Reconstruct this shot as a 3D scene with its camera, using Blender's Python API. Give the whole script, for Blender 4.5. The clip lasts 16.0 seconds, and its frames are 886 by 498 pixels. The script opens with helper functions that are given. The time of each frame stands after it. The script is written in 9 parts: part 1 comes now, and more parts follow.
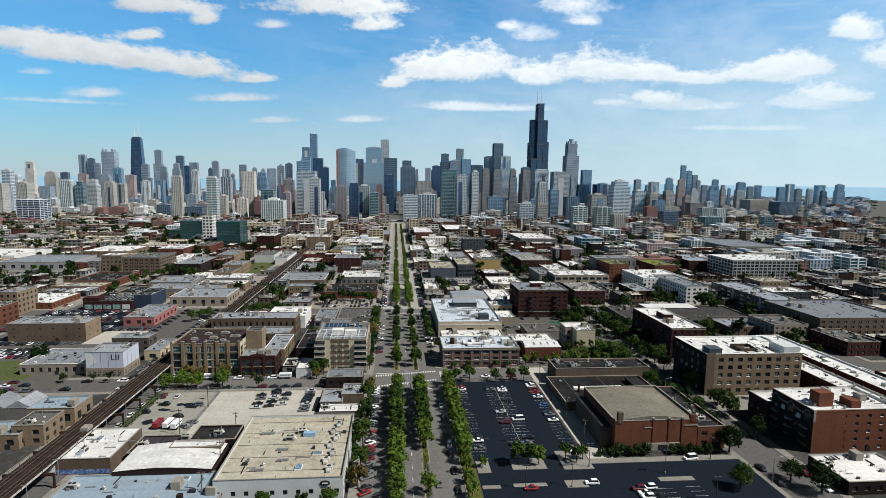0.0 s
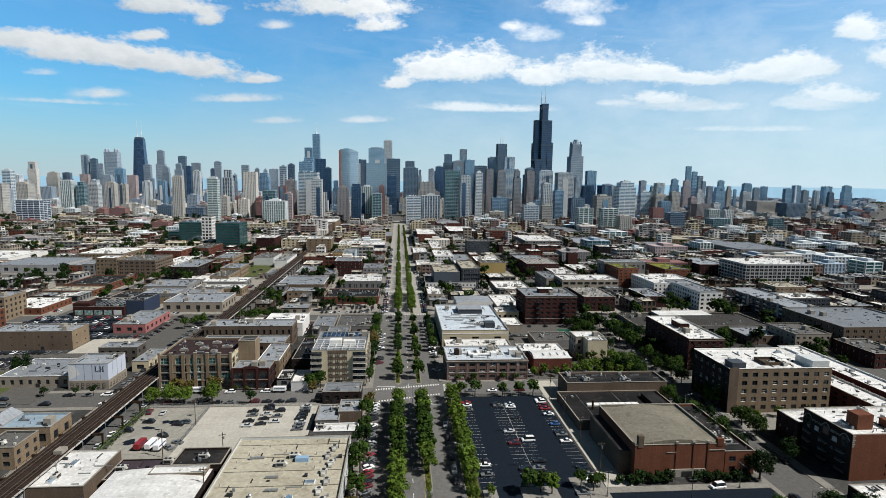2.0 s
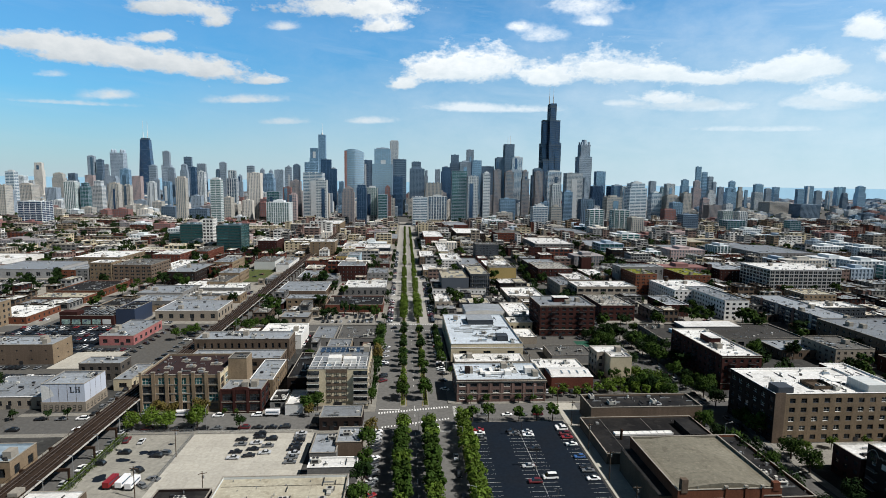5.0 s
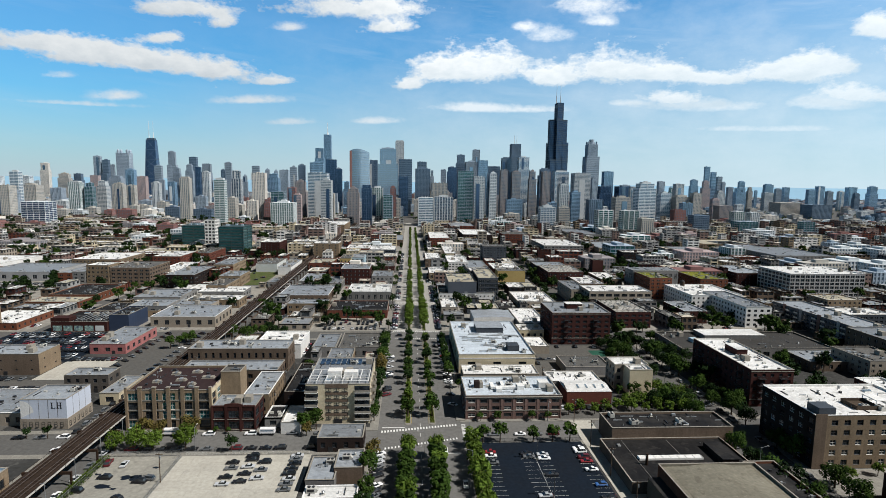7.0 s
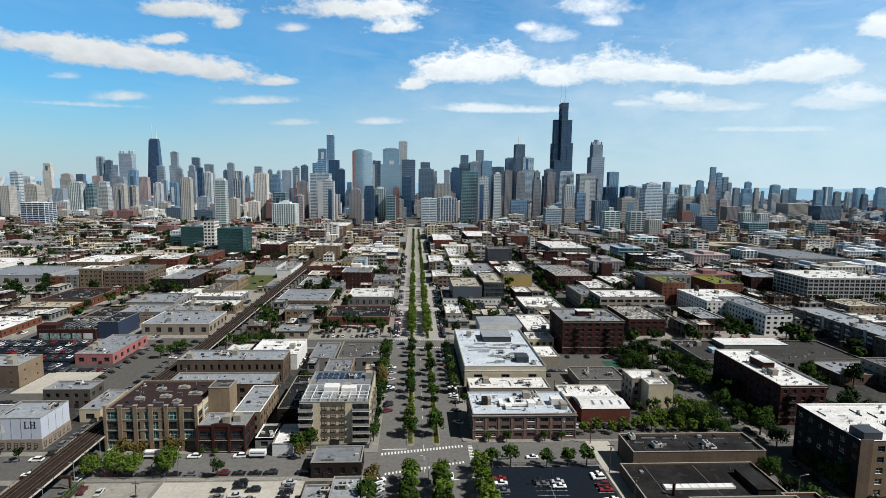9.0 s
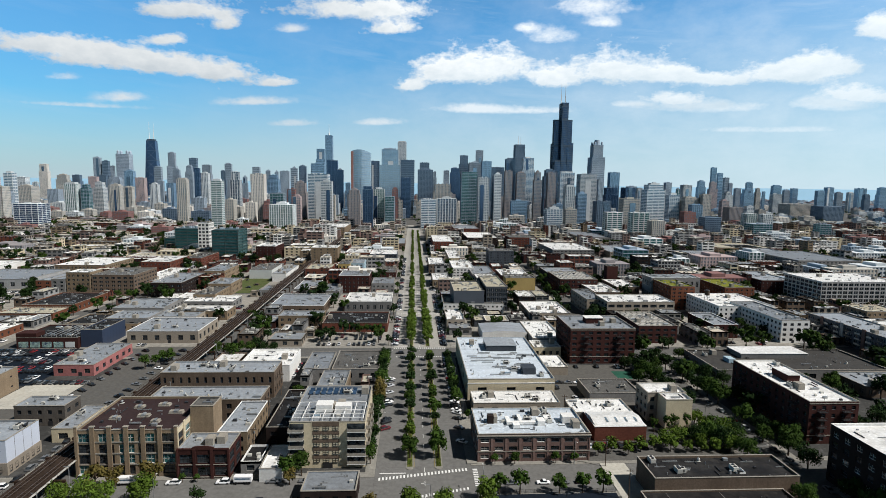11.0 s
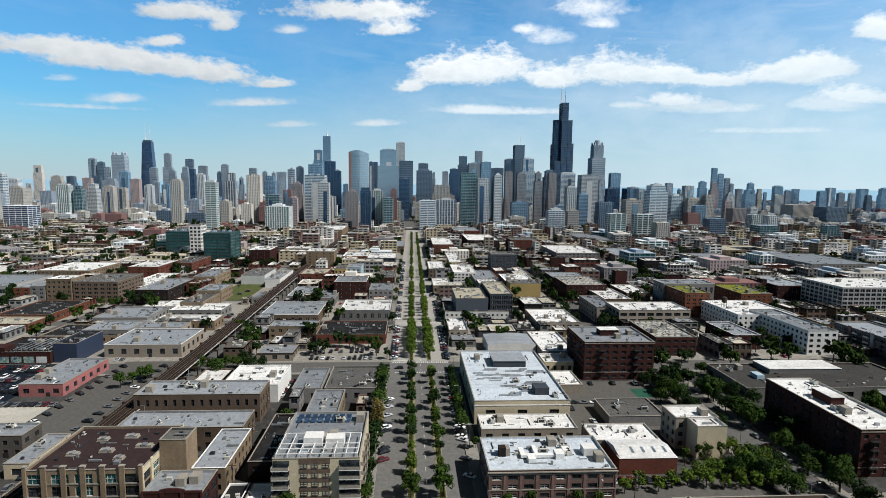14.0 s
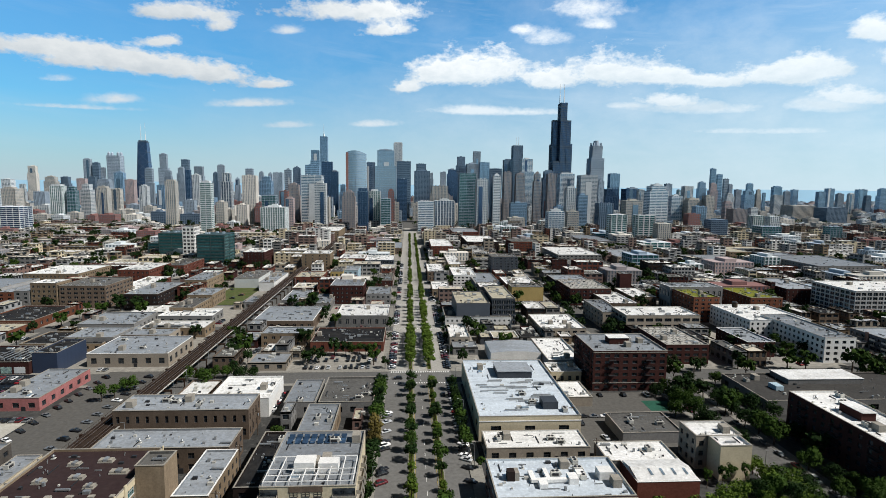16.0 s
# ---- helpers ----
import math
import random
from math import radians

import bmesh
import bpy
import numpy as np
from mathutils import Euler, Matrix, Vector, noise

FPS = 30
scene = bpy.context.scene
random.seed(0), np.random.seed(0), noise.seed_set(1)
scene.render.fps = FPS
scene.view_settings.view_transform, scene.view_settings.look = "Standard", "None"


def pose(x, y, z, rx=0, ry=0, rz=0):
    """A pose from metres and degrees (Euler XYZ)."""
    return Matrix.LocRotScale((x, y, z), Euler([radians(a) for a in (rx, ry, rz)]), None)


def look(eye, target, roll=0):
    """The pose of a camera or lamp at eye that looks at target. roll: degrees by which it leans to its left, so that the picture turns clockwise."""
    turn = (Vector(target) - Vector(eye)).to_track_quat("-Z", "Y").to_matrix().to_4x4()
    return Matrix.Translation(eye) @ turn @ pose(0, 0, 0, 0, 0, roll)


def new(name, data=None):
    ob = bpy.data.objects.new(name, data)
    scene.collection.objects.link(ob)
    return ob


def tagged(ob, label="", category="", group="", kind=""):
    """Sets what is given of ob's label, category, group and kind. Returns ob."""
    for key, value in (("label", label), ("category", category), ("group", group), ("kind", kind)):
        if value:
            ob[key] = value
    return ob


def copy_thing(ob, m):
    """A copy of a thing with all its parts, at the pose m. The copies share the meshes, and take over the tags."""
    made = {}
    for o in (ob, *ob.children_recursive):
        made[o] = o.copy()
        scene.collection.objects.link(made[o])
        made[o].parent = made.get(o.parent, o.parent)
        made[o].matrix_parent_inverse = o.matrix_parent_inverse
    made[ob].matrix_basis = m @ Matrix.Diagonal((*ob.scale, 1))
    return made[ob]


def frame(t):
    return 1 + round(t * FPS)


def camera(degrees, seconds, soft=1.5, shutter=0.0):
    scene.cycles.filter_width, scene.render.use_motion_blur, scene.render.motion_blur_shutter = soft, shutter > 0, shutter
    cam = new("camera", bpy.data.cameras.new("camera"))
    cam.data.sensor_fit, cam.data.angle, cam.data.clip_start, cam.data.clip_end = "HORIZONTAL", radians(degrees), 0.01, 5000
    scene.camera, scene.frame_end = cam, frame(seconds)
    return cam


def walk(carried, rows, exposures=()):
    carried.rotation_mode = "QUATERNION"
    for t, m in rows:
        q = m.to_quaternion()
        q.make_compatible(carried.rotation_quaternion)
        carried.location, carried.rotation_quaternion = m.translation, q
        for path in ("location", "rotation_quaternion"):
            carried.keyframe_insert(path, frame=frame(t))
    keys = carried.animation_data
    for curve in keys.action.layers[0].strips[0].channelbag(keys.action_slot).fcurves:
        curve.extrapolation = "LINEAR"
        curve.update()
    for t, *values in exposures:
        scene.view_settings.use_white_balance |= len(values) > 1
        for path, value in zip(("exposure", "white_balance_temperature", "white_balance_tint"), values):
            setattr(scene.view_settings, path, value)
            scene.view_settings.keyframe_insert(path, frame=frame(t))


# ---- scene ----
cam = camera(78.5, 16.0, soft=0.5)
PATH = [
    (0, (0.508, 4.073, 101.361), (0.682, 6.051, 101.120), 0.80),
    (0.5, (0.854, 8.201, 101.569), (1.028, 10.179, 101.329), 0.88),
    (1, (1.086, 12.421, 101.746), (1.256, 14.399, 101.506), 0.88),
    (1.5, (1.243, 16.736, 101.897), (1.409, 18.715, 101.658), 0.85),
    (2, (1.343, 20.980, 102.025), (1.506, 22.959, 101.786), 0.87),
    (2.5, (1.446, 25.146, 102.143), (1.607, 27.126, 101.904), 0.91),
    (3, (1.535, 29.261, 102.267), (1.694, 31.240, 102.028), 0.92),
    (3.5, (1.617, 33.450, 102.392), (1.774, 35.429, 102.153), 0.89),
    (4, (1.679, 37.823, 102.512), (1.832, 39.803, 102.274), 0.88),
    (6.5, (1.801, 60.267, 102.955), (1.924, 62.249, 102.718), 0.83),
    (7, (1.863, 64.797, 103.038), (1.983, 66.779, 102.801), 0.85),
    (7.5, (1.945, 69.310, 103.114), (2.061, 71.293, 102.878), 0.85),
    (8, (2.007, 73.851, 103.186), (2.120, 75.833, 102.950), 0.85),
    (8.5, (2.066, 78.418, 103.241), (2.176, 80.401, 103.005), 0.87),
    (9, (2.068, 82.856, 103.247), (2.176, 84.839, 103.012), 0.85),
    (11.5, (1.640, 104.798, 103.133), (1.752, 106.781, 102.901), 0.81),
    (12, (1.499, 109.114, 103.140), (1.611, 111.097, 102.909), 0.76),
    (12.5, (1.370, 113.327, 103.161), (1.487, 115.310, 102.930), 0.76),
    (13, (1.257, 117.477, 103.190), (1.376, 119.460, 102.961), 0.75),
    (13.5, (1.088, 121.660, 103.215), (1.207, 123.643, 102.986), 0.76),
    (14, (0.822, 125.762, 103.227), (0.939, 127.745, 102.998), 0.75),
    (14.5, (0.541, 129.781, 103.221), (0.657, 131.764, 102.992), 0.77),
    (15, (0.288, 133.727, 103.213), (0.405, 135.710, 102.985), 0.75),
    (15.5, (0.100, 137.625, 103.203), (0.220, 139.609, 102.975), 0.76),
    (16, (-0.089, 141.464, 103.202), (0.037, 143.448, 102.975), 0.74),
]
walk(cam, [(t, look(e, g, r)) for t, e, g, r in PATH], exposures=[(0, 0.33), (16, 0.33)])

# ---- daylight ----
SUN_AZ, SUN_EL = radians(23), radians(49)      # from the south, a little to the west
SUN_DIR = Vector((math.cos(SUN_AZ) * math.cos(SUN_EL), -math.sin(SUN_AZ) * math.cos(SUN_EL), math.sin(SUN_EL)))
sun = new("sun", bpy.data.lights.new("sun", "SUN"))
sun.data.energy, sun.data.angle, sun.data.color = 4.75, radians(0.53), (1.0, 0.97, 0.93)
sun.matrix_world = look((0, 0, 600), Vector((0, 0, 600)) - SUN_DIR)


def node(tree, kind, *links, **settings):
    n = tree.nodes.new("ShaderNode" + kind)
    for key, value in settings.items():
        if key == "operation":
            n.operation = value
        elif key == "blend_type":
            n.blend_type = value
    for i, link in enumerate(links):
        if link is None:
            continue
        if isinstance(link, (int, float)):
            n.inputs[i].default_value = link
        else:
            tree.links.new(link, n.inputs[i])
    return n.outputs[0]


def make_sky():
    world = bpy.data.worlds.new("sky")
    scene.world = world
    world.use_nodes = True
    tree = world.node_tree
    background = tree.nodes["Background"]
    sky = tree.nodes.new("ShaderNodeTexSky")
    sky.sky_type, sky.sun_disc = "NISHITA", False
    sky.sun_elevation, sky.sun_rotation = SUN_EL, math.atan2(SUN_DIR.x, SUN_DIR.y)
    sky.air_density, sky.dust_density, sky.ozone_density, sky.altitude = 1.0, 0.15, 4.0, 200
    place = tree.nodes.new("ShaderNodeTexCoord").outputs["Generated"]
    split = tree.nodes.new("ShaderNodeSeparateXYZ")
    tree.links.new(place, split.inputs[0])
    x, y, z = split.outputs
    azimuth = node(tree, "Math", x, y, operation="ARCTAN2")
    flat = node(tree, "Math", node(tree, "Math", x, x, operation="MULTIPLY"), node(tree, "Math", y, y, operation="MULTIPLY"), operation="ADD")
    height = node(tree, "Math", z, node(tree, "Math", flat, operation="SQRT"), operation="ARCTAN2")
    # ragged edges: the place on the sky is stirred by noise
    grid = tree.nodes.new("ShaderNodeCombineXYZ")
    tree.links.new(node(tree, "Math", azimuth, 1.0, operation="MULTIPLY"), grid.inputs[0])
    tree.links.new(node(tree, "Math", height, 1.7, operation="MULTIPLY"), grid.inputs[1])

    def noise_at(scale, detail, rough):
        n = tree.nodes.new("ShaderNodeTexNoise")
        tree.links.new(grid.outputs[0], n.inputs["Vector"])
        n.inputs["Scale"].default_value, n.inputs["Detail"].default_value, n.inputs["Roughness"].default_value = scale, detail, rough
        return n.outputs["Fac"]
    broad, fine, curl = noise_at(13, 6, 0.55), noise_at(34, 9, 0.6), noise_at(95, 7, 0.6)
    ragged = None
    for layer, amount in ((broad, 1.6), (fine, 1.5), (curl, 0.8)):
        swing = node(tree, "Math", node(tree, "Math", layer, 0.5, operation="SUBTRACT"), amount, operation="MULTIPLY")
        ragged = swing if ragged is None else node(tree, "Math", ragged, swing, operation="ADD")
    total, belly, wisps = None, None, None

    def cloud(az, el, wide, high, lean=0.0, dense=1.0, tree=tree):
        """One bank of cloud: degrees of azimuth and height, half width and half height."""
        nonlocal total, belly, wisps
        a = node(tree, "Math", node(tree, "Math", azimuth, radians(az), operation="SUBTRACT"), radians(wide), operation="DIVIDE")
        up = node(tree, "Math", node(tree, "Math", height, radians(el), operation="SUBTRACT"), radians(high * 1.1), operation="DIVIDE")
        b = node(tree, "Math", up, node(tree, "Math", a, lean, operation="MULTIPLY"), operation="ADD")
        # flat below, domed above
        under = node(tree, "Math", b, 0.0, operation="LESS_THAN")
        b = node(tree, "Math", b, node(tree, "Math", under, 0.8, 1.0, operation="MULTIPLY_ADD"), operation="MULTIPLY")
        d = node(tree, "Math", node(tree, "Math", a, a, operation="MULTIPLY"), node(tree, "Math", b, b, operation="MULTIPLY"), operation="ADD")
        fall = node(tree, "Math", 2.718, node(tree, "Math", d, -1.9, operation="MULTIPLY"), operation="POWER")
        body = node(tree, "Math", fall, dense, operation="MULTIPLY")
        if dense < 1.0:
            wisps = body if wisps is None else node(tree, "Math", wisps, body, operation="ADD")
            return
        total = body if total is None else node(tree, "Math", total, body, operation="ADD")
        low_part = node(tree, "Math", body, node(tree, "Math", up, -0.75, 0.45, operation="MULTIPLY_ADD"), operation="MULTIPLY")
        belly = low_part if belly is None else node(tree, "Math", belly, low_part, operation="ADD")
    CLOUDS(cloud)
    under_side = node(tree, "Math", belly, node(tree, "Math", total, 0.15, operation="MAXIMUM"), operation="DIVIDE")
    total = node(tree, "Math", total, 1.1, operation="MINIMUM")
    thick = node(tree, "Math", node(tree, "Math", ragged, 0.7, operation="MULTIPLY"), total, operation="ADD")
    cover = node(tree, "Math", node(tree, "Math", thick, 0.34, operation="SUBTRACT"), 2.3, operation="MULTIPLY")
    tree.nodes[cover.node.name].use_clamp = True
    veil = node(tree, "Math", node(tree, "Math", noise_at(6, 8, 0.65), 0.4, operation="SUBTRACT"), 2.2, operation="MULTIPLY")
    tree.nodes[veil.node.name].use_clamp = True
    # thin high cloud thickens towards the sun's side
    side = tree.nodes.new("ShaderNodeMapRange")
    tree.links.new(azimuth, side.inputs[0])
    for i, value in enumerate((radians(-30), radians(50), 0.05, 0.75)):
        side.inputs[i + 1].default_value = value
    lower = tree.nodes.new("ShaderNodeMapRange")
    tree.links.new(height, lower.inputs[0])
    for i, value in enumerate((radians(8), radians(22), 1.0, 0.25)):
        lower.inputs[i + 1].default_value = value
    veil = node(tree, "Math", veil, node(tree, "Math", side.outputs[0], lower.outputs[0], operation="MULTIPLY"), operation="MULTIPLY")
    cover = node(tree, "Math", cover, veil, operation="MAXIMUM")
    # long thin streaks of high cloud
    streak = tree.nodes.new("ShaderNodeTexNoise")
    drawn = tree.nodes.new("ShaderNodeCombineXYZ")
    tree.links.new(node(tree, "Math", azimuth, 3.0, operation="MULTIPLY"), drawn.inputs[0])
    tree.links.new(node(tree, "Math", node(tree, "Math", height, 24.0, operation="MULTIPLY"), node(tree, "Math", azimuth, 2.2, operation="MULTIPLY"), operation="ADD"), drawn.inputs[1])
    tree.links.new(drawn.outputs[0], streak.inputs["Vector"])
    streak.inputs["Scale"].default_value, streak.inputs["Detail"].default_value, streak.inputs["Roughness"].default_value = 1.3, 9, 0.62
    thin = node(tree, "Math", node(tree, "Math", streak.outputs["Fac"], 0.5, operation="SUBTRACT"), 2.6, operation="MULTIPLY")
    tree.nodes[thin.node.name].use_clamp = True
    thin = node(tree, "Math", thin, node(tree, "Math", side.outputs[0], 0.45, 0.12, operation="MULTIPLY_ADD"), operation="MULTIPLY")
    cover = node(tree, "Math", cover, thin, operation="MAXIMUM")
    # torn thin clouds with no firm edge
    torn = node(tree, "Math", node(tree, "Math", ragged, 0.75, -0.1, operation="MULTIPLY_ADD"), wisps, operation="ADD")
    torn = node(tree, "Math", torn, 1.25, operation="MULTIPLY")
    tree.nodes[torn.node.name].use_clamp = True
    faint = node(tree, "Math", wisps, 2.2, operation="MULTIPLY")
    tree.nodes[faint.node.name].use_clamp = True
    cover = node(tree, "Math", cover, node(tree, "Math", torn, node(tree, "Math", faint, 0.85, operation="MULTIPLY"), operation="MULTIPLY"), operation="MAXIMUM")
    # grey bellies where the cloud is thick
    folds = node(tree, "Math", node(tree, "Math", fine, 0.5, operation="SUBTRACT"), 1.5, operation="MULTIPLY")
    depth = node(tree, "Math", under_side, folds, operation="ADD")
    tones = []
    for lit, shaded in (((6.9, 7.25, 7.45), (4.9, 5.5, 6.0)), ((9.6, 9.9, 10.0), (6.4, 7.3, 7.9))):
        grey = tree.nodes.new("ShaderNodeValToRGB")
        tree.links.new(depth, grey.inputs[0])
        grey.color_ramp.elements[0].position, grey.color_ramp.elements[0].color = 0.1, (*lit, 1)
        grey.color_ramp.elements[1].position, grey.color_ramp.elements[1].color = 0.95, (*shaded, 1)
        tones.append(grey.outputs[0])
    # the banks nearer the sun shine more
    glow = tree.nodes.new("ShaderNodeMix")
    glow.data_type = "RGBA"
    sunward = tree.nodes.new("ShaderNodeMapRange")
    tree.links.new(azimuth, sunward.inputs[0])
    for i, value in enumerate((radians(-14), radians(6), 0.0, 1.0)):
        sunward.inputs[i + 1].default_value = value
    tree.links.new(sunward.outputs[0], glow.inputs["Factor"])
    tree.links.new(tones[0], glow.inputs[6])
    tree.links.new(tones[1], glow.inputs[7])
    tint = tree.nodes.new("ShaderNodeMix")
    tint.data_type, tint.blend_type = "RGBA", "MULTIPLY"
    tint.inputs["Factor"].default_value = 1.0
    tree.links.new(sky.outputs[0], tint.inputs[6])
    tint.inputs[7].default_value = SKY_TINT
    # the unseen sky darkens steeply towards the zenith, to cut the fill light
    deep = tree.nodes.new("ShaderNodeMapRange")
    tree.links.new(height, deep.inputs[0])
    for i, value in enumerate((radians(22), radians(30), 1.0, 0.06)):
        deep.inputs[i + 1].default_value = value
    dim = tree.nodes.new("ShaderNodeMix")
    dim.data_type, dim.blend_type = "RGBA", "MULTIPLY"
    dim.inputs["Factor"].default_value = 1.0
    tree.links.new(tint.outputs[2], dim.inputs[6])
    tree.links.new(deep.outputs[0], dim.inputs[7])
    # on the clear side the low sky is duller
    dull = tree.nodes.new("ShaderNodeMapRange")
    tree.links.new(height, dull.inputs[0])
    for i, value in enumerate((radians(1), radians(15), 0.66, 1.08)):
        dull.inputs[i + 1].default_value = value
    calm = tree.nodes.new("ShaderNodeMix")
    calm.data_type, calm.blend_type = "RGBA", "MULTIPLY"
    calm.inputs["Factor"].default_value = 1.0
    tree.links.new(dim.outputs[2], calm.inputs[6])
    tree.links.new(dull.outputs[0], calm.inputs[7])
    # the unseen sky behind the flight is dimmed as well, for deeper shadows
    rear = tree.nodes.new("ShaderNodeMapRange")
    tree.links.new(y, rear.inputs[0])
    for i, value in enumerate((-0.4, 0.35, 0.48, 1.0)):
        rear.inputs[i + 1].default_value = value
    rear_dimmed = tree.nodes.new("ShaderNodeMix")
    rear_dimmed.data_type, rear_dimmed.blend_type = "RGBA", "MULTIPLY"
    rear_dimmed.inputs["Factor"].default_value = 1.0
    tree.links.new(calm.outputs[2], rear_dimmed.inputs[6])
    tree.links.new(rear.outputs[0], rear_dimmed.inputs[7])
    dim = rear_dimmed
    mix = tree.nodes.new("ShaderNodeMix")
    mix.data_type = "RGBA"
    tree.links.new(cover, mix.inputs["Factor"])
    tree.links.new(dim.outputs[2], mix.inputs[6])
    tree.links.new(glow.outputs[2], mix.inputs[7])
    # haze near the horizon
    reach = node(tree, "Math", side.outputs[0], radians(22), radians(6.5), operation="MULTIPLY_ADD")
    low = node(tree, "Math", node(tree, "Math", height, reach, operation="DIVIDE"), operation="ABSOLUTE")
    low = node(tree, "Math", 1.0, low, operation="SUBTRACT")
    tree.nodes[low.node.name].use_clamp = True
    low = node(tree, "Math", node(tree, "Math", low, 0.85, operation="MULTIPLY"), rear.outputs[0], operation="MULTIPLY")
    haze = tree.nodes.new("ShaderNodeMix")
    haze.data_type = "RGBA"
    tree.links.new(low, haze.inputs["Factor"])
    tree.links.new(mix.outputs[2], haze.inputs[6])
    veil_tint = tree.nodes.new("ShaderNodeMix")
    veil_tint.data_type = "RGBA"
    tree.links.new(side.outputs[0], veil_tint.inputs["Factor"])
    veil_tint.inputs[6].default_value, veil_tint.inputs[7].default_value = (4.25, 5.1, 5.9, 1), (6.5, 8.3, 9.5, 1)
    tree.links.new(veil_tint.outputs[2], haze.inputs[7])
    tree.links.new(haze.outputs[2], background.inputs[0])
    background.inputs[1].default_value = 0.089


SKY_TINT = (0.56, 1.12, 1.28, 1)


def CLOUDS(cloud):
    cloud(-32.8, 10.9, 3.9, 1.20, -0.53)
    cloud(-29.4, 10.5, 5.2, 1.57, -0.46)
    cloud(-24.2, 10.4, 5.5, 1.66, -0.38)
    cloud(-23.2, 12.6, 2.4, 0.82, -0.39)
    cloud(-18.5, 10.2, 5.5, 1.45, -0.34)
    cloud(-13.9, 9.6, 3.6, 0.72, -0.36)
    cloud(-21.7, 15.2, 5.9, 1.28, -0.65)
    cloud(-18.1, 14.5, 2.5, 1.11, -0.26)
    cloud(-12.2, 14.7, 2.1, 0.69, -0.27, 0.90)
    cloud(-5.1, 16.7, 10.1, 1.60, -0.37)
    cloud(-2.2, 15.2, 3.7, 1.17, -0.14)
    cloud(17.6, 17.0, 5.3, 1.39, 0.22, 0.90)
    cloud(18.8, 15.6, 2.5, 0.79, 0.18, 0.90)
    cloud(2.4, 11.2, 4.3, 2.3, -0.05)
    cloud(7.9, 11.7, 5.6, 2.95, -0.01)
    cloud(13.9, 10.5, 3.4, 1.45, 0.02)
    cloud(-0.4, 9.9, 1.9, 0.88, -0.06)
    cloud(19.8, 11.3, 5.6, 2.8, 0.11)
    cloud(25.2, 10.5, 3.6, 1.4, 0.15)
    cloud(29.4, 9.8, 3.4, 1.15, 0.2)
    cloud(25.4, 8.3, 5.2, 1.25, 0.3)
    cloud(34.2, 10.0, 3.9, 1.5, 0.22)
    cloud(37.2, 10.3, 3.8, 2.0, 0.19)
    cloud(13.7, 14.5, 3.1, 1.29, 0.07, 0.90)
    cloud(11.3, 15.4, 1.6, 0.70, 0.05, 0.80)
    cloud(40.7, 12.8, 2.2, 1.55, 0.21)
    cloud(40.4, 7.6, 4.2, 1.35, 0.25)
    cloud(27.6, 7.6, 8.2, 1.05, 0.36, 0.92)
    cloud(38.5, 7.2, 4.2, 1.1, 0.27, 0.95)
    cloud(5.9, 7.8, 5.9, 0.78, -0.09, 0.88)
    cloud(12.0, 7.6, 6.3, 0.6, 0.03, 0.75)
    cloud(21.6, 8.1, 2.3, 0.49, 0.14, 0.70)
    cloud(-15.5, 7.8, 4.9, 0.65, -0.57, 0.95)
    cloud(-12.1, 5.9, 3.0, 0.55, -0.26, 0.80)
    cloud(-3.4, 6.3, 3.5, 0.62, -0.18, 0.78)
    cloud(-27.0, 7.3, 2.9, 0.75, -0.36, 0.80)
    cloud(-31.2, 8.6, 1.6, 0.5, -0.34, 0.75)
    cloud(33.3, 5.3, 10.2, 0.51, 0.65, 0.68)
    cloud(-30.0, 6.4, 6.5, 0.34, -0.62, 0.66)
    cloud(44.3, 10.4, 4.4, 1.90, 0.31)
    cloud(-39.0, 10.5, 4.2, 1.84, -0.44)
    cloud(80, 20, 14, 4)


make_sky()

# ---- materials ----
MATS = {}


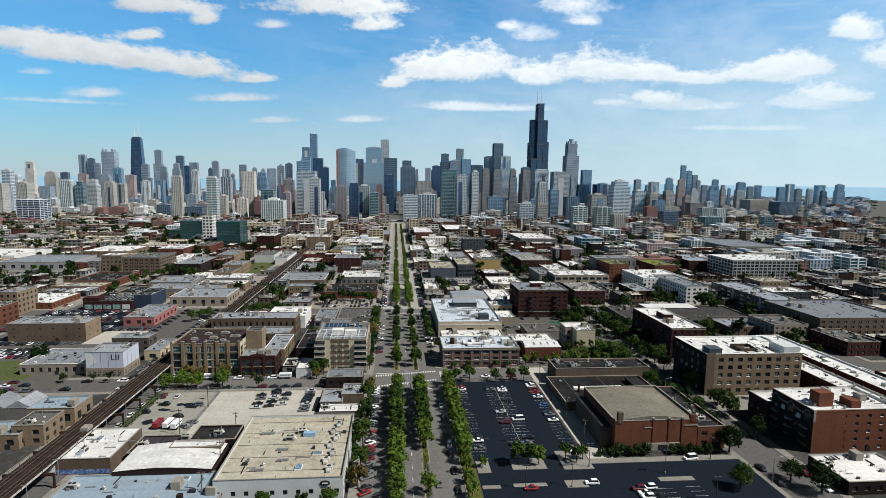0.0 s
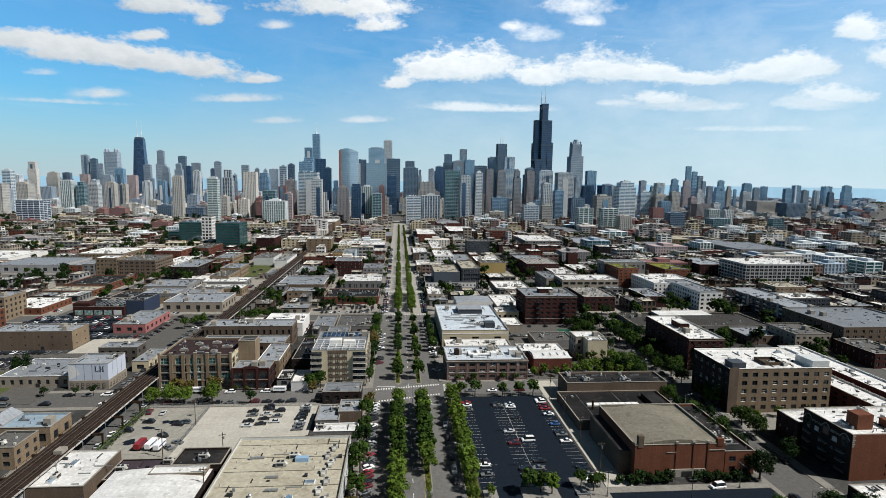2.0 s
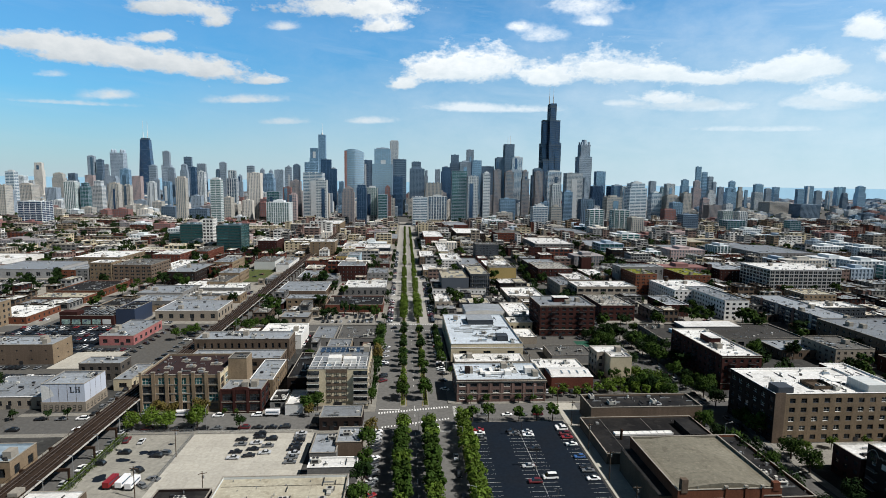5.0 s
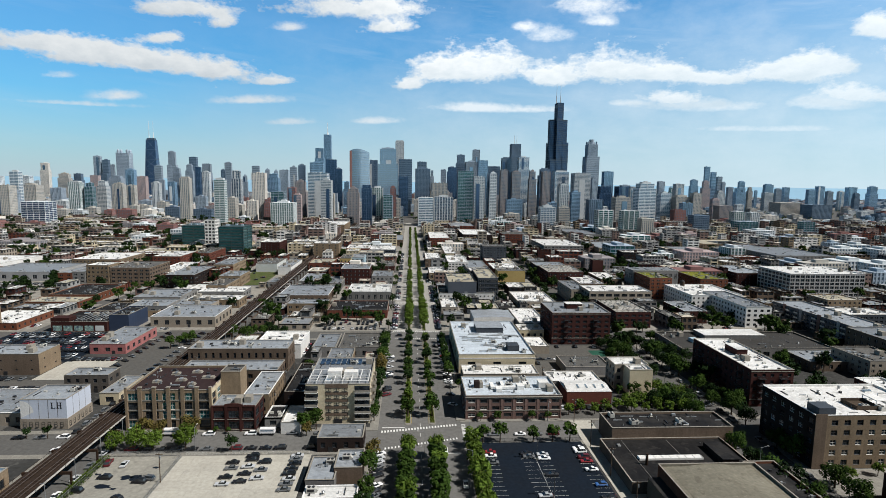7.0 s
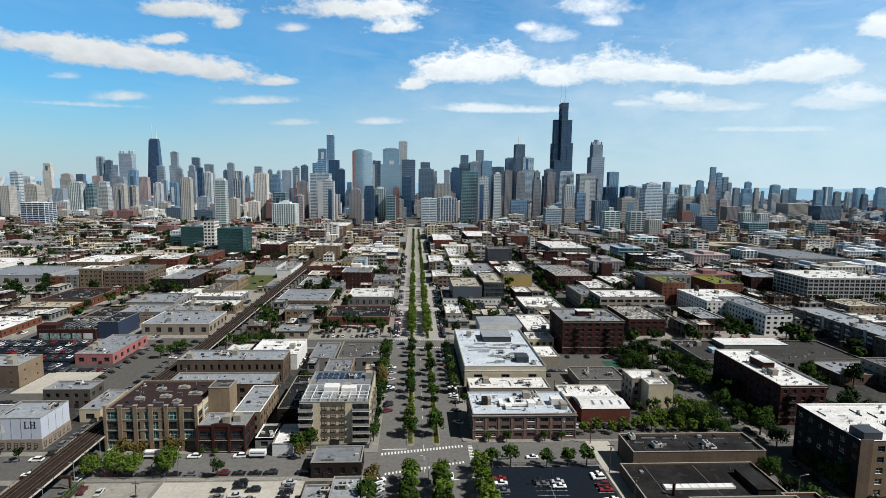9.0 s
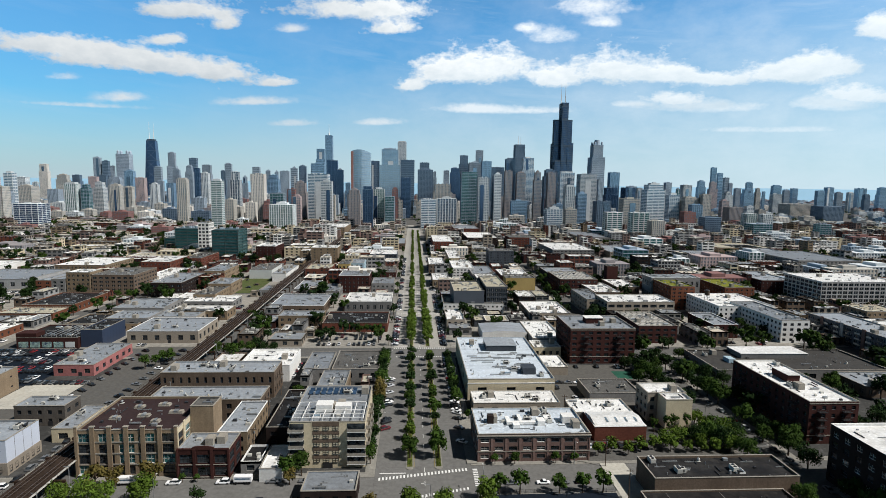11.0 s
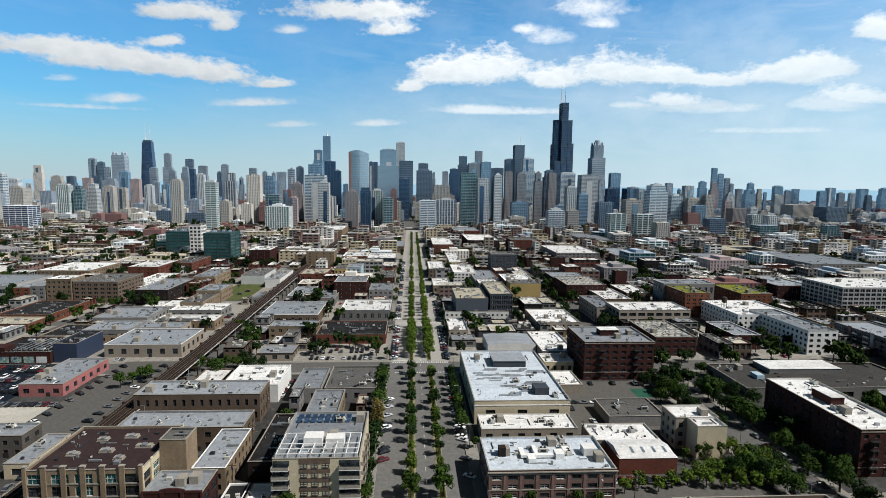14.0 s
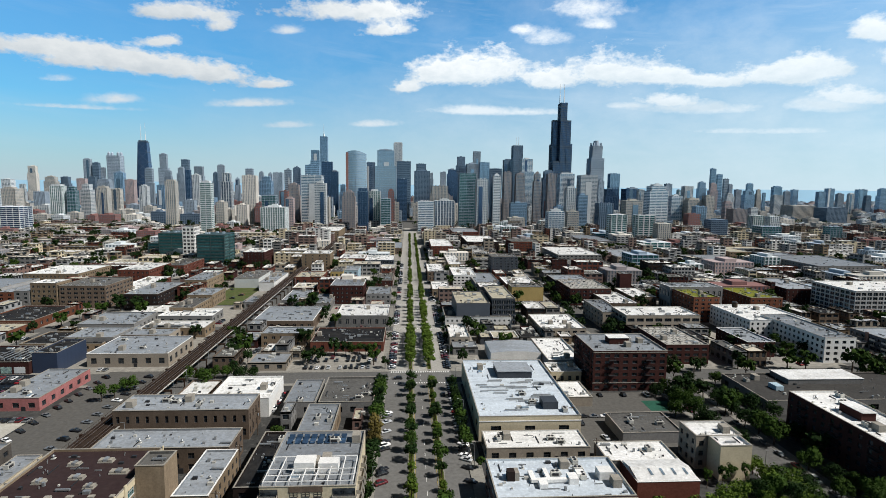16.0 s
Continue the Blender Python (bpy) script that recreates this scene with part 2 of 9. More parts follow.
def material(name, colour, rough=0.85, vary=0.25, broad=0.06, fine=1.2, bump=0.0, metal=0.0, stain=None, seam=None, random_tone=0.0, gloss=0.3, patch=0.0):
    """Colour with broad stains, fine grain, sheet seams and a tone of its own for each object."""
    m = bpy.data.materials.new(name)
    m.use_nodes = True
    tree = m.node_tree
    shader = tree.nodes["Principled BSDF"]
    shader.inputs["Roughness"].default_value = rough
    shader.inputs["Metallic"].default_value = metal
    shader.inputs["Specular IOR Level"].default_value = gloss if rough < 0.75 else gloss * 0.3
    where = tree.nodes.new("ShaderNodeNewGeometry").outputs["Position"]

    def noise_at(scale, detail=6, rough_=0.6):
        n = tree.nodes.new("ShaderNodeTexNoise")
        tree.links.new(where, n.inputs["Vector"])
        n.inputs["Scale"].default_value, n.inputs["Detail"].default_value, n.inputs["Roughness"].default_value = scale, detail, rough_
        return n.outputs["Fac"]

    def blend(kind, factor, a, b):
        n = tree.nodes.new("ShaderNodeMix")
        n.data_type, n.blend_type = "RGBA", kind
        for i, v in ((0, factor), (6, a), (7, b)):
            if isinstance(v, (int, float, tuple)):
                n.inputs[i].default_value = v
            else:
                tree.links.new(v, n.inputs[i])
        return n.outputs[2]

    def ramp(value, lo, hi, a, b):
        n = tree.nodes.new("ShaderNodeMapRange")
        tree.links.new(value, n.inputs[0])
        for i, v in enumerate((lo, hi, a, b)):
            n.inputs[i + 1].default_value = v
        return n.outputs[0]
    col = (*colour, 1)
    dirt = (*(stain or tuple(c * 0.55 for c in colour)), 1)
    c = blend("MIX", ramp(noise_at(broad), 0.42, 0.72, 0, min(1, vary * 2.6)), col, dirt)
    if patch:
        c = blend("MIX", ramp(noise_at(0.33, 3, 0.5), 0.6, 0.63, 0, patch), c, dirt)
        c = blend("MIX", ramp(noise_at(0.9, 2, 0.5), 0.66, 0.69, 0, patch * 0.8), c, (*(q * 1.25 for q in colour), 1))
    grain = ramp(noise_at(fine, 4), 0.3, 0.7, 1 - vary, 1 + vary * 0.6)
    c = blend("MULTIPLY", 1.0, c, grain)
    if seam:
        b = tree.nodes.new("ShaderNodeTexBrick")
        tree.links.new(where, b.inputs["Vector"])
        b.inputs["Scale"].default_value = 1.0
        b.inputs["Brick Width"].default_value, b.inputs["Row Height"].default_value = seam[0], seam[1]
        b.inputs["Mortar Size"].default_value = seam[2]
        b.inputs["Color1"].default_value = (1, 1, 1, 1)
        b.inputs["Color2"].default_value = (0.88, 0.88, 0.88, 1)
        b.inputs["Mortar"].default_value = (seam[3],) * 3 + (1,)
        c = blend("MULTIPLY", 1.0, c, b.outputs[0])
    if random_tone:
        info = tree.nodes.new("ShaderNodeObjectInfo").outputs["Random"]
        c = blend("MULTIPLY", 1.0, c, ramp(info, 0, 1, 1 - random_tone, 1 + random_tone))
    tree.links.new(c, shader.inputs["Base Color"])
    if bump:
        n = tree.nodes.new("ShaderNodeBump")
        n.inputs["Strength"].default_value = bump
        n.inputs["Distance"].default_value = 0.1
        tree.links.new(noise_at(fine * 2.5, 3), n.inputs["Height"])
        tree.links.new(n.outputs[0], shader.inputs["Normal"])
    MATS[name] = m
    return m


def brick(name, colour, vary=0.22):
    return material(name, colour, 0.9, vary, 0.11, 1.6, 0.3, random_tone=0.14, seam=(1.2, 0.45, 0.03, 0.8))


# walls
brick("brick_tan", (0.228, 0.171, 0.114))
brick("brick_red", (0.137, 0.0494, 0.0342))
brick("brick_orange", (0.152, 0.0593, 0.035))
brick("brick_dkred", (0.0532, 0.0213, 0.0182))
brick("brick_brown", (0.135, 0.1, 0.074))
brick("brick_dark", (0.0258, 0.0182, 0.016))
brick("brick_mauve", (0.19, 0.123, 0.105))
brick("brick_grey", (0.0988, 0.0874, 0.076))
material("stucco_grey", (0.19, 0.186, 0.179), 0.9, 0.22, 0.1, 1.5, random_tone=0.2)
material("stucco_cream", (0.493, 0.425, 0.297), 0.9, 0.15, 0.1, 1.5)
material("stucco_blue", (0.319, 0.418, 0.471), 0.9, 0.15, 0.1, 1.5)
material("white", (0.634, 0.625, 0.598), 0.85, 0.14, 0.12, 1.5)
material("tan", (0.274, 0.236, 0.19), 0.9, 0.18, 0.1, 1.5, random_tone=0.12)
material("pink", (0.319, 0.129, 0.122), 0.85, 0.2, 0.09, 1.2)
material("ochre", (0.38, 0.281, 0.114), 0.85, 0.16, 0.1, 1.2)
material("metal_white", (0.546, 0.563, 0.546), 0.5, 0.08, 0.15, 2.0, seam=(30, 0.9, 0.03, 0.82))
material("corrugated_white", (0.458, 0.493, 0.563), 0.5, 0.06, 0.05, 2.0)
material("metal_navy", (0.03, 0.043, 0.075), 0.5, 0.15, 0.1, 2.0, seam=(30, 0.9, 0.03, 0.85))
material("mural_paint", (0.3, 0.42, 0.36), 0.8, 0.5, 0.35, 0.9, stain=(0.04, 0.06, 0.12), patch=0.9)
material("metal_grey", (0.076, 0.0874, 0.106), 0.5, 0.12, 0.1, 2.0)
material("slate", (0.0456, 0.0532, 0.0646), 0.6, 0.2, 0.1, 1.5, random_tone=0.2)
material("stucco_pale", (0.304, 0.304, 0.3), 0.9, 0.2, 0.1, 1.5, random_tone=0.2)
material("brick_pink", (0.205, 0.144, 0.125), 0.9, 0.22, 0.1, 1.5, random_tone=0.18)
material("fin_red", (0.274, 0.144, 0.122), 0.7, 0.1)
# roofs
material("roof_white", (0.681, 0.676, 0.653), 0.7, 0.2, 0.13, 0.9, stain=(0.386, 0.377, 0.35), seam=(24, 2.6, 0.07, 0.86), random_tone=0.1, patch=0.45)
material("roof_silver", (0.228, 0.247, 0.266), 0.6, 0.25, 0.12, 0.8, stain=(0.182, 0.19, 0.198), seam=(30, 3.0, 0.07, 0.85), random_tone=0.25, patch=0.6)
material("roof_bluewhite", (0.51, 0.561, 0.603), 0.55, 0.18, 0.1, 0.9, stain=(0.323, 0.365, 0.408), seam=(40, 2.0, 0.05, 0.9), patch=0.4)
material("roof_grey", (0.106, 0.103, 0.0965), 0.9, 0.25, 0.12, 0.9, random_tone=0.25, patch=0.5)
material("roof_tan", (0.4, 0.372, 0.29), 0.9, 0.2, 0.08, 0.9, stain=(0.238, 0.202, 0.141), seam=(18, 6, 0.09, 0.8), patch=0.4)
material("roof_black", (0.0129, 0.0129, 0.0137), 0.85, 0.3, 0.12, 0.8, stain=(0.038, 0.0357, 0.0334), random_tone=0.2, patch=0.6)
material("roof_brown", (0.0319, 0.0198, 0.0198), 0.9, 0.2, 0.1, 1.0, stain=(0.0456, 0.0319, 0.0304), patch=0.4)
material("roof_purple", (0.0532, 0.0418, 0.0494), 0.9, 0.2, 0.1, 1.0)
material("roof_gravel", (0.0413, 0.0396, 0.0374), 0.95, 0.25, 0.1, 0.9, stain=(0.0605, 0.0578, 0.0534), patch=0.4)
material("roof_khaki", (0.185, 0.172, 0.134), 0.9, 0.2, 0.08, 0.9, stain=(0.106, 0.095, 0.0722), seam=(18, 6, 0.09, 0.85), patch=0.4)
material("roof_steelblue", (0.258, 0.327, 0.38), 0.5, 0.15, 0.1, 0.9, stain=(0.19, 0.243, 0.289), seam=(60, 1.6, 0.06, 0.85), patch=0.3)
material("roof_tile", (0.418, 0.403, 0.365), 0.9, 0.2, 0.12, 0.9, seam=(4.2, 4.2, 0.55, 0.35))
material("roof_moss", (0.167, 0.167, 0.0228), 0.95, 0.3, 0.12, 0.8, stain=(0.076, 0.0988, 0.0228))
material("roof_slate", (0.0912, 0.114, 0.122), 0.6, 0.2, 0.1, 1.0)
# trim, glass, metal
material("coping", (0.274, 0.251, 0.213), 0.8, 0.2, 0.3, 2)
material("coping_white", (0.703, 0.694, 0.665), 0.7, 0.15, 0.3, 2)
material("frame_dark", (0.0228, 0.0228, 0.0243), 0.5, 0.1)
material("frame_light", (0.418, 0.41, 0.38), 0.6, 0.1)
material("galvanised", (0.319, 0.327, 0.327), 0.45, 0.2, 0.5, 3, metal=0.5, random_tone=0.2)
material("unit_paint", (0.456, 0.445, 0.403), 0.6, 0.2, 0.5, 3, random_tone=0.2)
material("rust_steel", (0.038, 0.0228, 0.0152), 0.8, 0.3, 0.2, 2)
material("rail_steel", (0.167, 0.129, 0.106), 0.5, 0.2, 0.3, 3, metal=0.6)
material("tie_wood", (0.038, 0.0258, 0.019), 0.9, 0.35, 0.3, 3)
material("pole_wood", (0.0912, 0.0646, 0.0456), 0.9, 0.3, 0.5, 3)
material("pole_steel", (0.076, 0.076, 0.076), 0.5, 0.15, 0.5, 3, metal=0.4)
material("rubber", (0.0137, 0.0137, 0.0137), 0.9, 0.1)
material("chrome", (0.38, 0.38, 0.395), 0.25, 0.05, metal=0.9)
material("lamp_red", (0.228, 0.0114, 0.00912), 0.3, 0.05)
material("lamp_clear", (0.57, 0.57, 0.547), 0.2, 0.05)
material("mural_blue", (0.038, 0.122, 0.38), 0.8, 0.5, 0.9, 3.0, stain=(0.418, 0.456, 0.502))
material("sign_black", (0.0152, 0.0152, 0.0167), 0.7, 0.1)
material("roof_cream", (0.495, 0.45, 0.369), 0.85, 0.2, 0.1, 0.9, stain=(0.306, 0.279, 0.225), random_tone=0.15, patch=0.4)
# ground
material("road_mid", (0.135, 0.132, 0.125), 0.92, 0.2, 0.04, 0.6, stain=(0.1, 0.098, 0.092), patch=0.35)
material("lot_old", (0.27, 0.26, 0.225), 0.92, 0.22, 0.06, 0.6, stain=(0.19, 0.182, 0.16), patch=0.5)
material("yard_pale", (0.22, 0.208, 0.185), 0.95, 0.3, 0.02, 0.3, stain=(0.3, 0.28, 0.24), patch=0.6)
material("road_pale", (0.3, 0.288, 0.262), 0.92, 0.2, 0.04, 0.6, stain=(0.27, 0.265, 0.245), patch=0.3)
material("asphalt", (0.1, 0.098, 0.093), 0.92, 0.22, 0.035, 0.7, stain=(0.085, 0.083, 0.078), patch=0.35)
material("asphalt_new", (0.00684, 0.0118, 0.0198), 0.85, 0.25, 0.05, 0.8, stain=(0.00988, 0.0122, 0.016), patch=0.25)
material("asphalt_old", (0.0912, 0.0874, 0.0798), 0.92, 0.2, 0.06, 0.6, stain=(0.0912, 0.0874, 0.0798), patch=0.6)
material("concrete", (0.228, 0.217, 0.19), 0.9, 0.2, 0.05, 0.8, stain=(0.19, 0.179, 0.16), seam=(3.0, 3.0, 0.06, 0.78), patch=0.3)
material("lot_concrete", (0.42, 0.4, 0.345), 0.9, 0.16, 0.05, 0.8, stain=(0.306, 0.289, 0.255), seam=(6, 6, 0.08, 0.85), patch=0.3)
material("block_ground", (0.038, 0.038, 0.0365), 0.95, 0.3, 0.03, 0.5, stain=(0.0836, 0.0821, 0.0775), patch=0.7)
material("court_paint", (0.0228, 0.0836, 0.057), 0.9, 0.15, 0.2, 1.0)
material("paint_white", (0.7, 0.7, 0.67), 0.8, 0.25, 0.6, 3)
material("paint_yellow", (0.418, 0.304, 0.0608), 0.8, 0.25, 0.6, 3)
material("lawn", (0.062, 0.085, 0.026), 0.95, 0.35, 0.15, 1.2, stain=(0.11, 0.1, 0.05))
material("hedge_soil", (0.0988, 0.106, 0.0243), 0.95, 0.35, 0.4, 2.0)
material("bark", (0.076, 0.057, 0.0418), 0.9, 0.3, 0.8, 4)
# the upright lake backdrop emits its own daylight brightness
lake_glow_mat = material("lake", (0.3, 0.45, 0.55), 0.6, 0.08, 0.001, 0.01)
lake_glow_mat.node_tree.nodes["Principled BSDF"].inputs["Emission Color"].default_value = (0.25, 0.44, 0.58, 1)
lake_glow_mat.node_tree.nodes["Principled BSDF"].inputs["Emission Strength"].default_value = 0.56


def foliage(name, colour):
    m = material(name, colour, 0.75, 0.3, 0.5, 2.5, stain=tuple(c * 1.5 for c in colour), random_tone=0.28, gloss=0.15)
    shader = m.node_tree.nodes["Principled BSDF"]
    shader.inputs["Transmission Weight"].default_value = 0.0
    return m


foliage("leaf_bright", (0.0595, 0.0952, 0.0136))
foliage("leaf_mid", (0.0258, 0.0486, 0.00836))
foliage("leaf_dark", (0.0122, 0.0258, 0.00684))
foliage("leaf_rust", (0.085, 0.068, 0.02))


def glass(name, colour, rough=0.06, metal=0.0, vary=0.5, gloss=0.5):
    """Window glass backed by dark rooms and blinds, each pane a little different."""
    m = material(name, colour, rough, vary, 0.35, 0.6, stain=tuple(min(1, c * 2.4 + 0.02) for c in colour), gloss=gloss)
    m.node_tree.nodes["Principled BSDF"].inputs["Metallic"].default_value = metal
    return m


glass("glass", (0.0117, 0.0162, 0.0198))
# distance haze is put into the skyline glass and wall colours: bluer, lighter
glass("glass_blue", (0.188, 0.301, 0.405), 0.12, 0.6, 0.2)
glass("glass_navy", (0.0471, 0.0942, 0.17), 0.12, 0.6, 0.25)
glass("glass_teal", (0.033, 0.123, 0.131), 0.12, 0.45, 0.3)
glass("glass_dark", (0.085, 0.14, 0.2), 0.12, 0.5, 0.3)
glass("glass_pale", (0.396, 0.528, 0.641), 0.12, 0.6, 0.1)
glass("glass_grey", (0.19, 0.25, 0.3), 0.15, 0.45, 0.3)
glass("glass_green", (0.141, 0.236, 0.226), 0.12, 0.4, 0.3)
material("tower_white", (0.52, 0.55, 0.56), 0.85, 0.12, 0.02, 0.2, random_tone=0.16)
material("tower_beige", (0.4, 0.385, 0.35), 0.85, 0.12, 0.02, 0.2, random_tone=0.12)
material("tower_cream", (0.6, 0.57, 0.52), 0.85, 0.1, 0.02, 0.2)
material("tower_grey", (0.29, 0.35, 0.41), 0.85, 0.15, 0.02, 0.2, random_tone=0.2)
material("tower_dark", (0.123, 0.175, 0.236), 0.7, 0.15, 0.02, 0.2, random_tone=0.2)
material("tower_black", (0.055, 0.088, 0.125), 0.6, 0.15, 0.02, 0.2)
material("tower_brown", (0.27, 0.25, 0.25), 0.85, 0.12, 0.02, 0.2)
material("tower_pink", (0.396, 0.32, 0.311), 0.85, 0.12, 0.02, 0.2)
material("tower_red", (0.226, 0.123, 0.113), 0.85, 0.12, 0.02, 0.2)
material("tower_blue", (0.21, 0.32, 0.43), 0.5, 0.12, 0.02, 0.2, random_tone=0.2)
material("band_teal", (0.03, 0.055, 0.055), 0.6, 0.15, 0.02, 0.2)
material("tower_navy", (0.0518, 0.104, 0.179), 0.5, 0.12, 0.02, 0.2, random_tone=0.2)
PAINTS = {"black": (0.012, 0.012, 0.014), "white": (0.72, 0.72, 0.72), "silver": (0.42, 0.43, 0.44), "grey": (0.12, 0.125, 0.13),
          "red": (0.22, 0.015, 0.018), "blue": (0.03, 0.10, 0.28), "maroon": (0.10, 0.012, 0.016), "green": (0.03, 0.07, 0.05)}
for key, value in PAINTS.items():
    material("paint_car_" + key, value, 0.35, 0.05, 0.5, 2, gloss=0.35)


# ---- building blocks ----
class Shape:
    """Vertices and faces of one part, gathered before it becomes a mesh."""

    def __init__(self):
        self.v, self.f, self.m = [], [], []

    def quad(self, a, b, c, d, m=0):
        i = len(self.v)
        self.v += [a, b, c, d]
        self.f.append((i, i + 1, i + 2, i + 3))
        self.m.append(m)

    def box(self, x0, x1, y0, y1, z0, z1, m=0, bottom=False):
        i = len(self.v)
        self.v += [(x0, y0, z0), (x1, y0, z0), (x1, y1, z0), (x0, y1, z0), (x0, y0, z1), (x1, y0, z1), (x1, y1, z1), (x0, y1, z1)]
        faces = [(0, 1, 5, 4), (1, 2, 6, 5), (2, 3, 7, 6), (3, 0, 4, 7), (4, 5, 6, 7)]
        if bottom:
            faces.append((3, 2, 1, 0))
        for f in faces:
            self.f.append(tuple(i + k for k in f))
            self.m.append(m)
        return self

    def tube(self, p, q, r0, r1, n=6, m=0, caps=True):
        p, q = Vector(p), Vector(q)
        turn = (q - p).to_track_quat("Z", "Y")
        i = len(self.v)
        for c, r in ((p, r0), (q, r1)):
            for k in range(n):
                a = 2 * math.pi * k / n
                self.v.append(tuple(c + turn @ Vector((r * math.cos(a), r * math.sin(a), 0))))
        for k in range(n):
            self.f.append((i + k, i + (k + 1) % n, i + n + (k + 1) % n, i + n + k))
            self.m.append(m)
        if caps:
            self.f.append(tuple(i + n + k for k in range(n)))
            self.m.append(m)
            self.f.append(tuple(i + n - 1 - k for k in range(n)))
            self.m.append(m)
        return self

    def prism(self, outline, y0, y1, m=0):
        """An outline of (x, z) points drawn out along y."""
        i, n = len(self.v), len(outline)
        self.v += [(x, y0, z) for x, z in outline] + [(x, y1, z) for x, z in outline]
        for k in range(n):
            self.f.append((i + k, i + (k + 1) % n, i + n + (k + 1) % n, i + n + k))
            self.m.append(m)
        self.f.append(tuple(i + n - 1 - k for k in range(n)))
        self.f.append(tuple(i + n + k for k in range(n)))
        self.m += [m, m]
        return self

    def mesh(self, name, mats):
        me = bpy.data.meshes.new(name)
        me.from_pydata(self.v, [], self.f)
        for mat in mats if isinstance(mats, (list, tuple)) else [mats]:
            me.materials.append(MATS[mat])
        me.polygons.foreach_set("material_index", self.m)
        me.update()
        return me


def thing(name, x, y, z, label, category, group="", kind=""):
    ob = new(name)
    ob.location = (x, y, z)
    ob.empty_display_size = 0.5
    return tagged(ob, label, category, group, kind)


def part(name, shape, mats, parent=None, label="", at=None, kind=""):
    me = shape if isinstance(shape, bpy.types.Mesh) else shape.mesh(name, mats)
    ob = new(name, me)
    if parent:
        ob.parent = parent
    if at:
        ob.location = at
    return tagged(ob, label, kind=kind)


def structure(name, shape, mats, label):
    return tagged(part(name, shape, mats), label, name.split("_")[0], kind="structure")


def slab(name, x0, x1, y0, y1, z0, z1, mat, label):
    return structure(name, Shape().box(x0, x1, y0, y1, z0, z1, bottom=True), mat, label)


# ---- buildings ----
FOOTPRINTS = []          # x0, x1, y0, y1 of all that stands
UNITS = []               # rooftop units to be set later: place, size


def facade(s, o, ux, width, z0, z1, floors, bay, ww, wh, deep, panes, sill=0.5, mat=0):
    """A wall from o along ux with rows of openings cut into it; panes gathers the centre and size of each opening."""
    ux, nrm = Vector(ux), Vector((ux[1], -ux[0], 0))
    o = Vector(o)

    def at(u, z, d=0.0):
        p = o + ux * u - nrm * d
        return (p.x, p.y, z)
    n = max(1, int(width / bay)) if floors and bay else 0
    if not n or not floors:
        s.quad(at(0, z0), at(width, z0), at(width, z1), at(0, z1), mat)
        return
    fh, b = (z1 - z0) / floors, width / n
    w, h = b * ww, fh * wh
    for k in range(floors):
        a = z0 + k * fh
        lo = a + (fh - h) * sill
        hi = lo + h
        s.quad(at(0, a), at(width, a), at(width, lo), at(0, lo), mat)
        s.quad(at(0, hi), at(width, hi), at(width, a + fh), at(0, a + fh), mat)
        u = 0.0
        for j in range(n):
            l, r = j * b + (b - w) / 2, j * b + (b + w) / 2
            s.quad(at(u, lo), at(l, lo), at(l, hi), at(u, hi), mat)
            s.quad(at(l, lo), at(l, lo, deep), at(l, hi, deep), at(l, hi), mat)
            s.quad(at(r, lo, deep), at(r, lo), at(r, hi), at(r, hi, deep), mat)
            s.quad(at(l, lo), at(r, lo), at(r, lo, deep), at(l, lo, deep), mat)
            s.quad(at(l, hi, deep), at(r, hi, deep), at(r, hi), at(l, hi), mat)
            panes.append((at((l + r) / 2, lo, deep), ux, w, h))
            u = r
        s.quad(at(u, lo), at(width, lo), at(width, hi), at(u, hi), mat)


def window_mesh(w, h, mat="glass", bar="frame_dark"):
    """A window of one piece, its foot at the origin, facing -y: a frame with bars and panes set back in it."""
    t, n = 0.1, max(1, round(w / 1.3))
    xs = [-w / 2]
    for k in range(n):
        l, r = -w / 2 + w * k / n + t / 2, -w / 2 + w * (k + 1) / n - t / 2
        xs += [max(l, -w / 2 + t), min(r, w / 2 - t)]
    xs.append(w / 2)
    zs = [0, t, h * 0.48, h * 0.48 + t, h - t, h]
    s, at = Shape(), {}
    for i, x in enumerate(xs):
        for j, z in enumerate(zs):
            at[i, j] = len(s.v)
            s.v.append((x, -0.06 if j or i in (0, len(xs) - 1) else -0.3, z))
    for i in range(len(xs) - 1):
        for j in range(len(zs) - 1):
            ring = [at[i, j], at[i + 1, j], at[i + 1, j + 1], at[i, j + 1]]
            if i % 2 and j % 2:
                k = len(s.v)
                s.v += [(s.v[q][0], 0.03, s.v[q][2]) for q in ring]
                for q in range(4):
                    s.f.append((ring[q], ring[(q + 1) % 4], k + (q + 1) % 4, k + q))
                    s.m.append(1)
                s.f.append((k, k + 1, k + 2, k + 3))
                s.m.append(0)
            else:
                s.f.append(tuple(ring))
                s.m.append(1)
    return s.mesh("window", [mat, bar])


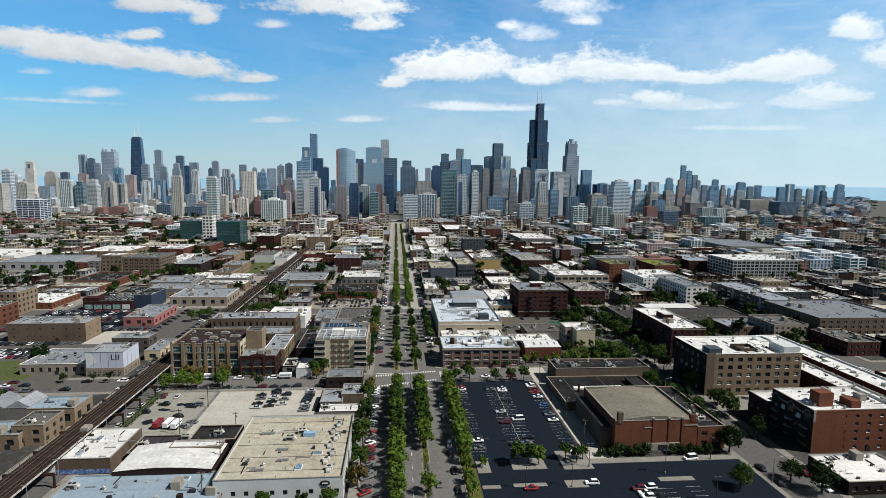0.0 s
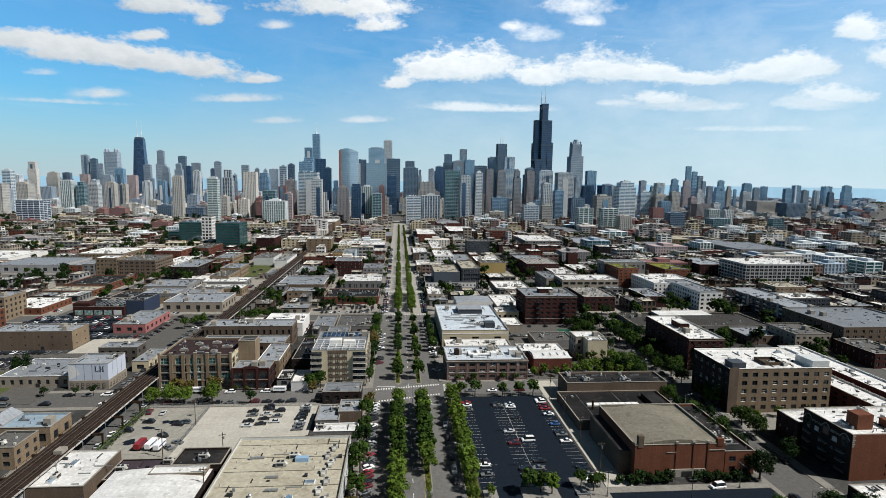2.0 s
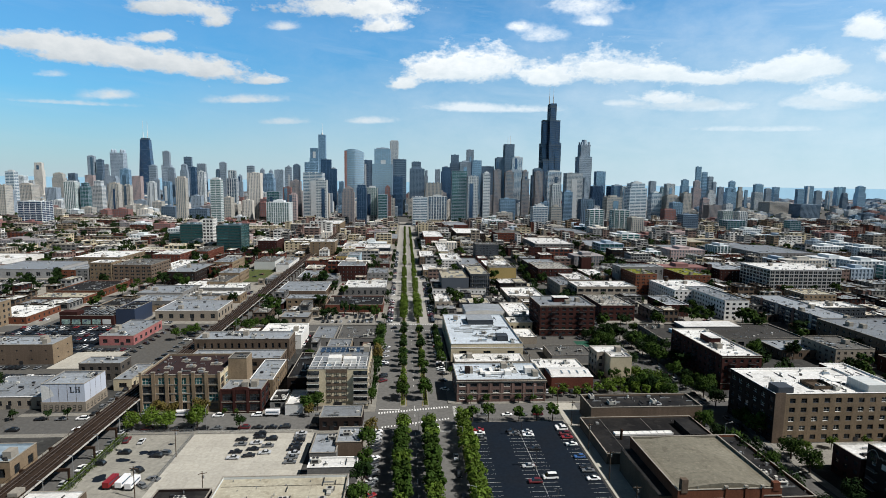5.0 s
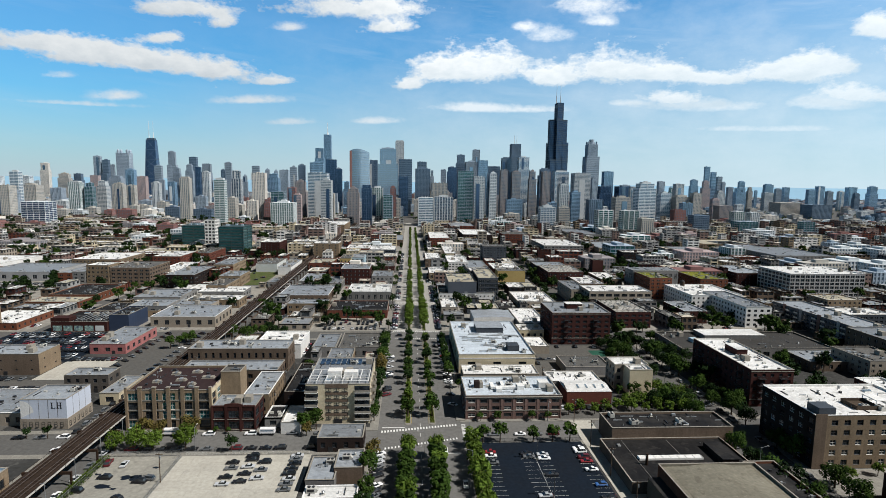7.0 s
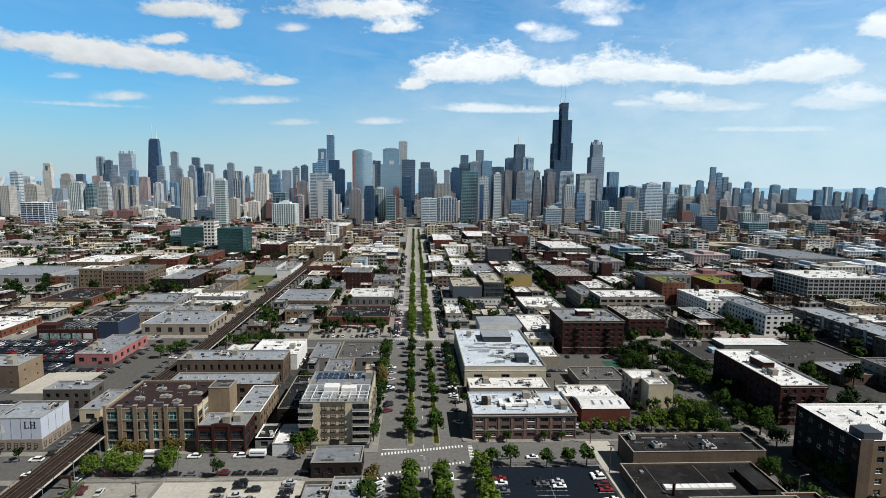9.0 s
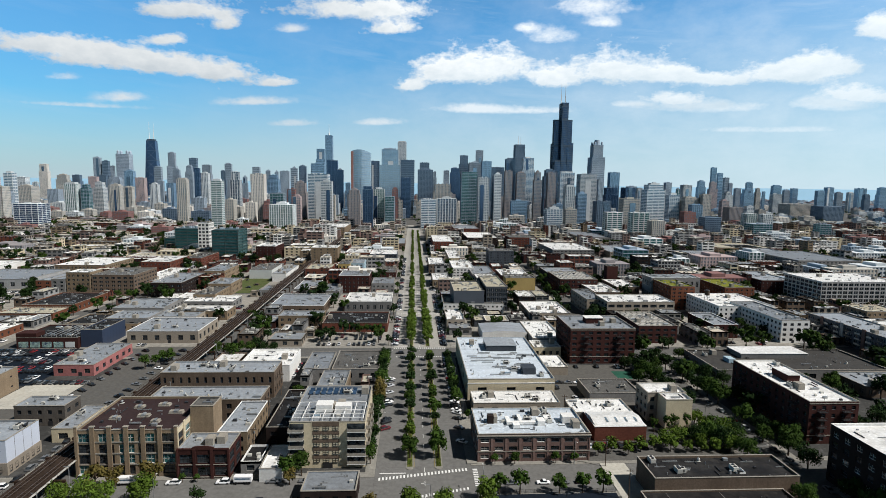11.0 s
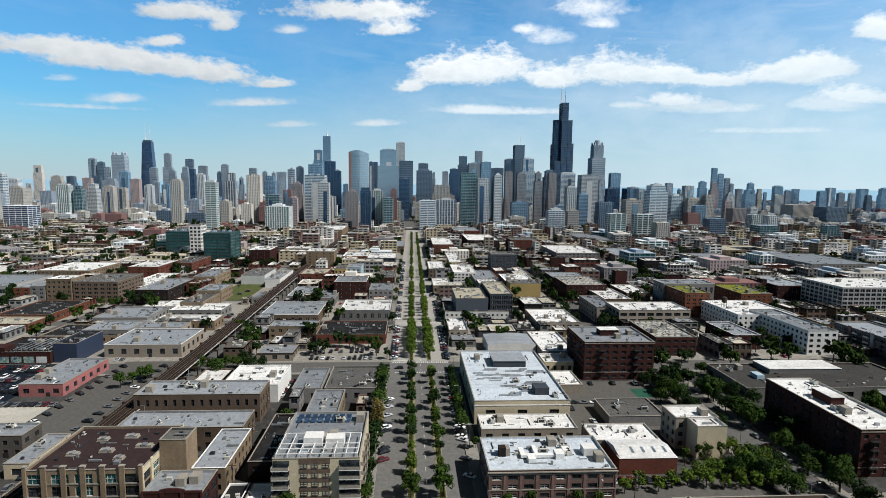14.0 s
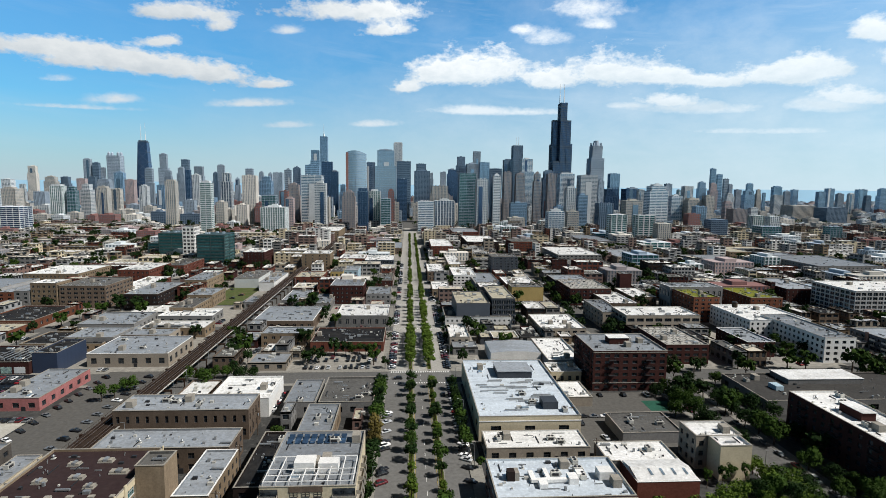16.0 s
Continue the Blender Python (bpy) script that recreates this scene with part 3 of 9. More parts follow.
def building(x0, x1, y0, y1, h, wall, roof, floors, bay, label, near=False, ww=0.42, wh=0.5, style="", glaze="glass", flank=""):
    """A flat-roofed building: walls with openings cut in, roof behind a coped parapet, windows, a door and plant on the roof."""
    rng = random.Random(int(x0 * 7 + y0 * 13 + h * 3))
    w, d = x1 - x0, y1 - y0
    FOOTPRINTS.append((x0, x1, y0, y1))
    up = 0.9 if h > 6 else 0.6
    top = thing("building", (x0 + x1) / 2, (y0 + y1) / 2, 0, label, "building")
    a, b = w / 2, d / 2
    s, panes = Shape(), []
    deep = 0.3 if near else 0.35
    bay = bay or 4
    body = h - up - 0.25
    base = 0.6
    for o, ux, width in (((-a, -b, 0), (1, 0, 0), w), ((a, -b, 0), (0, 1, 0), d), ((a, b, 0), (-1, 0, 0), w), ((-a, b, 0), (0, -1, 0), d)):
        n = Vector((ux[1], -ux[0], 0))
        u = Vector(ux)
        o = Vector(o)
        for z0, z1 in ((-0.3, base), (body, h - 0.14)):
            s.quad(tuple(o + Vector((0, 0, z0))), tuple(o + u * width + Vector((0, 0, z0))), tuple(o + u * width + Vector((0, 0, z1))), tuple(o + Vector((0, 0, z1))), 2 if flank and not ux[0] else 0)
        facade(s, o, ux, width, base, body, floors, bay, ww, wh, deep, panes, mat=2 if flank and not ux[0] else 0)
    if style == "barrel":
        arc = [(-a + w * k / 12, h - 0.3 + 1.0 * math.sin(math.pi * k / 12)) for k in range(13)]
        vault = Shape()
        for (xa, za), (xb, zb) in zip(arc, arc[1:]):
            vault.quad((xa, -b + 0.4, za), (xb, -b + 0.4, zb), (xb, b - 0.4, zb), (xa, b - 0.4, za))
        for y in (-b + 0.4, b - 0.4):
            i = len(vault.v)
            vault.v += [(x, y, z) for x, z in arc] + [(a, y, h - 1.2), (-a, y, h - 1.2)]
            vault.f.append(tuple(range(i, i + 15)))
            vault.m.append(1)
        part("roof", vault, ["roof_" + roof, wall], top)
    if near:
        hidden = []
        if style == "flats":
            glaze = "glass_grey"
        shared = {}
        for place, ux, pw, ph in panes:
            seen = ux.x > 0.5 or (x0 < 0 and ux.y > 0.5) or (x0 > 0 and ux.y < -0.5)
            if not seen:
                hidden.append((place, ux, pw, ph))
                continue
            key = (round(pw, 2), round(ph, 2))
            if key not in shared:
                shared[key] = [window_mesh(pw, ph, glaze), window_mesh(pw, ph, "glass_teal" if style == "loft" else glaze, "frame_light" if style in ("loft", "cornice", "roofdeck", "lift") else "frame_dark")]
            ob = part("window", shared[key][rng.random() < (0.3 if style == "loft" else 0.4)], None, top, at=place)
            ob.rotation_euler = (0, 0, math.atan2(ux.y, ux.x))
        for (px, py, pz), ux, pw, ph in hidden:
            s.quad((px - ux.x * pw / 2, py - ux.y * pw / 2, pz), (px + ux.x * pw / 2, py + ux.y * pw / 2, pz), (px + ux.x * pw / 2, py + ux.y * pw / 2, pz + ph), (px - ux.x * pw / 2, py - ux.y * pw / 2, pz + ph), 1)
        part("wall", s, [wall, glaze] + ([flank] if flank else []), top)
    else:
        for (px, py, pz), ux, pw, ph in panes:
            l, r = Vector((px, py, 0)) - ux * pw / 2, Vector((px, py, 0)) + ux * pw / 2
            s.quad((l.x, l.y, pz), (r.x, r.y, pz), (r.x, r.y, pz + ph), (l.x, l.y, pz + ph), 1)
            if pw > 1.2:
                c = Vector((px, py, 0)) - Vector((ux[1], -ux[0], 0)) * -0.06
                s.quad((c.x - ux.x * 0.06, c.y - ux.y * 0.06, pz), (c.x + ux.x * 0.06, c.y + ux.y * 0.06, pz),
                       (c.x + ux.x * 0.06, c.y + ux.y * 0.06, pz + ph), (c.x - ux.x * 0.06, c.y - ux.y * 0.06, pz + ph), 2)
        part("wall", s, [wall, glaze, "frame_light"], top)
    # roof and parapet
    t = 0.35
    if style != "barrel":
        part("roof", Shape().box(-a + t, a - t, -b + t, b - t, h - up - 0.4, h - up), "roof_" + roof, top)
    p = Shape()
    lip = 0.12
    for xa, xb, ya, yb in ((-a - lip, a + lip, -b - lip, -b + t), (-a - lip, a + lip, b - t, b + lip), (-a - lip, -a + t, -b + t, b - t), (a - t, a + lip, -b + t, b - t)):
        p.box(xa, xb, ya, yb, h - 0.14, h, 0, True)
    inner = Shape()
    z0, z1, e = h - up - 0.1, h - 0.14, t
    inner.quad((-a + e, -b + e, z0), (-a + e, -b + e, z1), (a - e, -b + e, z1), (a - e, -b + e, z0))
    inner.quad((a - e, b - e, z0), (a - e, b - e, z1), (-a + e, b - e, z1), (-a + e, b - e, z0))
    inner.quad((-a + e, b - e, z0), (-a + e, b - e, z1), (-a + e, -b + e, z1), (-a + e, -b + e, z0))
    inner.quad((a - e, -b + e, z0), (a - e, -b + e, z1), (a - e, b - e, z1), (a - e, b - e, z0))
    if style != "barrel":
        part("coping", p, "coping_white" if roof in ("white", "tan", "silver") and rng.random() < (0.45 if roof == "white" else 0.2) else "coping", top)
        part("parapet", inner, wall if roof in ("black", "brown", "tan", "purple") else "roof_" + roof, top)
        roof_plant(rng, top, w, d, h - up, near, style, roof)
    if near and floors and style not in ("wac", "hall"):
        door = Shape().box(-0.9, 0.9, -0.12, 0.1, 0, 2.2)
        part("door", door, "frame_dark", top, at=(rng.uniform(-a * 0.6, a * 0.6), -b, 0.02))
    FINISH.get(style, lambda *k: None)(top, a, b, h, w, d, wall)
    return top


def roof_plant(rng, top, w, d, z, near, style, roof):
    """Air handlers, vents, hatches and ducts; near ones stand on the roof as things of their own."""
    area = w * d
    if style in ("gym", "tarhall"):
        area = 0
    count = min(9, int(area / 110) + 1) if area else 0
    if style in ("roofdeck", "penthouse", "cornice", "wac"):
        count += 4
    if style == "loft":
        count = 3
    rest = Shape()
    for k in range(count):
        u, v = rng.uniform(-w / 2 + 2.2, w / 2 - 2.2), rng.uniform(-d / 2 + 2.2, d / 2 - 2.2)
        size = rng.uniform(0.8, 1.5)
        kind = rng.random()
        if w < 7 or d < 7:
            continue
        if near and kind < 0.5 and len(UNITS) < 150:
            UNITS.append((top.location.x + u, top.location.y + v, z, size, "unit" if kind < 0.27 else ("vent" if kind < 0.4 else "hatch"), rng.choice((0, 90))))
        else:
            if kind < 0.5:
                rest.box(u - size, u + size, v - size * 0.7, v + size * 0.7, z, z + size * 0.9, 0)
            elif kind < 0.75:
                rest.box(u - 0.35, u + 0.35, v - 0.35, v + 0.35, z, z + 1.2, 0)
            elif kind < 0.88 and w > 12 and d > 12 and style not in ("loft", "wac"):
                rest.box(u - 1.4, u + 1.4, v - 1.8, v + 1.8, z, z + 2.6, 1)
            else:
                rest.box(u - 2.0, u + 2.0, v - 0.3, v + 0.3, z + 0.3, z + 0.8, 0)
                rest.box(u - 1.8, u - 1.6, v - 0.2, v + 0.2, z, z + 0.3, 0)
                rest.box(u + 1.6, u + 1.8, v - 0.2, v + 0.2, z, z + 0.3, 0)
    for k in range(min(22, int(area / 45))):
        u, v, q = rng.uniform(-w / 2 + 1.5, w / 2 - 2.5), rng.uniform(-d / 2 + 1.5, d / 2 - 2.5), rng.uniform(0.35, 1.1)
        r_ = rng.random()
        if r_ < 0.5:
            rest.box(u, u + q * rng.uniform(0.8, 2), v, v + q, z, z + q * 0.9, rng.choice((0, 2, 3)))
        elif r_ < 0.75:
            rest.box(u, u + rng.uniform(2, 6), v, v + 0.22, z, z + 0.35, 0)
        else:
            rest.box(u, u + 0.22, v, v + rng.uniform(2, 6), z, z + 0.35, 3)
    for k in range(int(area / 70) + 1):
        u, v = rng.uniform(-w / 2 + 1, w / 2 - 1), rng.uniform(-d / 2 + 1, d / 2 - 1)
        rest.tube((u, v, z), (u, v, z + rng.uniform(0.4, 1.0)), 0.14, 0.14, 5)
    part("roof_vent", rest, ["galvanised", "coping", "unit_paint", "frame_dark"], top, kind="stuff")


def pilasters(top, a, b, h, w, d, wall):
    """Tall brick piers that rise above the roof, with stone caps and bands of stone between the storeys."""
    n = 7
    for k in range(n):
        x = -a + w * k / (n - 1)
        x0, x1 = max(-a - 0.25, x - 0.75), min(a + 0.25, x + 0.75)
        p = part("pier", Shape().box(x0, x1, -b - 0.45, -b - 0.003, 0, h + 1.0), wall, top)
        part("cap", Shape().box(x0 - 0.12, x1 + 0.12, -b - 0.55, -b + 0.6, h + 1.0, h + 1.25, 0, True), "coping", p)
    for k in range(6):
        y = -b + d * k / 5
        part("pier", Shape().box(a + 0.003, a + 0.35, max(-b, y - 0.6), min(b, y + 0.6), 0, h + 0.6), "stucco_cream", top)
    part("side_wall", Shape().box(a + 0.004, a + 0.06, -b, b, h - 2.2, h - 0.2), "stucco_cream", top)
    for z in (0.27, 0.5, 0.74):
        part("spandrel_band", Shape().box(-a, a, -b - 0.16, -b - 0.004, h * z - 0.3, h * z + 0.12), "coping", top)
    for x, y, l in ((-11, -5, 3.4), (-2, -3, 4.2), (5, -8, 3.0), (8, 0, 5.2), (-7, 5, 3.6), (1, 7, 4.4)):
        s_ = Shape()
        for q in range(3):
            s_.box(x + q * l / 3, x + q * l / 3 + l / 3.6, y, y + 1.9, h - 0.9, h - 0.9 + 0.9 + 0.25 * (q % 2), q % 2)
        s_.box(x - 0.2, x + l, y - 0.2, y + 2.1, h - 0.9, h - 0.6, 0)
        part("roof_plant", s_, ["coping", "galvanised"], top, "cluster of pale rooftop plant")


def annex_trim(top, a, b, h, w, d, wall):
    """Arched parapet, wide dark shop windows and stone sills."""
    arc = [(-a, h - 0.2), (-a, h + 0.4), (-a * 0.45, h + 0.4)] + [(a * 0.45 * math.sin(t_), h + 0.4 + 0.9 * math.cos(t_)) for t_ in (-1.2, -0.8, -0.4, 0, 0.4, 0.8, 1.2)] + [(a * 0.45, h + 0.4), (a, h + 0.4), (a, h - 0.2)]
    part("arched_parapet", Shape().prism(arc, -b - 0.14, -b + 0.3), wall, top)
    for k in range(4):
        x = -a + w * k / 3
        part("pier", Shape().box(max(-a - 0.1, x - 0.5), min(a + 0.1, x + 0.5), -b - 0.3, -b - 0.003, 0, h + 0.2), wall, top)
    for z in (h * 0.48, 0.7):
        part("sill", Shape().box(-a, a, -b - 0.2, -b - 0.004, z, z + 0.25), "coping", top)


def flats_trim(top, a, b, h, w, d, wall):
    """Cream front with brown window bands, stacked corner balconies, white plant rooms and a steel roof frame."""
    lo, hi = -a + w * 0.19, a - w * 0.24
    step = (h - 2.6) / 5
    ml, mr = lo + (hi - lo) * 0.2, lo + (hi - lo) * 0.82
    pane = window_mesh(1.2, 1.35)
    for k in range(5):
        z = 2.2 + step * k
        part("spandrel_band", Shape().box(ml, mr, -b - 0.12, -b - 0.003, z + 1.55, z + step - 0.12 + (0.4 if k == 4 else 0)), "brick_brown", top, "dark brown band")
        for q in range(6):
            x = ml + (mr - ml) * (0.09 + 0.055 * (q % 2) * 2 + (q // 2) * 0.355)
            part("window", pane, None, top, at=(x, -b - 0.02, z + 0.2))
        for x0, x1 in ((-a - 0.3, lo - 0.1), (hi + 0.1, a + 0.3)):
            bal = part("balcony", Shape().box(x0, x1, -b - 1.5, -b - 0.06, z - 0.25, z, 0, True), "coping_white", top)
            part("railing", Shape().box(x0, x1, -b - 1.5, -b - 1.44, z, z + 1.0).box(x0, x0 + 0.06, -b - 1.44, -b - 0.06, z, z + 1.0).box(x1 - 0.06, x1, -b - 1.44, -b - 0.06, z, z + 1.0), "coping", bal)
        for y in (-b + 1.5, -b + 9, -b + 17):
            part("balcony", Shape().box(a + 0.003, a + 1.5, y, y + 5, z - 0.25, z, 0, True).box(a + 1.44, a + 1.5, y, y + 5, z, z + 1.0).box(a, a + 1.44, y, y + 0.06, z, z + 1.0).box(a, a + 1.44, y + 4.94, y + 5, z, z + 1.0), "coping", top)
    for x0, x1 in ((-a + 0.1, lo), (hi, a - 0.1)):
        for k in range(5):
            z = 2.2 + step * k
            part("glazed_bay", Shape().box(x0, x1, -b - 0.06, -b - 0.003, z + 0.1, z + step - 0.5), "glass", top, "dark glazing behind the balconies")
    part("entrance", Shape().box(-1.6, 1.8, -b - 0.3, -b - 0.003, 0, 2.2), "frame_dark", top)
    z = h - 0.9
    part("plant_room", Shape().box(-5.5, 0.5, -b + 8, -b + 13, z, z + 3.6), "white", top, "white rooftop plant room")
    part("plant_room", Shape().box(1.5, 7.5, -b + 9, -b + 13, z, z + 2.8), "white", top, "white rooftop plant room")
    steel = Shape()
    for k in range(8):
        x = -a + 0.8 + (w - 1.6) * k / 7
        steel.box(x - 0.12, x + 0.12, -b + 0.6, -b + 15, z + 1.6, z + 1.85, 0, True)
        for y in (-b + 0.6, -b + 7.4, -b + 14.8):
            steel.box(x - 0.1, x + 0.1, y, y + 0.2, z, z + 1.6)
    for y in (-b + 0.6, -b + 4, -b + 7.4, -b + 15):
        steel.box(-a + 0.8, a - 0.8, y, y + 0.22, z + 1.86, z + 2.05, 0, True)
    part("roof_frame", steel, "coping_white", top, "white steel roof frame", kind="stuff")
    for j in range(2):
        for k in range(8):
            p = Shape()
            x, y = -a + 1.8 + k * 2.5, b - 8 + j * 3.4
            p.quad((x, y, z + 0.3), (x + 1.9, y, z + 0.3), (x + 1.9, y + 1.9, z + 1.1), (x, y + 1.9, z + 1.1))
            p.box(x + 0.1, x + 0.2, y + 1.6, y + 1.7, z, z + 1.0)
            p.box(x + 1.7, x + 1.8, y + 1.6, y + 1.7, z, z + 1.0)
            part("solar_panel", p, "glass_navy", top)


def hall_trim(top, a, b, h, w, d, wall):
    base = Shape().box(-a - 0.25, a + 0.25, -b - 0.25, b + 0.25, 0, 4.6)
    part("base_storey", base, "tan", top, "tan masonry base storey")
    for k in range(7):
        part("window", SMALL_WINDOW(), None, top, at=(-a + 1.6 + k * (w - 3) / 6.3, -b - 0.27, 1.2))
    for k in range(6):
        ob = part("window", SMALL_WINDOW(), None, top, at=(a + 0.27, -b + 1.4 + k * (d - 2.6) / 5.2, 1.2))
        ob.rotation_euler = (0, 0, math.pi / 2)
    for k in range(1, 5):
        x = -a + w * k / 5
        part("panel_joint", Shape().box(x - 0.07, x + 0.07, -b - 0.05, -b - 0.003, 4.7, h - 0.2), "stucco_grey", top)
    for k in range(1, 4):
        y = -b + d * k / 4
        part("panel_joint", Shape().box(a + 0.003, a + 0.05, y - 0.06, y + 0.06, 4.7, h - 0.2), "stucco_grey", top)
    arc = Shape()
    i = len(arc.v)
    arc.v += [(-a + 5.2 * math.sin(t_ * 0.157), -b - 0.012, 7.4 + 5.2 * math.cos(t_ * 0.157) * 0.95) for t_ in range(11)] + [(-a, -b - 0.012, 5.0)]
    arc.f.append(tuple(range(i, i + 12)))
    arc.m.append(0)
    part("painted_arc", arc, "white", top, "pale painted arc on the cladding")

    def stroke(x0, x1, z0, z1):
        s_.box(x0, x1, -0.08, 0, z0, z1, 0, True)
    s_ = Shape()
    for x in (0.25, 1.55):
        stroke(x, x + 0.38, 0, 2.6)
        for z in (0, 2.45):
            stroke(x - 0.25, x + 0.63, z, z + 0.15)
    stroke(0.5, 1.6, 1.25, 1.4)
    part("letter", s_, "sign_black", top, "letter H in thin dark strokes", at=(a - 4.0, -b - 0.012, h - 4.1))
    s_ = Shape()
    stroke(0.25, 0.63, 0, 2.6)
    stroke(0, 0.88, 2.45, 2.6)
    stroke(0, 1.75, 0, 0.17)
    stroke(1.58, 1.75, 0.17, 0.75)
    part("letter", s_, "sign_black", top, "letter L in thin dark strokes", at=(a - 6.2, -b - 0.012, h - 4.1))


_small = []


def SMALL_WINDOW():
    if not _small:
        _small.append(window_mesh(1.3, 2.0))
    return _small[0]


def wac_trim(top, a, b, h, w, d, wall):
    badge = Shape().tube((0, 0, 0), (0, -0.15, 0), 1.25, 1.25, 20)
    badge.v = [(x * 1.25, y, z * 0.72) for x, y, z in badge.v]
    part("badge", badge, "sign_black", top, "dark oval sign", at=(a * 0.72, -b - 0.05, 6.9))
    bar = Shape().box(-0.85, 0.85, -0.05, 0.02, -0.22, 0.22)
    part("badge_bar", bar, "paint_white", top, at=(a * 0.72, -b - 0.22, 6.9))
    bars = Shape()
    for k in range(3):
        bars.box(-1.4 + k * 1.0, -0.6 + k * 1.0, -0.06, 0, -0.1, 0.1)
    part("sign_bar", bars, "sign_black", top, at=(a * 0.72, -b - 0.02, 5.4))
    skylight = Shape().box(-2.2, 2.2, -1.0, 1.0, 0, 1.4)
    part("roof_house", skylight, "tower_blue", top, "pale blue roof house", at=(a * 0.25, b * 0.3, h - 0.9))
    for k in range(7):
        u = part("roof_unit", Shape().box(-1.1, 1.1, -0.8, 0.8, 0, 1.3).box(-0.7, 0.6, -2.4, -0.8, 0.2, 0.9, 0, True), "unit_paint", top, "pale rooftop air unit", at=(a - 5 - 1.6 * (k % 2), -b + 6 + k * 5.4, h - 0.9))
        part("grille", Shape().tube((0, 0, 1.3), (0, 0, 1.45), 0.6, 0.6, 10), "frame_dark", u)
    rib = Shape()
    for k in range(5):
        rib.box(-a + 1, a - 1, -b + 6 + k * 9, -b + 6.15 + k * 9, h - 0.9, h - 0.82)
    part("roof_seam", rib, "roof_black", top)


def chimney_trim(top, a, b, h, w, d, wall):
    part("chimney", Shape().box(a * 0.55, a * 0.55 + 1.6, -b + 3, -b + 4.4, h - 0.9, h + 2.6), "brick_dark", top, "short brick chimney")


def lift_trim(top, a, b, h, w, d, wall):
    z = h - 0.9
    part("lift_head", Shape().box(-a + 6, -a + 12, -b + 5, -b + 10, z, z + 5.5), wall, top, "square brick lift tower on the roof")
    part("blank_bay", Shape().box(-a - 0.1, -a + w * 0.36, -b - 0.3, -b - 0.003, 0, h - 0.16), wall, top)
    for k in range(6):
        q = 0.9 if k % 2 else 0.6
        part("quoin", Shape().box(-a - 0.22, -a - 0.1 + q, -b - 0.42, -b - 0.303, h - 4.6 + k * 0.75, h - 4.05 + k * 0.75, 0, True), "coping", top)
    # a moulded line runs under the coping, over three arches and the small scallops between them
    def mould(y0, y1, z0, rise, n):
        q = Shape()
        last = (y0, z0)
        for j in range(1, n + 1):
            p = (y0 + (y1 - y0) * j / n, z0 + rise * math.sin(math.pi * j / n))
            q.tube((-a - 0.12, *last), (-a - 0.12, *p), 0.16, 0.16, 5)
            last = p
        return q
    bays = [-b + 0.8, -b + 5.4, -b + 9.4, -b + 14.0, -b + 18.0, b - 0.4]
    for k, (y0, y1) in enumerate(zip(bays, bays[1:])):
        if k % 2 == 0:
            part("arch", mould(y0, y1, h - 3.2, 2.0, 12), "coping", top, "pale stone arch on the wall")
            part("arch_window", Shape().box(-a - 0.06, -a - 0.004, y0 + 0.9, y1 - 0.9, h - 5.4, h - 2.4), "glass", top)
        else:
            third = (y1 - y0) / 3
            for m in range(3):
                part("scallop", mould(y0 + third * m, y0 + third * (m + 1), h - 3.2, 0.7, 6), "coping", top)
            part("blind_window", Shape().box(-a - 0.08, -a - 0.004, y0 + 1.0, y1 - 1.0, h - 6.2, h - 4.4), "frame_light", top, "pale framed window")
    for k in range(3):
        for m in range(3):
            y, z1 = -b + 2.2 + k * 8.0, 2.5 + m * 3.3
            bal = part("balcony", Shape().box(-a - 1.2, -a - 0.004, y, y + 3.4, z1 - 0.2, z1, 0, True), "coping", top)
            part("railing", Shape().box(-a - 1.2, -a - 1.14, y, y + 3.4, z1, z1 + 0.95), "frame_dark", bal)
    z = h - 0.9
    part("stair_head", Shape().box(-a + 18, -a + 22, -b + 3, -b + 9, z, z + 2.8), wall, top)


def mural_trim(top, a, b, h, w, d, wall):
    m = Shape().box(-a + 3.6, a - 0.2, -0.05, 0.0, 0.3, 1.9)
    part("mural", m, "mural_blue", top, "band of blue and white painted mural", at=(0, -b - 0.003, 0))
    sign = Shape().box(-1.5, 1.5, -0.05, 0, 0, 3.6)
    part("sign_board", sign, "paint_white", top, at=(-a + 1.7, -b - 0.003, 0.6))


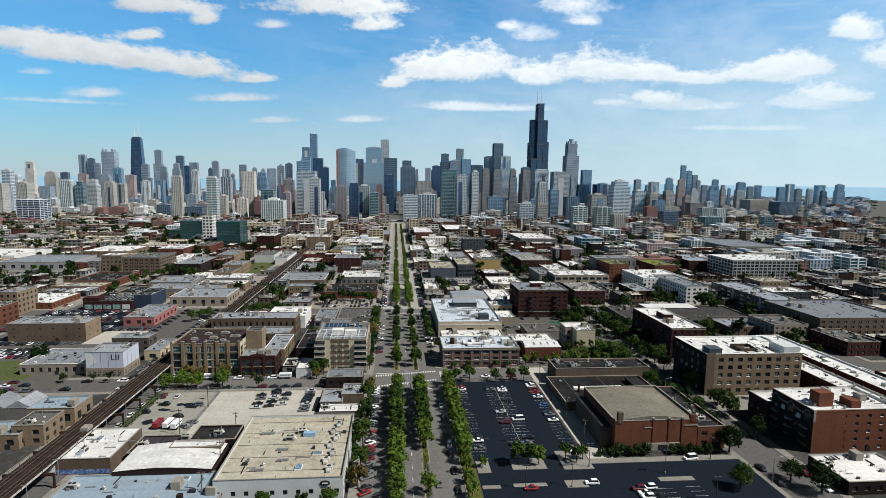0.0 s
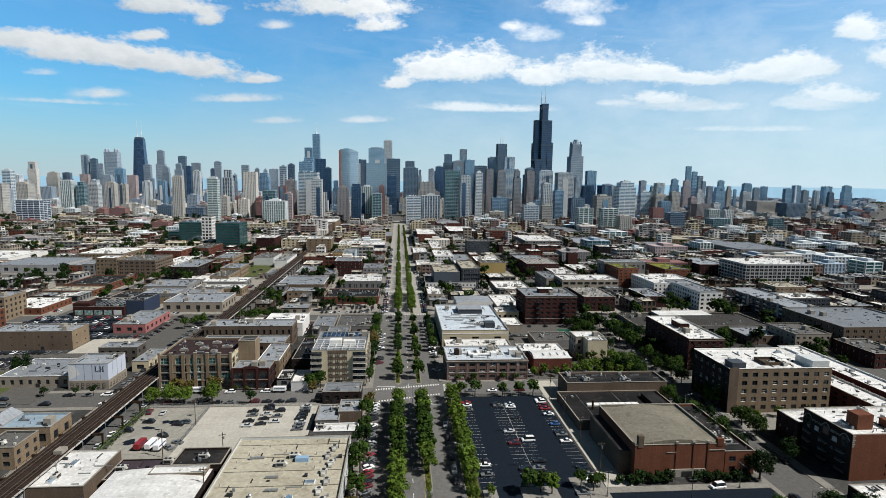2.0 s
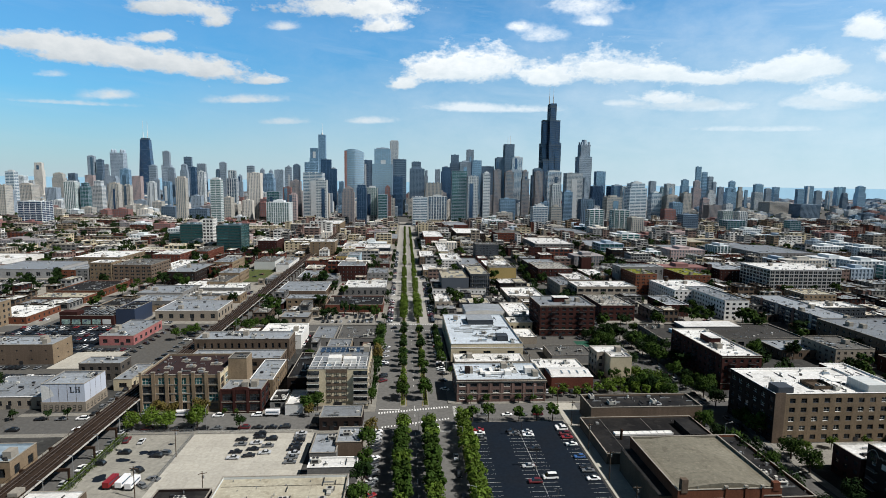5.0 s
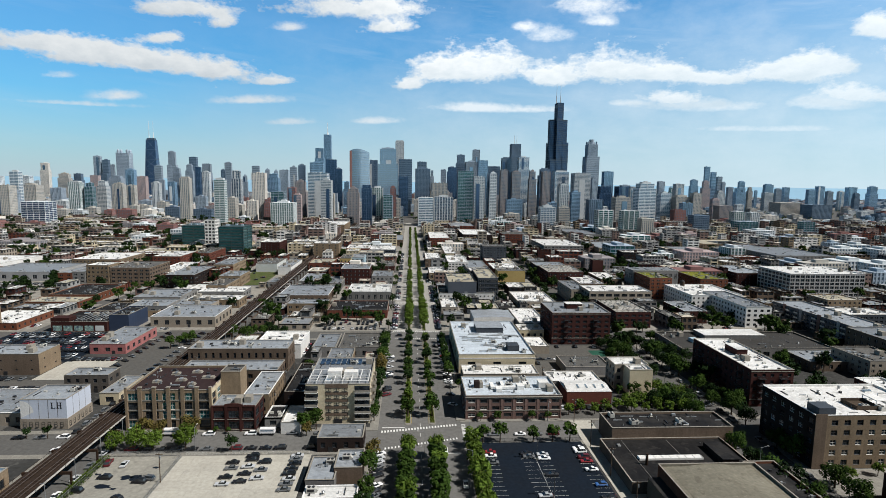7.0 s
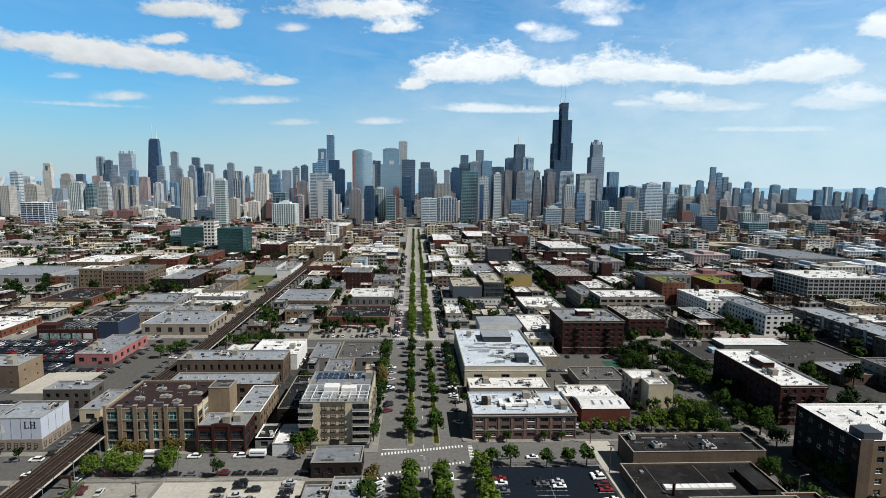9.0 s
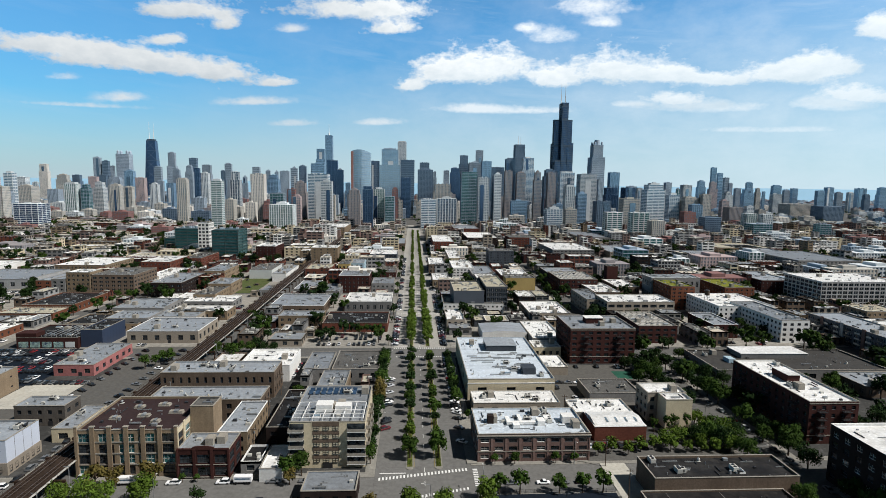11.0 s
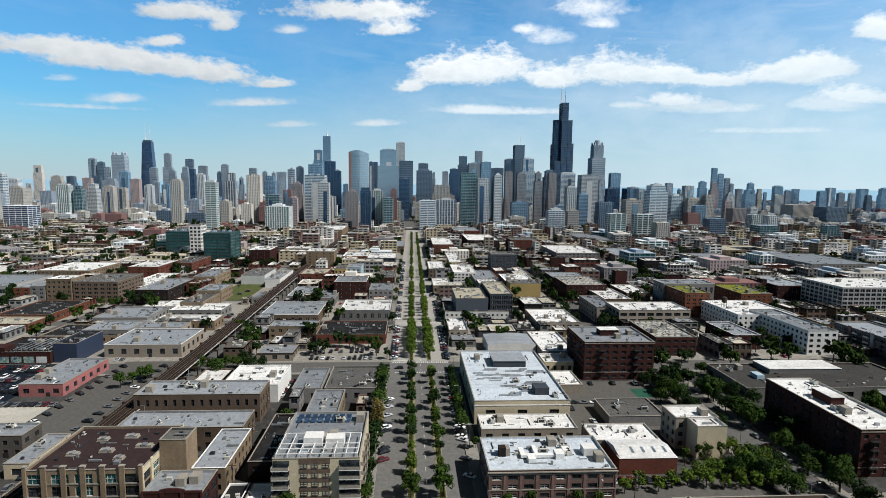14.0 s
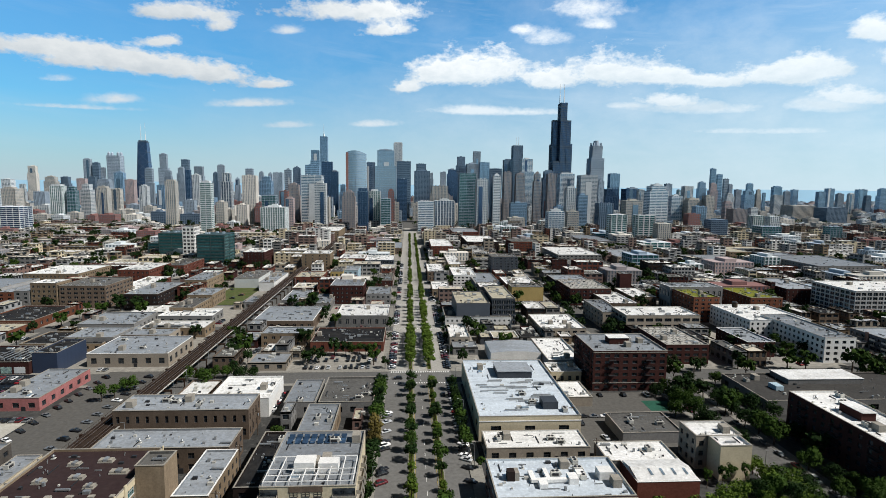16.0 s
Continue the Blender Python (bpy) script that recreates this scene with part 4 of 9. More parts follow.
def cornice_trim(top, a, b, h, w, d, wall):
    s = Shape()
    for z, o, t in ((h - 1.0, 0.45, 0.35), (h - 1.7, 0.2, 0.25), (h * 0.36, 0.2, 0.3)):
        s.box(-a - o, a + o, -b - o, -b - 0.003, z, z + t, 0, True)
        s.box(-a - o, -a - 0.003, -b, b, z, z + t, 0, True)
    part("cornice", s, "coping", top, kind="stuff")
    p = Shape()
    n = int(w / 5.2) + 1
    for k in range(n):
        x = -a + w * k / (n - 1)
        p.box(max(-a, x - 0.45), min(a, x + 0.45), -b - 0.16, -b - 0.004, 0, h - 1.7)
    part("pilaster", p, wall, top, kind="stuff")
    z = h - 0.9
    duct = Shape()
    duct.box(-9, 3, -3.2, -1.8, z + 0.4, z + 1.4, 0, True).box(-9, -7.4, -1.8, 2.8, z + 0.4, z + 1.4, 0, True).box(-4, -2.6, -1.8, 4, z + 0.5, z + 1.5, 0, True)
    duct.box(3, 6, -4, 0, z, z + 2.0).box(6.4, 9, -1, 2.4, z, z + 1.8).box(-7, -4.4, -6.4, -3.6, z, z + 1.7)
    part("duct", duct, "coping_white", top, "white insulated rooftop ducts")
    part("stair_head", Shape().box(a - 8, a - 3.4, -2, 2.2, z, z + 2.8), "white", top)
    part("lift_head", Shape().box(-a + 5, -a + 7.4, -1.4, 1.2, z, z + 3.2), "brick_dark", top)


def penthouse_trim(top, a, b, h, w, d, wall):
    z = h - 0.9
    room = Shape().box(-6, 11, 10, 24, z, z + 3.2)
    part("plant_room", room, "slate", top, "dark rooftop plant room", at=(0, 0, 0))
    part("plant_roof", Shape().box(-6.3, 11.3, 9.7, 24.3, z + 3.2, z + 3.5), "roof_silver", top)
    part("screen_box", Shape().box(a - 14, a - 7.5, -b + 8, -b + 15, z, z + 3.2), "slate", top, "dark screened rooftop unit")
    pipe = Shape()
    rng = random.Random(3)
    for k in range(26):
        x, y, l = rng.uniform(-a + 3, a - 10), rng.uniform(-b + 6, 6), rng.uniform(3, 11)
        pipe.box(x, x + l, y, y + 0.35, z + 0.3, z + 0.75, 0, True)
        pipe.box(x, x + 0.25, y, y + 0.35, z, z + 0.3)
        pipe.box(x + l - 0.25, x + l, y, y + 0.35, z, z + 0.3)
    part("pipe_run", pipe, "galvanised", top, kind="stuff")
    ring = Shape().box(-a - 0.15, a + 0.15, -b - 0.15, -b - 0.003, h - 2.4, h - 2.0)
    part("cornice", ring, "coping_white", top)


def gym_trim(top, a, b, h, w, d, wall):
    """Brick piers, a low bowed vault over the hall, a stone entrance and corner chimneys."""
    for x in (-a * 0.08, a * 0.3, a * 0.62):
        p = part("pier", Shape().box(x - 0.3, x + 0.3, -b - 0.22, -b - 0.003, 3.0, h + 0.3), wall, top)
        part("cap", Shape().box(x - 0.55, x + 0.55, -b - 0.35, -b + 0.5, h + 0.3, h + 0.9, 0, True), "coping", p)
    part("stone_sill", Shape().box(-a * 0.3, -a * 0.08, -b - 0.2, -b - 0.003, h - 3.2, h - 2.9), "coping", top)
    part("stone_sill", Shape().box(a * 0.62, a, -b - 0.2, -b - 0.003, h - 2.6, h - 2.3), "coping", top)
    vault = Shape()
    arc = [(-a + 2.4 + (w - 4.8) * k / 10, h - 0.85 + 1.5 * math.sin(math.pi * k / 10)) for k in range(11)]
    for (xa, za), (xb, zb) in zip(arc, arc[1:]):
        vault.quad((xa, -b + 2, za), (xb, -b + 2, zb), (xb, b - 2, zb), (xa, b - 2, za))
    for y in (-b + 2, b - 2):
        i = len(vault.v)
        vault.v += [(x, y, z) for x, z in arc]
        vault.f.append(tuple(range(i, i + 11)))
        vault.m.append(0)
    part("vault", vault, "roof_khaki", top, "bowed tan membrane roof")
    part("chimney", Shape().box(-a + 1, -a + 3, -b - 0.2, -b + 1.4, h - 1, h + 3.2), "brick_brown", top)
    part("chimney", Shape().box(a - 3, a - 0.8, -b - 0.2, -b + 1.2, h - 1, h + 1.6), wall, top)
    part("entrance", Shape().box(-4.5, 9.5, -b - 0.5, -b - 0.003, 0, 3.0), "coping", top, "pale stone entrance surround")
    part("door", Shape().box(0.8, 4.6, -b - 0.58, -b - 0.503, 0.02, 2.3), "frame_dark", top)
    part("porch", Shape().box(-a - 4.2, -a - 0.003, -b + 3, b - 2, 0, h * 0.7), "brick_brown", top, "lower brown brick wing")
    part("porch_roof", Shape().box(-a - 4.1, -a - 0.1, -b + 3.1, b - 2.1, h * 0.7, h * 0.7 + 0.1), "roof_black", top)


def tarhall_trim(top, a, b, h, w, d, wall):
    """Long ridge skylight, a raised black bay, a pipe chimney and a lean-to on a flat tar roof."""
    z = h - 0.6
    for x, y in ((-a + 5, b - 6), (-a + 38, b - 9), (a - 3.5, -b + 5)):
        part("roof_hatch", Shape().box(x, x + 1.2, y, y + 1.6, z, z + 0.5), "galvanised", top)
    sky_ = part("skylight", Shape().box(-a + 9, -a + 33, b - 16.5, b - 14, z, z + 0.7), "coping_white", top, "long pale roof skylight")
    for k in range(9):
        part("bar", Shape().box(-a + 9 + k * 2.95, -a + 9.12 + k * 2.95, b - 16.55, b - 13.95, z + 0.7, z + 0.78), "galvanised", sky_)
    part("raised_bay", Shape().box(a - 10.5, a - 4.5, -b + 11, b - 7, z, z + 2.0), "brick_dark", top)
    part("bay_roof", Shape().box(a - 10.7, a - 4.3, -b + 10.8, b - 6.8, z + 2.0, z + 2.2), "roof_black", top)
    part("chimney", Shape().tube((-a + 10.2, -b + 12, z), (-a + 10.2, -b + 12, z + 4.2), 0.5, 0.45, 10), "rust_steel", top, "dark pipe chimney")
    for x in (-a + 8, -a + 26):
        part("roof_seam", Shape().box(x, x + 0.25, -b + 1, b - 1, z, z + 0.12), "roof_grey", top)


def balconied_trim(top, a, b, h, w, d, wall):
    """Stacks of dark iron balconies on the street sides, stone bands, a stepped penthouse and a brick podium."""
    floors = max(3, int(h / 3.6))
    step = (h - 1.5) / floors

    def stack(x0, x1, y0, y1):
        for k in range(1, floors):
            z = 0.6 + step * k
            s = Shape().box(x0, x1, y0, y1, z - 0.18, z, 0, True)
            for xa, xb, ya, yb in ((x0, x1, y0, y0 + 0.06), (x0, x1, y1 - 0.06, y1), (x0, x0 + 0.06, y0, y1), (x1 - 0.06, x1, y0, y1)):
                s.box(xa, xb, ya, yb, z + 0.9, z + 1.0, 0, True)
            for q in range(7):
                u = q / 6.0
                s.box(x0 + (x1 - x0 - 0.06) * u, x0 + (x1 - x0 - 0.06) * u + 0.06, y0, y0 + 0.05, z, z + 0.9)
                s.box(x0, x0 + 0.05, y0 + (y1 - y0 - 0.06) * u, y0 + (y1 - y0 - 0.06) * u + 0.06, z, z + 0.9)
            part("balcony", s, "frame_dark", top, "dark iron balcony")
    for k in range(max(2, int(w / 13))):
        x = -a + w * (k + 0.5) / max(2, int(w / 13))
        stack(x - 1.8, x + 1.8, -b - 1.5, -b - 0.003)
    for k in range(max(2, int(d / 14))):
        y = -b + d * (k + 0.5) / max(2, int(d / 14))
        stack(-a - 1.5, -a - 0.003, y - 2.0, y + 2.0)
    for z in (h - 1.1, h * 0.2):
        part("stone_band", Shape().box(-a - 0.15, a + 0.15, -b - 0.15, -b - 0.003, z, z + 0.35), "coping", top)
    part("penthouse", Shape().box(-a * 0.3, a * 0.25, -b * 0.1, b * 0.3, h - 0.9, h + 2.4), wall, top)
    part("penthouse_roof", Shape().box(-a * 0.32, a * 0.27, -b * 0.12, b * 0.32, h + 2.4, h + 2.6), "roof_white", top)


def raised_trim(top, a, b, h, w, d, wall):
    z = h - 0.9
    part("upper_hall", Shape().box(-a + 26, a - 30, b - 15, b - 0.6, z, z + 2.6), "stucco_grey", top)
    part("upper_roof", Shape().box(-a + 25.8, a - 29.8, b - 15.2, b - 0.4, z + 2.6, z + 2.8), "roof_white", top)
    part("roof_box", Shape().box(-a + 14, -a + 18, -b + 14, -b + 20, z, z + 2.2), "stucco_blue", top, "pale blue roof box")


def roofdeck_trim(top, a, b, h, w, d, wall):
    z = h - 0.9
    part("stair_head", Shape().box(-a + 1.5, -a + 8, -b + 0.8, -b + 7, z, z + 3.2), "slate", top)
    part("penthouse", Shape().box(a - 9, a - 0.8, -b + 1, -b + 12, z, z + 3.6), "metal_white", top, "white metal rooftop penthouse")
    deck = Shape().box(-4, 5, -b + 6, -b + 14, z, z + 0.5)
    for x0, x1, y0, y1 in ((-4, 5, -b + 6, -b + 6.1), (-4, 5, -b + 13.9, -b + 14), (-4, -3.9, -b + 6, -b + 14), (4.9, 5, -b + 6, -b + 14)):
        deck.box(x0, x1, y0, y1, z + 0.5, z + 1.6)
    part("roof_deck", deck, "bark", top, "wooden roof deck with railings")
    part("pergola", Shape().box(5.5, 10, -b + 8, -b + 15, z + 2.6, z + 2.9, 0, True).box(5.6, 5.8, -b + 8.1, -b + 8.3, z, z + 2.6).box(9.6, 9.8, -b + 8.1, -b + 8.3, z, z + 2.6)
         .box(5.6, 5.8, -b + 14.6, -b + 14.8, z, z + 2.6).box(9.6, 9.8, -b + 14.6, -b + 14.8, z, z + 2.6), "coping_white", top)
    part("corner_pier", Shape().box(-a - 0.2, -a + 4.2, -b - 0.2, -b - 0.003, 0, h + 0.4), "brick_brown", top, "darker brown brick corner bay")


def gable_trim(top, a, b, h, w, d, wall):
    for k in range(2):
        x0, x1 = -a + w * k / 2, -a + w * (k + 1) / 2
        part("gable_roof", Shape().prism([(x0, h - 0.1), (x1, h - 0.1), ((x0 + x1) / 2, h + 3.0)], -b, b), "roof_silver", top)


def mural_front(top, a, b, h, w, d, wall):
    """Painted panels between piers, a taller corner bay and pipe racks on the roof."""
    for k in range(5):
        x = -a + 1.2 + k * (w - 2) / 5
        part("mural", Shape().box(x, x + w / 5 - 1.6, -b - 0.08, -b - 0.003, 0.8, h * 0.6), "mural_paint" if k != 4 else "metal_white", top, "weathered painted wall panel")
    part("corner_bay", Shape().box(-a - 0.05, -a + 12, -b - 0.05, -b + 8, h - 0.2, h + 2.4), wall, top)
    for k in range(7):
        x = -a + 15 + k * 3
        part("pipe_rack", Shape().box(x, x + 0.35, -b + 2, b - 5, h + 0.5, h + 0.8, 0, True).box(x, x + 0.3, -b + 4, -b + 4.3, h - 1, h + 0.5).box(x, x + 0.3, b - 8, b - 7.7, h - 1, h + 0.5), "galvanised", top)


def flats_balconies(top, a, b, h, w, d, wall):
    """Recessed-looking rows of balconies with pale rails along the long side."""
    step = h / 4
    for k in range(1, 4):
        for j in range(int(d / 9)):
            y = -b + 2 + j * 9
            bal = part("balcony", Shape().box(-a - 1.4, -a - 0.004, y, y + 4.2, k * step - 0.2, k * step, 0, True), "coping", top)
            part("railing", Shape().box(-a - 1.4, -a - 1.34, y, y + 4.2, k * step, k * step + 1.0), "frame_light" if j % 3 else "frame_dark", bal)
    for j in range(int(d / 18)):
        y = -b + 8 + j * 18
        part("stair_bay", Shape().box(-a - 0.5, -a - 0.004, y, y + 2.6, 0, h + 0.6), "stucco_pale" if j % 2 else "brick_mauve", top)


def ridged_roof(top, a, b, h, w, d, wall):
    """A low white metal roof with standing seams and four narrow skylights."""
    z = h + 0.05
    sheet, e, f = Shape(), a - 0.3, b - 0.3
    for q in (((-e, -f, z), (e, -f, z), (e, 0, z + 1.3), (-e, 0, z + 1.3)), ((-e, 0, z + 1.3), (e, 0, z + 1.3), (e, f, z), (-e, f, z))):
        sheet.quad(*q)
    for x in (-e, e):
        i = len(sheet.v)
        sheet.v += [(x, -f, z), (x, f, z), (x, 0, z + 1.3)]
        sheet.f.append((i, i + 1, i + 2))
        sheet.m.append(0)
    part("metal_roof", sheet, "roof_white", top)
    for k in range(4):
        x = -a * 0.45 + k * a * 0.38
        pane = Shape()
        pane.quad((x, -b * 0.6, z + 0.62), (x + 0.9, -b * 0.6, z + 0.62), (x + 0.9, -b * 0.15, z + 1.2), (x, -b * 0.15, z + 1.2))
        part("skylight", pane, "glass_grey", top, "narrow grey skylight")


FINISH = {"painted": mural_front, "ridged": ridged_roof, "balconies": flats_balconies, "balconied": balconied_trim, "loft": pilasters, "annex": annex_trim, "tarhall": tarhall_trim, "raised": raised_trim, "flats": flats_trim, "hall": hall_trim, "wac": wac_trim, "mural": mural_trim, "cornice": cornice_trim,
          "penthouse": penthouse_trim, "gym": gym_trim, "roofdeck": roofdeck_trim, "gable": gable_trim, "chimney": chimney_trim, "lift": lift_trim}


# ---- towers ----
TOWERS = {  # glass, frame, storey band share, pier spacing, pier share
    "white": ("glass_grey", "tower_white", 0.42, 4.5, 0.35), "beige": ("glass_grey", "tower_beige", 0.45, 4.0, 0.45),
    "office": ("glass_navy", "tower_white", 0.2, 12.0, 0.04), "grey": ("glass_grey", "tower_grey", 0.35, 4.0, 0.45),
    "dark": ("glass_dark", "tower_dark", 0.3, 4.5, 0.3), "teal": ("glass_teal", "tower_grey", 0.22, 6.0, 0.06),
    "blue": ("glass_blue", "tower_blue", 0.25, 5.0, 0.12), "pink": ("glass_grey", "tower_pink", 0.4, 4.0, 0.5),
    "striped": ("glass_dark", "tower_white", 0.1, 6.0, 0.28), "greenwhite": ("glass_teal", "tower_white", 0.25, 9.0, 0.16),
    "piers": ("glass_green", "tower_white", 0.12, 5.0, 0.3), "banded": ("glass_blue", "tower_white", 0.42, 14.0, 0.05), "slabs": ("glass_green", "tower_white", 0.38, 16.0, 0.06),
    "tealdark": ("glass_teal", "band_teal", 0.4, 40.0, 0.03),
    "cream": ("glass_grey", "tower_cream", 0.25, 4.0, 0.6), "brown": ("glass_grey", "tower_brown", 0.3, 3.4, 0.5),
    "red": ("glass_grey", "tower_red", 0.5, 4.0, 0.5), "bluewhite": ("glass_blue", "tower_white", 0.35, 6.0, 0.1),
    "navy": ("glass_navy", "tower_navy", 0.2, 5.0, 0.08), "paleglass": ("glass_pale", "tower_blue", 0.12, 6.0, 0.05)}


def grid_shell(s, x0, x1, y0, y1, z0, z1, band, pier, share, mat, storey=3.9):
    """Storey bands and piers set proud of a glass core."""
    storey = storey if (z1 - z0) < 160 else 7.8
    n = max(2, int((z1 - z0) / storey))
    step, e = (z1 - z0) / n, 0.45
    for k in range(n + 1):
        z = z0 + k * step
        lo, hi = max(z0, z - step * band / 2), min(z1, z + step * band / 2)
        s.box(x0 - e, x1 + e, y0 - e, y1 + e, lo, hi, mat, True)
    e = 0.65
    for lo, hi, horizontal in ((x0, x1, True), (y0, y1, False)):
        m = max(2, int((hi - lo) / pier))
        st = (hi - lo) / m
        for k in range(m + 1):
            c = lo + k * st
            p, q = max(lo - e, c - st * share / 2), min(hi + e, c + st * share / 2)
            if horizontal:
                s.box(p, q, y0 - e, y0, z0, z1, mat)
                s.box(p, q, y1, y1 + e, z0, z1, mat)
            else:
                s.box(x0 - e, x0, p, q, z0, z1, mat)
                s.box(x1, x1 + e, p, q, z0, z1, mat)


def far_block(gather, x0, x1, y0, y1, h, style):
    """A mid-rise block gathered into one far mass, by material."""
    core, frame_, band, pier, share = TOWERS[style]
    FOOTPRINTS.append((x0, x1, y0, y1))
    for mat, s in ((core, Shape().box(x0, x1, y0, y1, 0, h - 0.5)), (frame_, Shape())):
        if mat == frame_:
            grid_shell(s, x0, x1, y0, y1, 0, h, band, pier, share, 0)
            s.box(x0 + (x1 - x0) * 0.3, x0 + (x1 - x0) * 0.6, y0 + 4, y1 - 4, h, h + 3.5)
        absorb(gather, mat, s)


def absorb(gather, mat, s):
    """Adds a shape to a gathered mass, whose materials are listed in gather[1]."""
    mass, mats = gather
    if mat not in mats:
        mats.append(mat)
    i, k = len(mass.v), mats.index(mat)
    mass.v += s.v
    mass.f += [tuple(i + q for q in f) for f in s.f]
    mass.m += [k] * len(s.f)


def tower(x0, x1, y0, y1, h, style, label):
    core, frame_, band, pier, share = TOWERS[style]
    rng = random.Random(int(x0 * 3 + y0))
    top = thing("tower", (x0 + x1) / 2, (y0 + y1) / 2, 0, label, "high-rise")
    a, b = (x1 - x0) / 2, (y1 - y0) / 2
    FOOTPRINTS.append((x0, x1, y0, y1))
    capped = h > 50 and rng.random() < 0.4
    z1 = h - (4 if capped else 0)
    # each front leans to bands, to piers or to a plain grid
    lean = rng.choice((0, 1, 2)) if style in ("white", "beige", "grey", "dark", "blue", "brown", "navy", "pink", "red") else 2
    band, share = (band * 1.25, share * 0.35) if lean == 0 else ((band * 0.45, share * 1.15) if lean == 1 else (band, share))
    levels = [(1.0, 0.0, z1)]
    if h > 90 and rng.random() < 0.45:
        zs = z1 * rng.uniform(0.72, 0.93)
        levels = [(1.0, 0.0, zs), (rng.uniform(0.68, 0.86), zs, z1)]
    for q, za, zb in levels:
        part("glazing", Shape().box(-a * q, a * q, -b * q, b * q, za, zb - 0.5), core, top)
        s = Shape()
        grid_shell(s, -a * q, a * q, -b * q, b * q, za, zb, band, pier, share, 0)
        part("facade_grid", s, frame_, top, kind="stuff")
    a, b = a * levels[-1][0], b * levels[-1][0]
    c = Shape()
    top_paint = frame_ if style not in ("navy", "teal", "tealdark", "paleglass") else "tower_grey"
    if capped:
        k = rng.uniform(0.45, 0.8)
        part("roof_house", Shape().box(-a * k, a * k, -b * k, b * k, z1, h), top_paint, top)
        c.box(-a * 0.2, a * 0.25, -b * 0.3, b * 0.2, h, h + rng.uniform(0, 3))
    for k in range(4):
        u, v = rng.uniform(-a * 0.7, a * 0.5), rng.uniform(-b * 0.7, b * 0.5)
        c.box(u, u + 3, v, v + 3, z1, z1 + 2.2)
    if h > 60 and rng.random() < 0.32:
        u, v = rng.uniform(-0.9, 0.1), rng.uniform(0.35, 0.8)
        bay = Shape().box(a * u, min(a * 0.96, a * (u + v)), -b - 1.1, -b + 0.5, 0, z1 * rng.uniform(0.8, 0.99))
        part("glazed_bay", bay, rng.choice(("glass_blue", "glass_navy", "glass_dark", "tower_white")), top)
    part("roof_plant", c, top_paint, top, kind="stuff")
    return top


# ---- skyline: the towers with a shape of their own ----
def stepped_black_tower():
    """Nine bundled black tubes that end at different heights, with two white masts."""
    t = thing("tower", SPX, SPY, 0, "tall black stepped steel tower with two white masts", "skyscraper")
    w = 24.5
    for i in range(3):
        for j in range(3):
            top_ = {(0, 0): 212, (2, 2): 212, (0, 2): 282, (2, 0): 282, (1, 1): 442, (1, 0): 442, (0, 1): 376, (2, 1): 376, (1, 2): 376}[(i, j)]
            x0, y0 = (i - 1.5) * w, (j - 1.5) * w
            z = 0.0
            part("tube", Shape().box(x0, x0 + w, y0, y0 + w, 0, top_ - 1), "glass_navy", t)
            s = Shape()
            for q in range(6):
                s.box(x0 + q * w / 5 - 0.5, x0 + q * w / 5 + 0.5, y0 - 0.5, y0, 0, top_)
                s.box(x0 - 0.5, x0, y0 + q * w / 5 - 0.5, y0 + q * w / 5 + 0.5, 0, top_)
            n = int(top_ / 9)
            for q in range(n):
                s.box(x0 - 0.3, x0 + w + 0.3, y0 - 0.3, y0 + w + 0.3, q * 9, q * 9 + 2.2, 0, True)
            for zb in (120, 212, 274, 376, 430):
                if zb < top_ + 1:
                    s.box(x0 - 0.7, x0 + w + 0.7, y0 - 0.7, y0 + w + 0.7, zb - 7, min(zb, top_), 0, True)
            part("steel_frame", s, "tower_black", t, kind="stuff")
    for x in (-9, 8):
        part("mast", Shape().tube((x, 0, 442), (x, 0, 475), 2.2, 1.6, 8).tube((x, 0, 475), (x, 0, 520), 1.0, 0.5, 6), "coping_white", t)


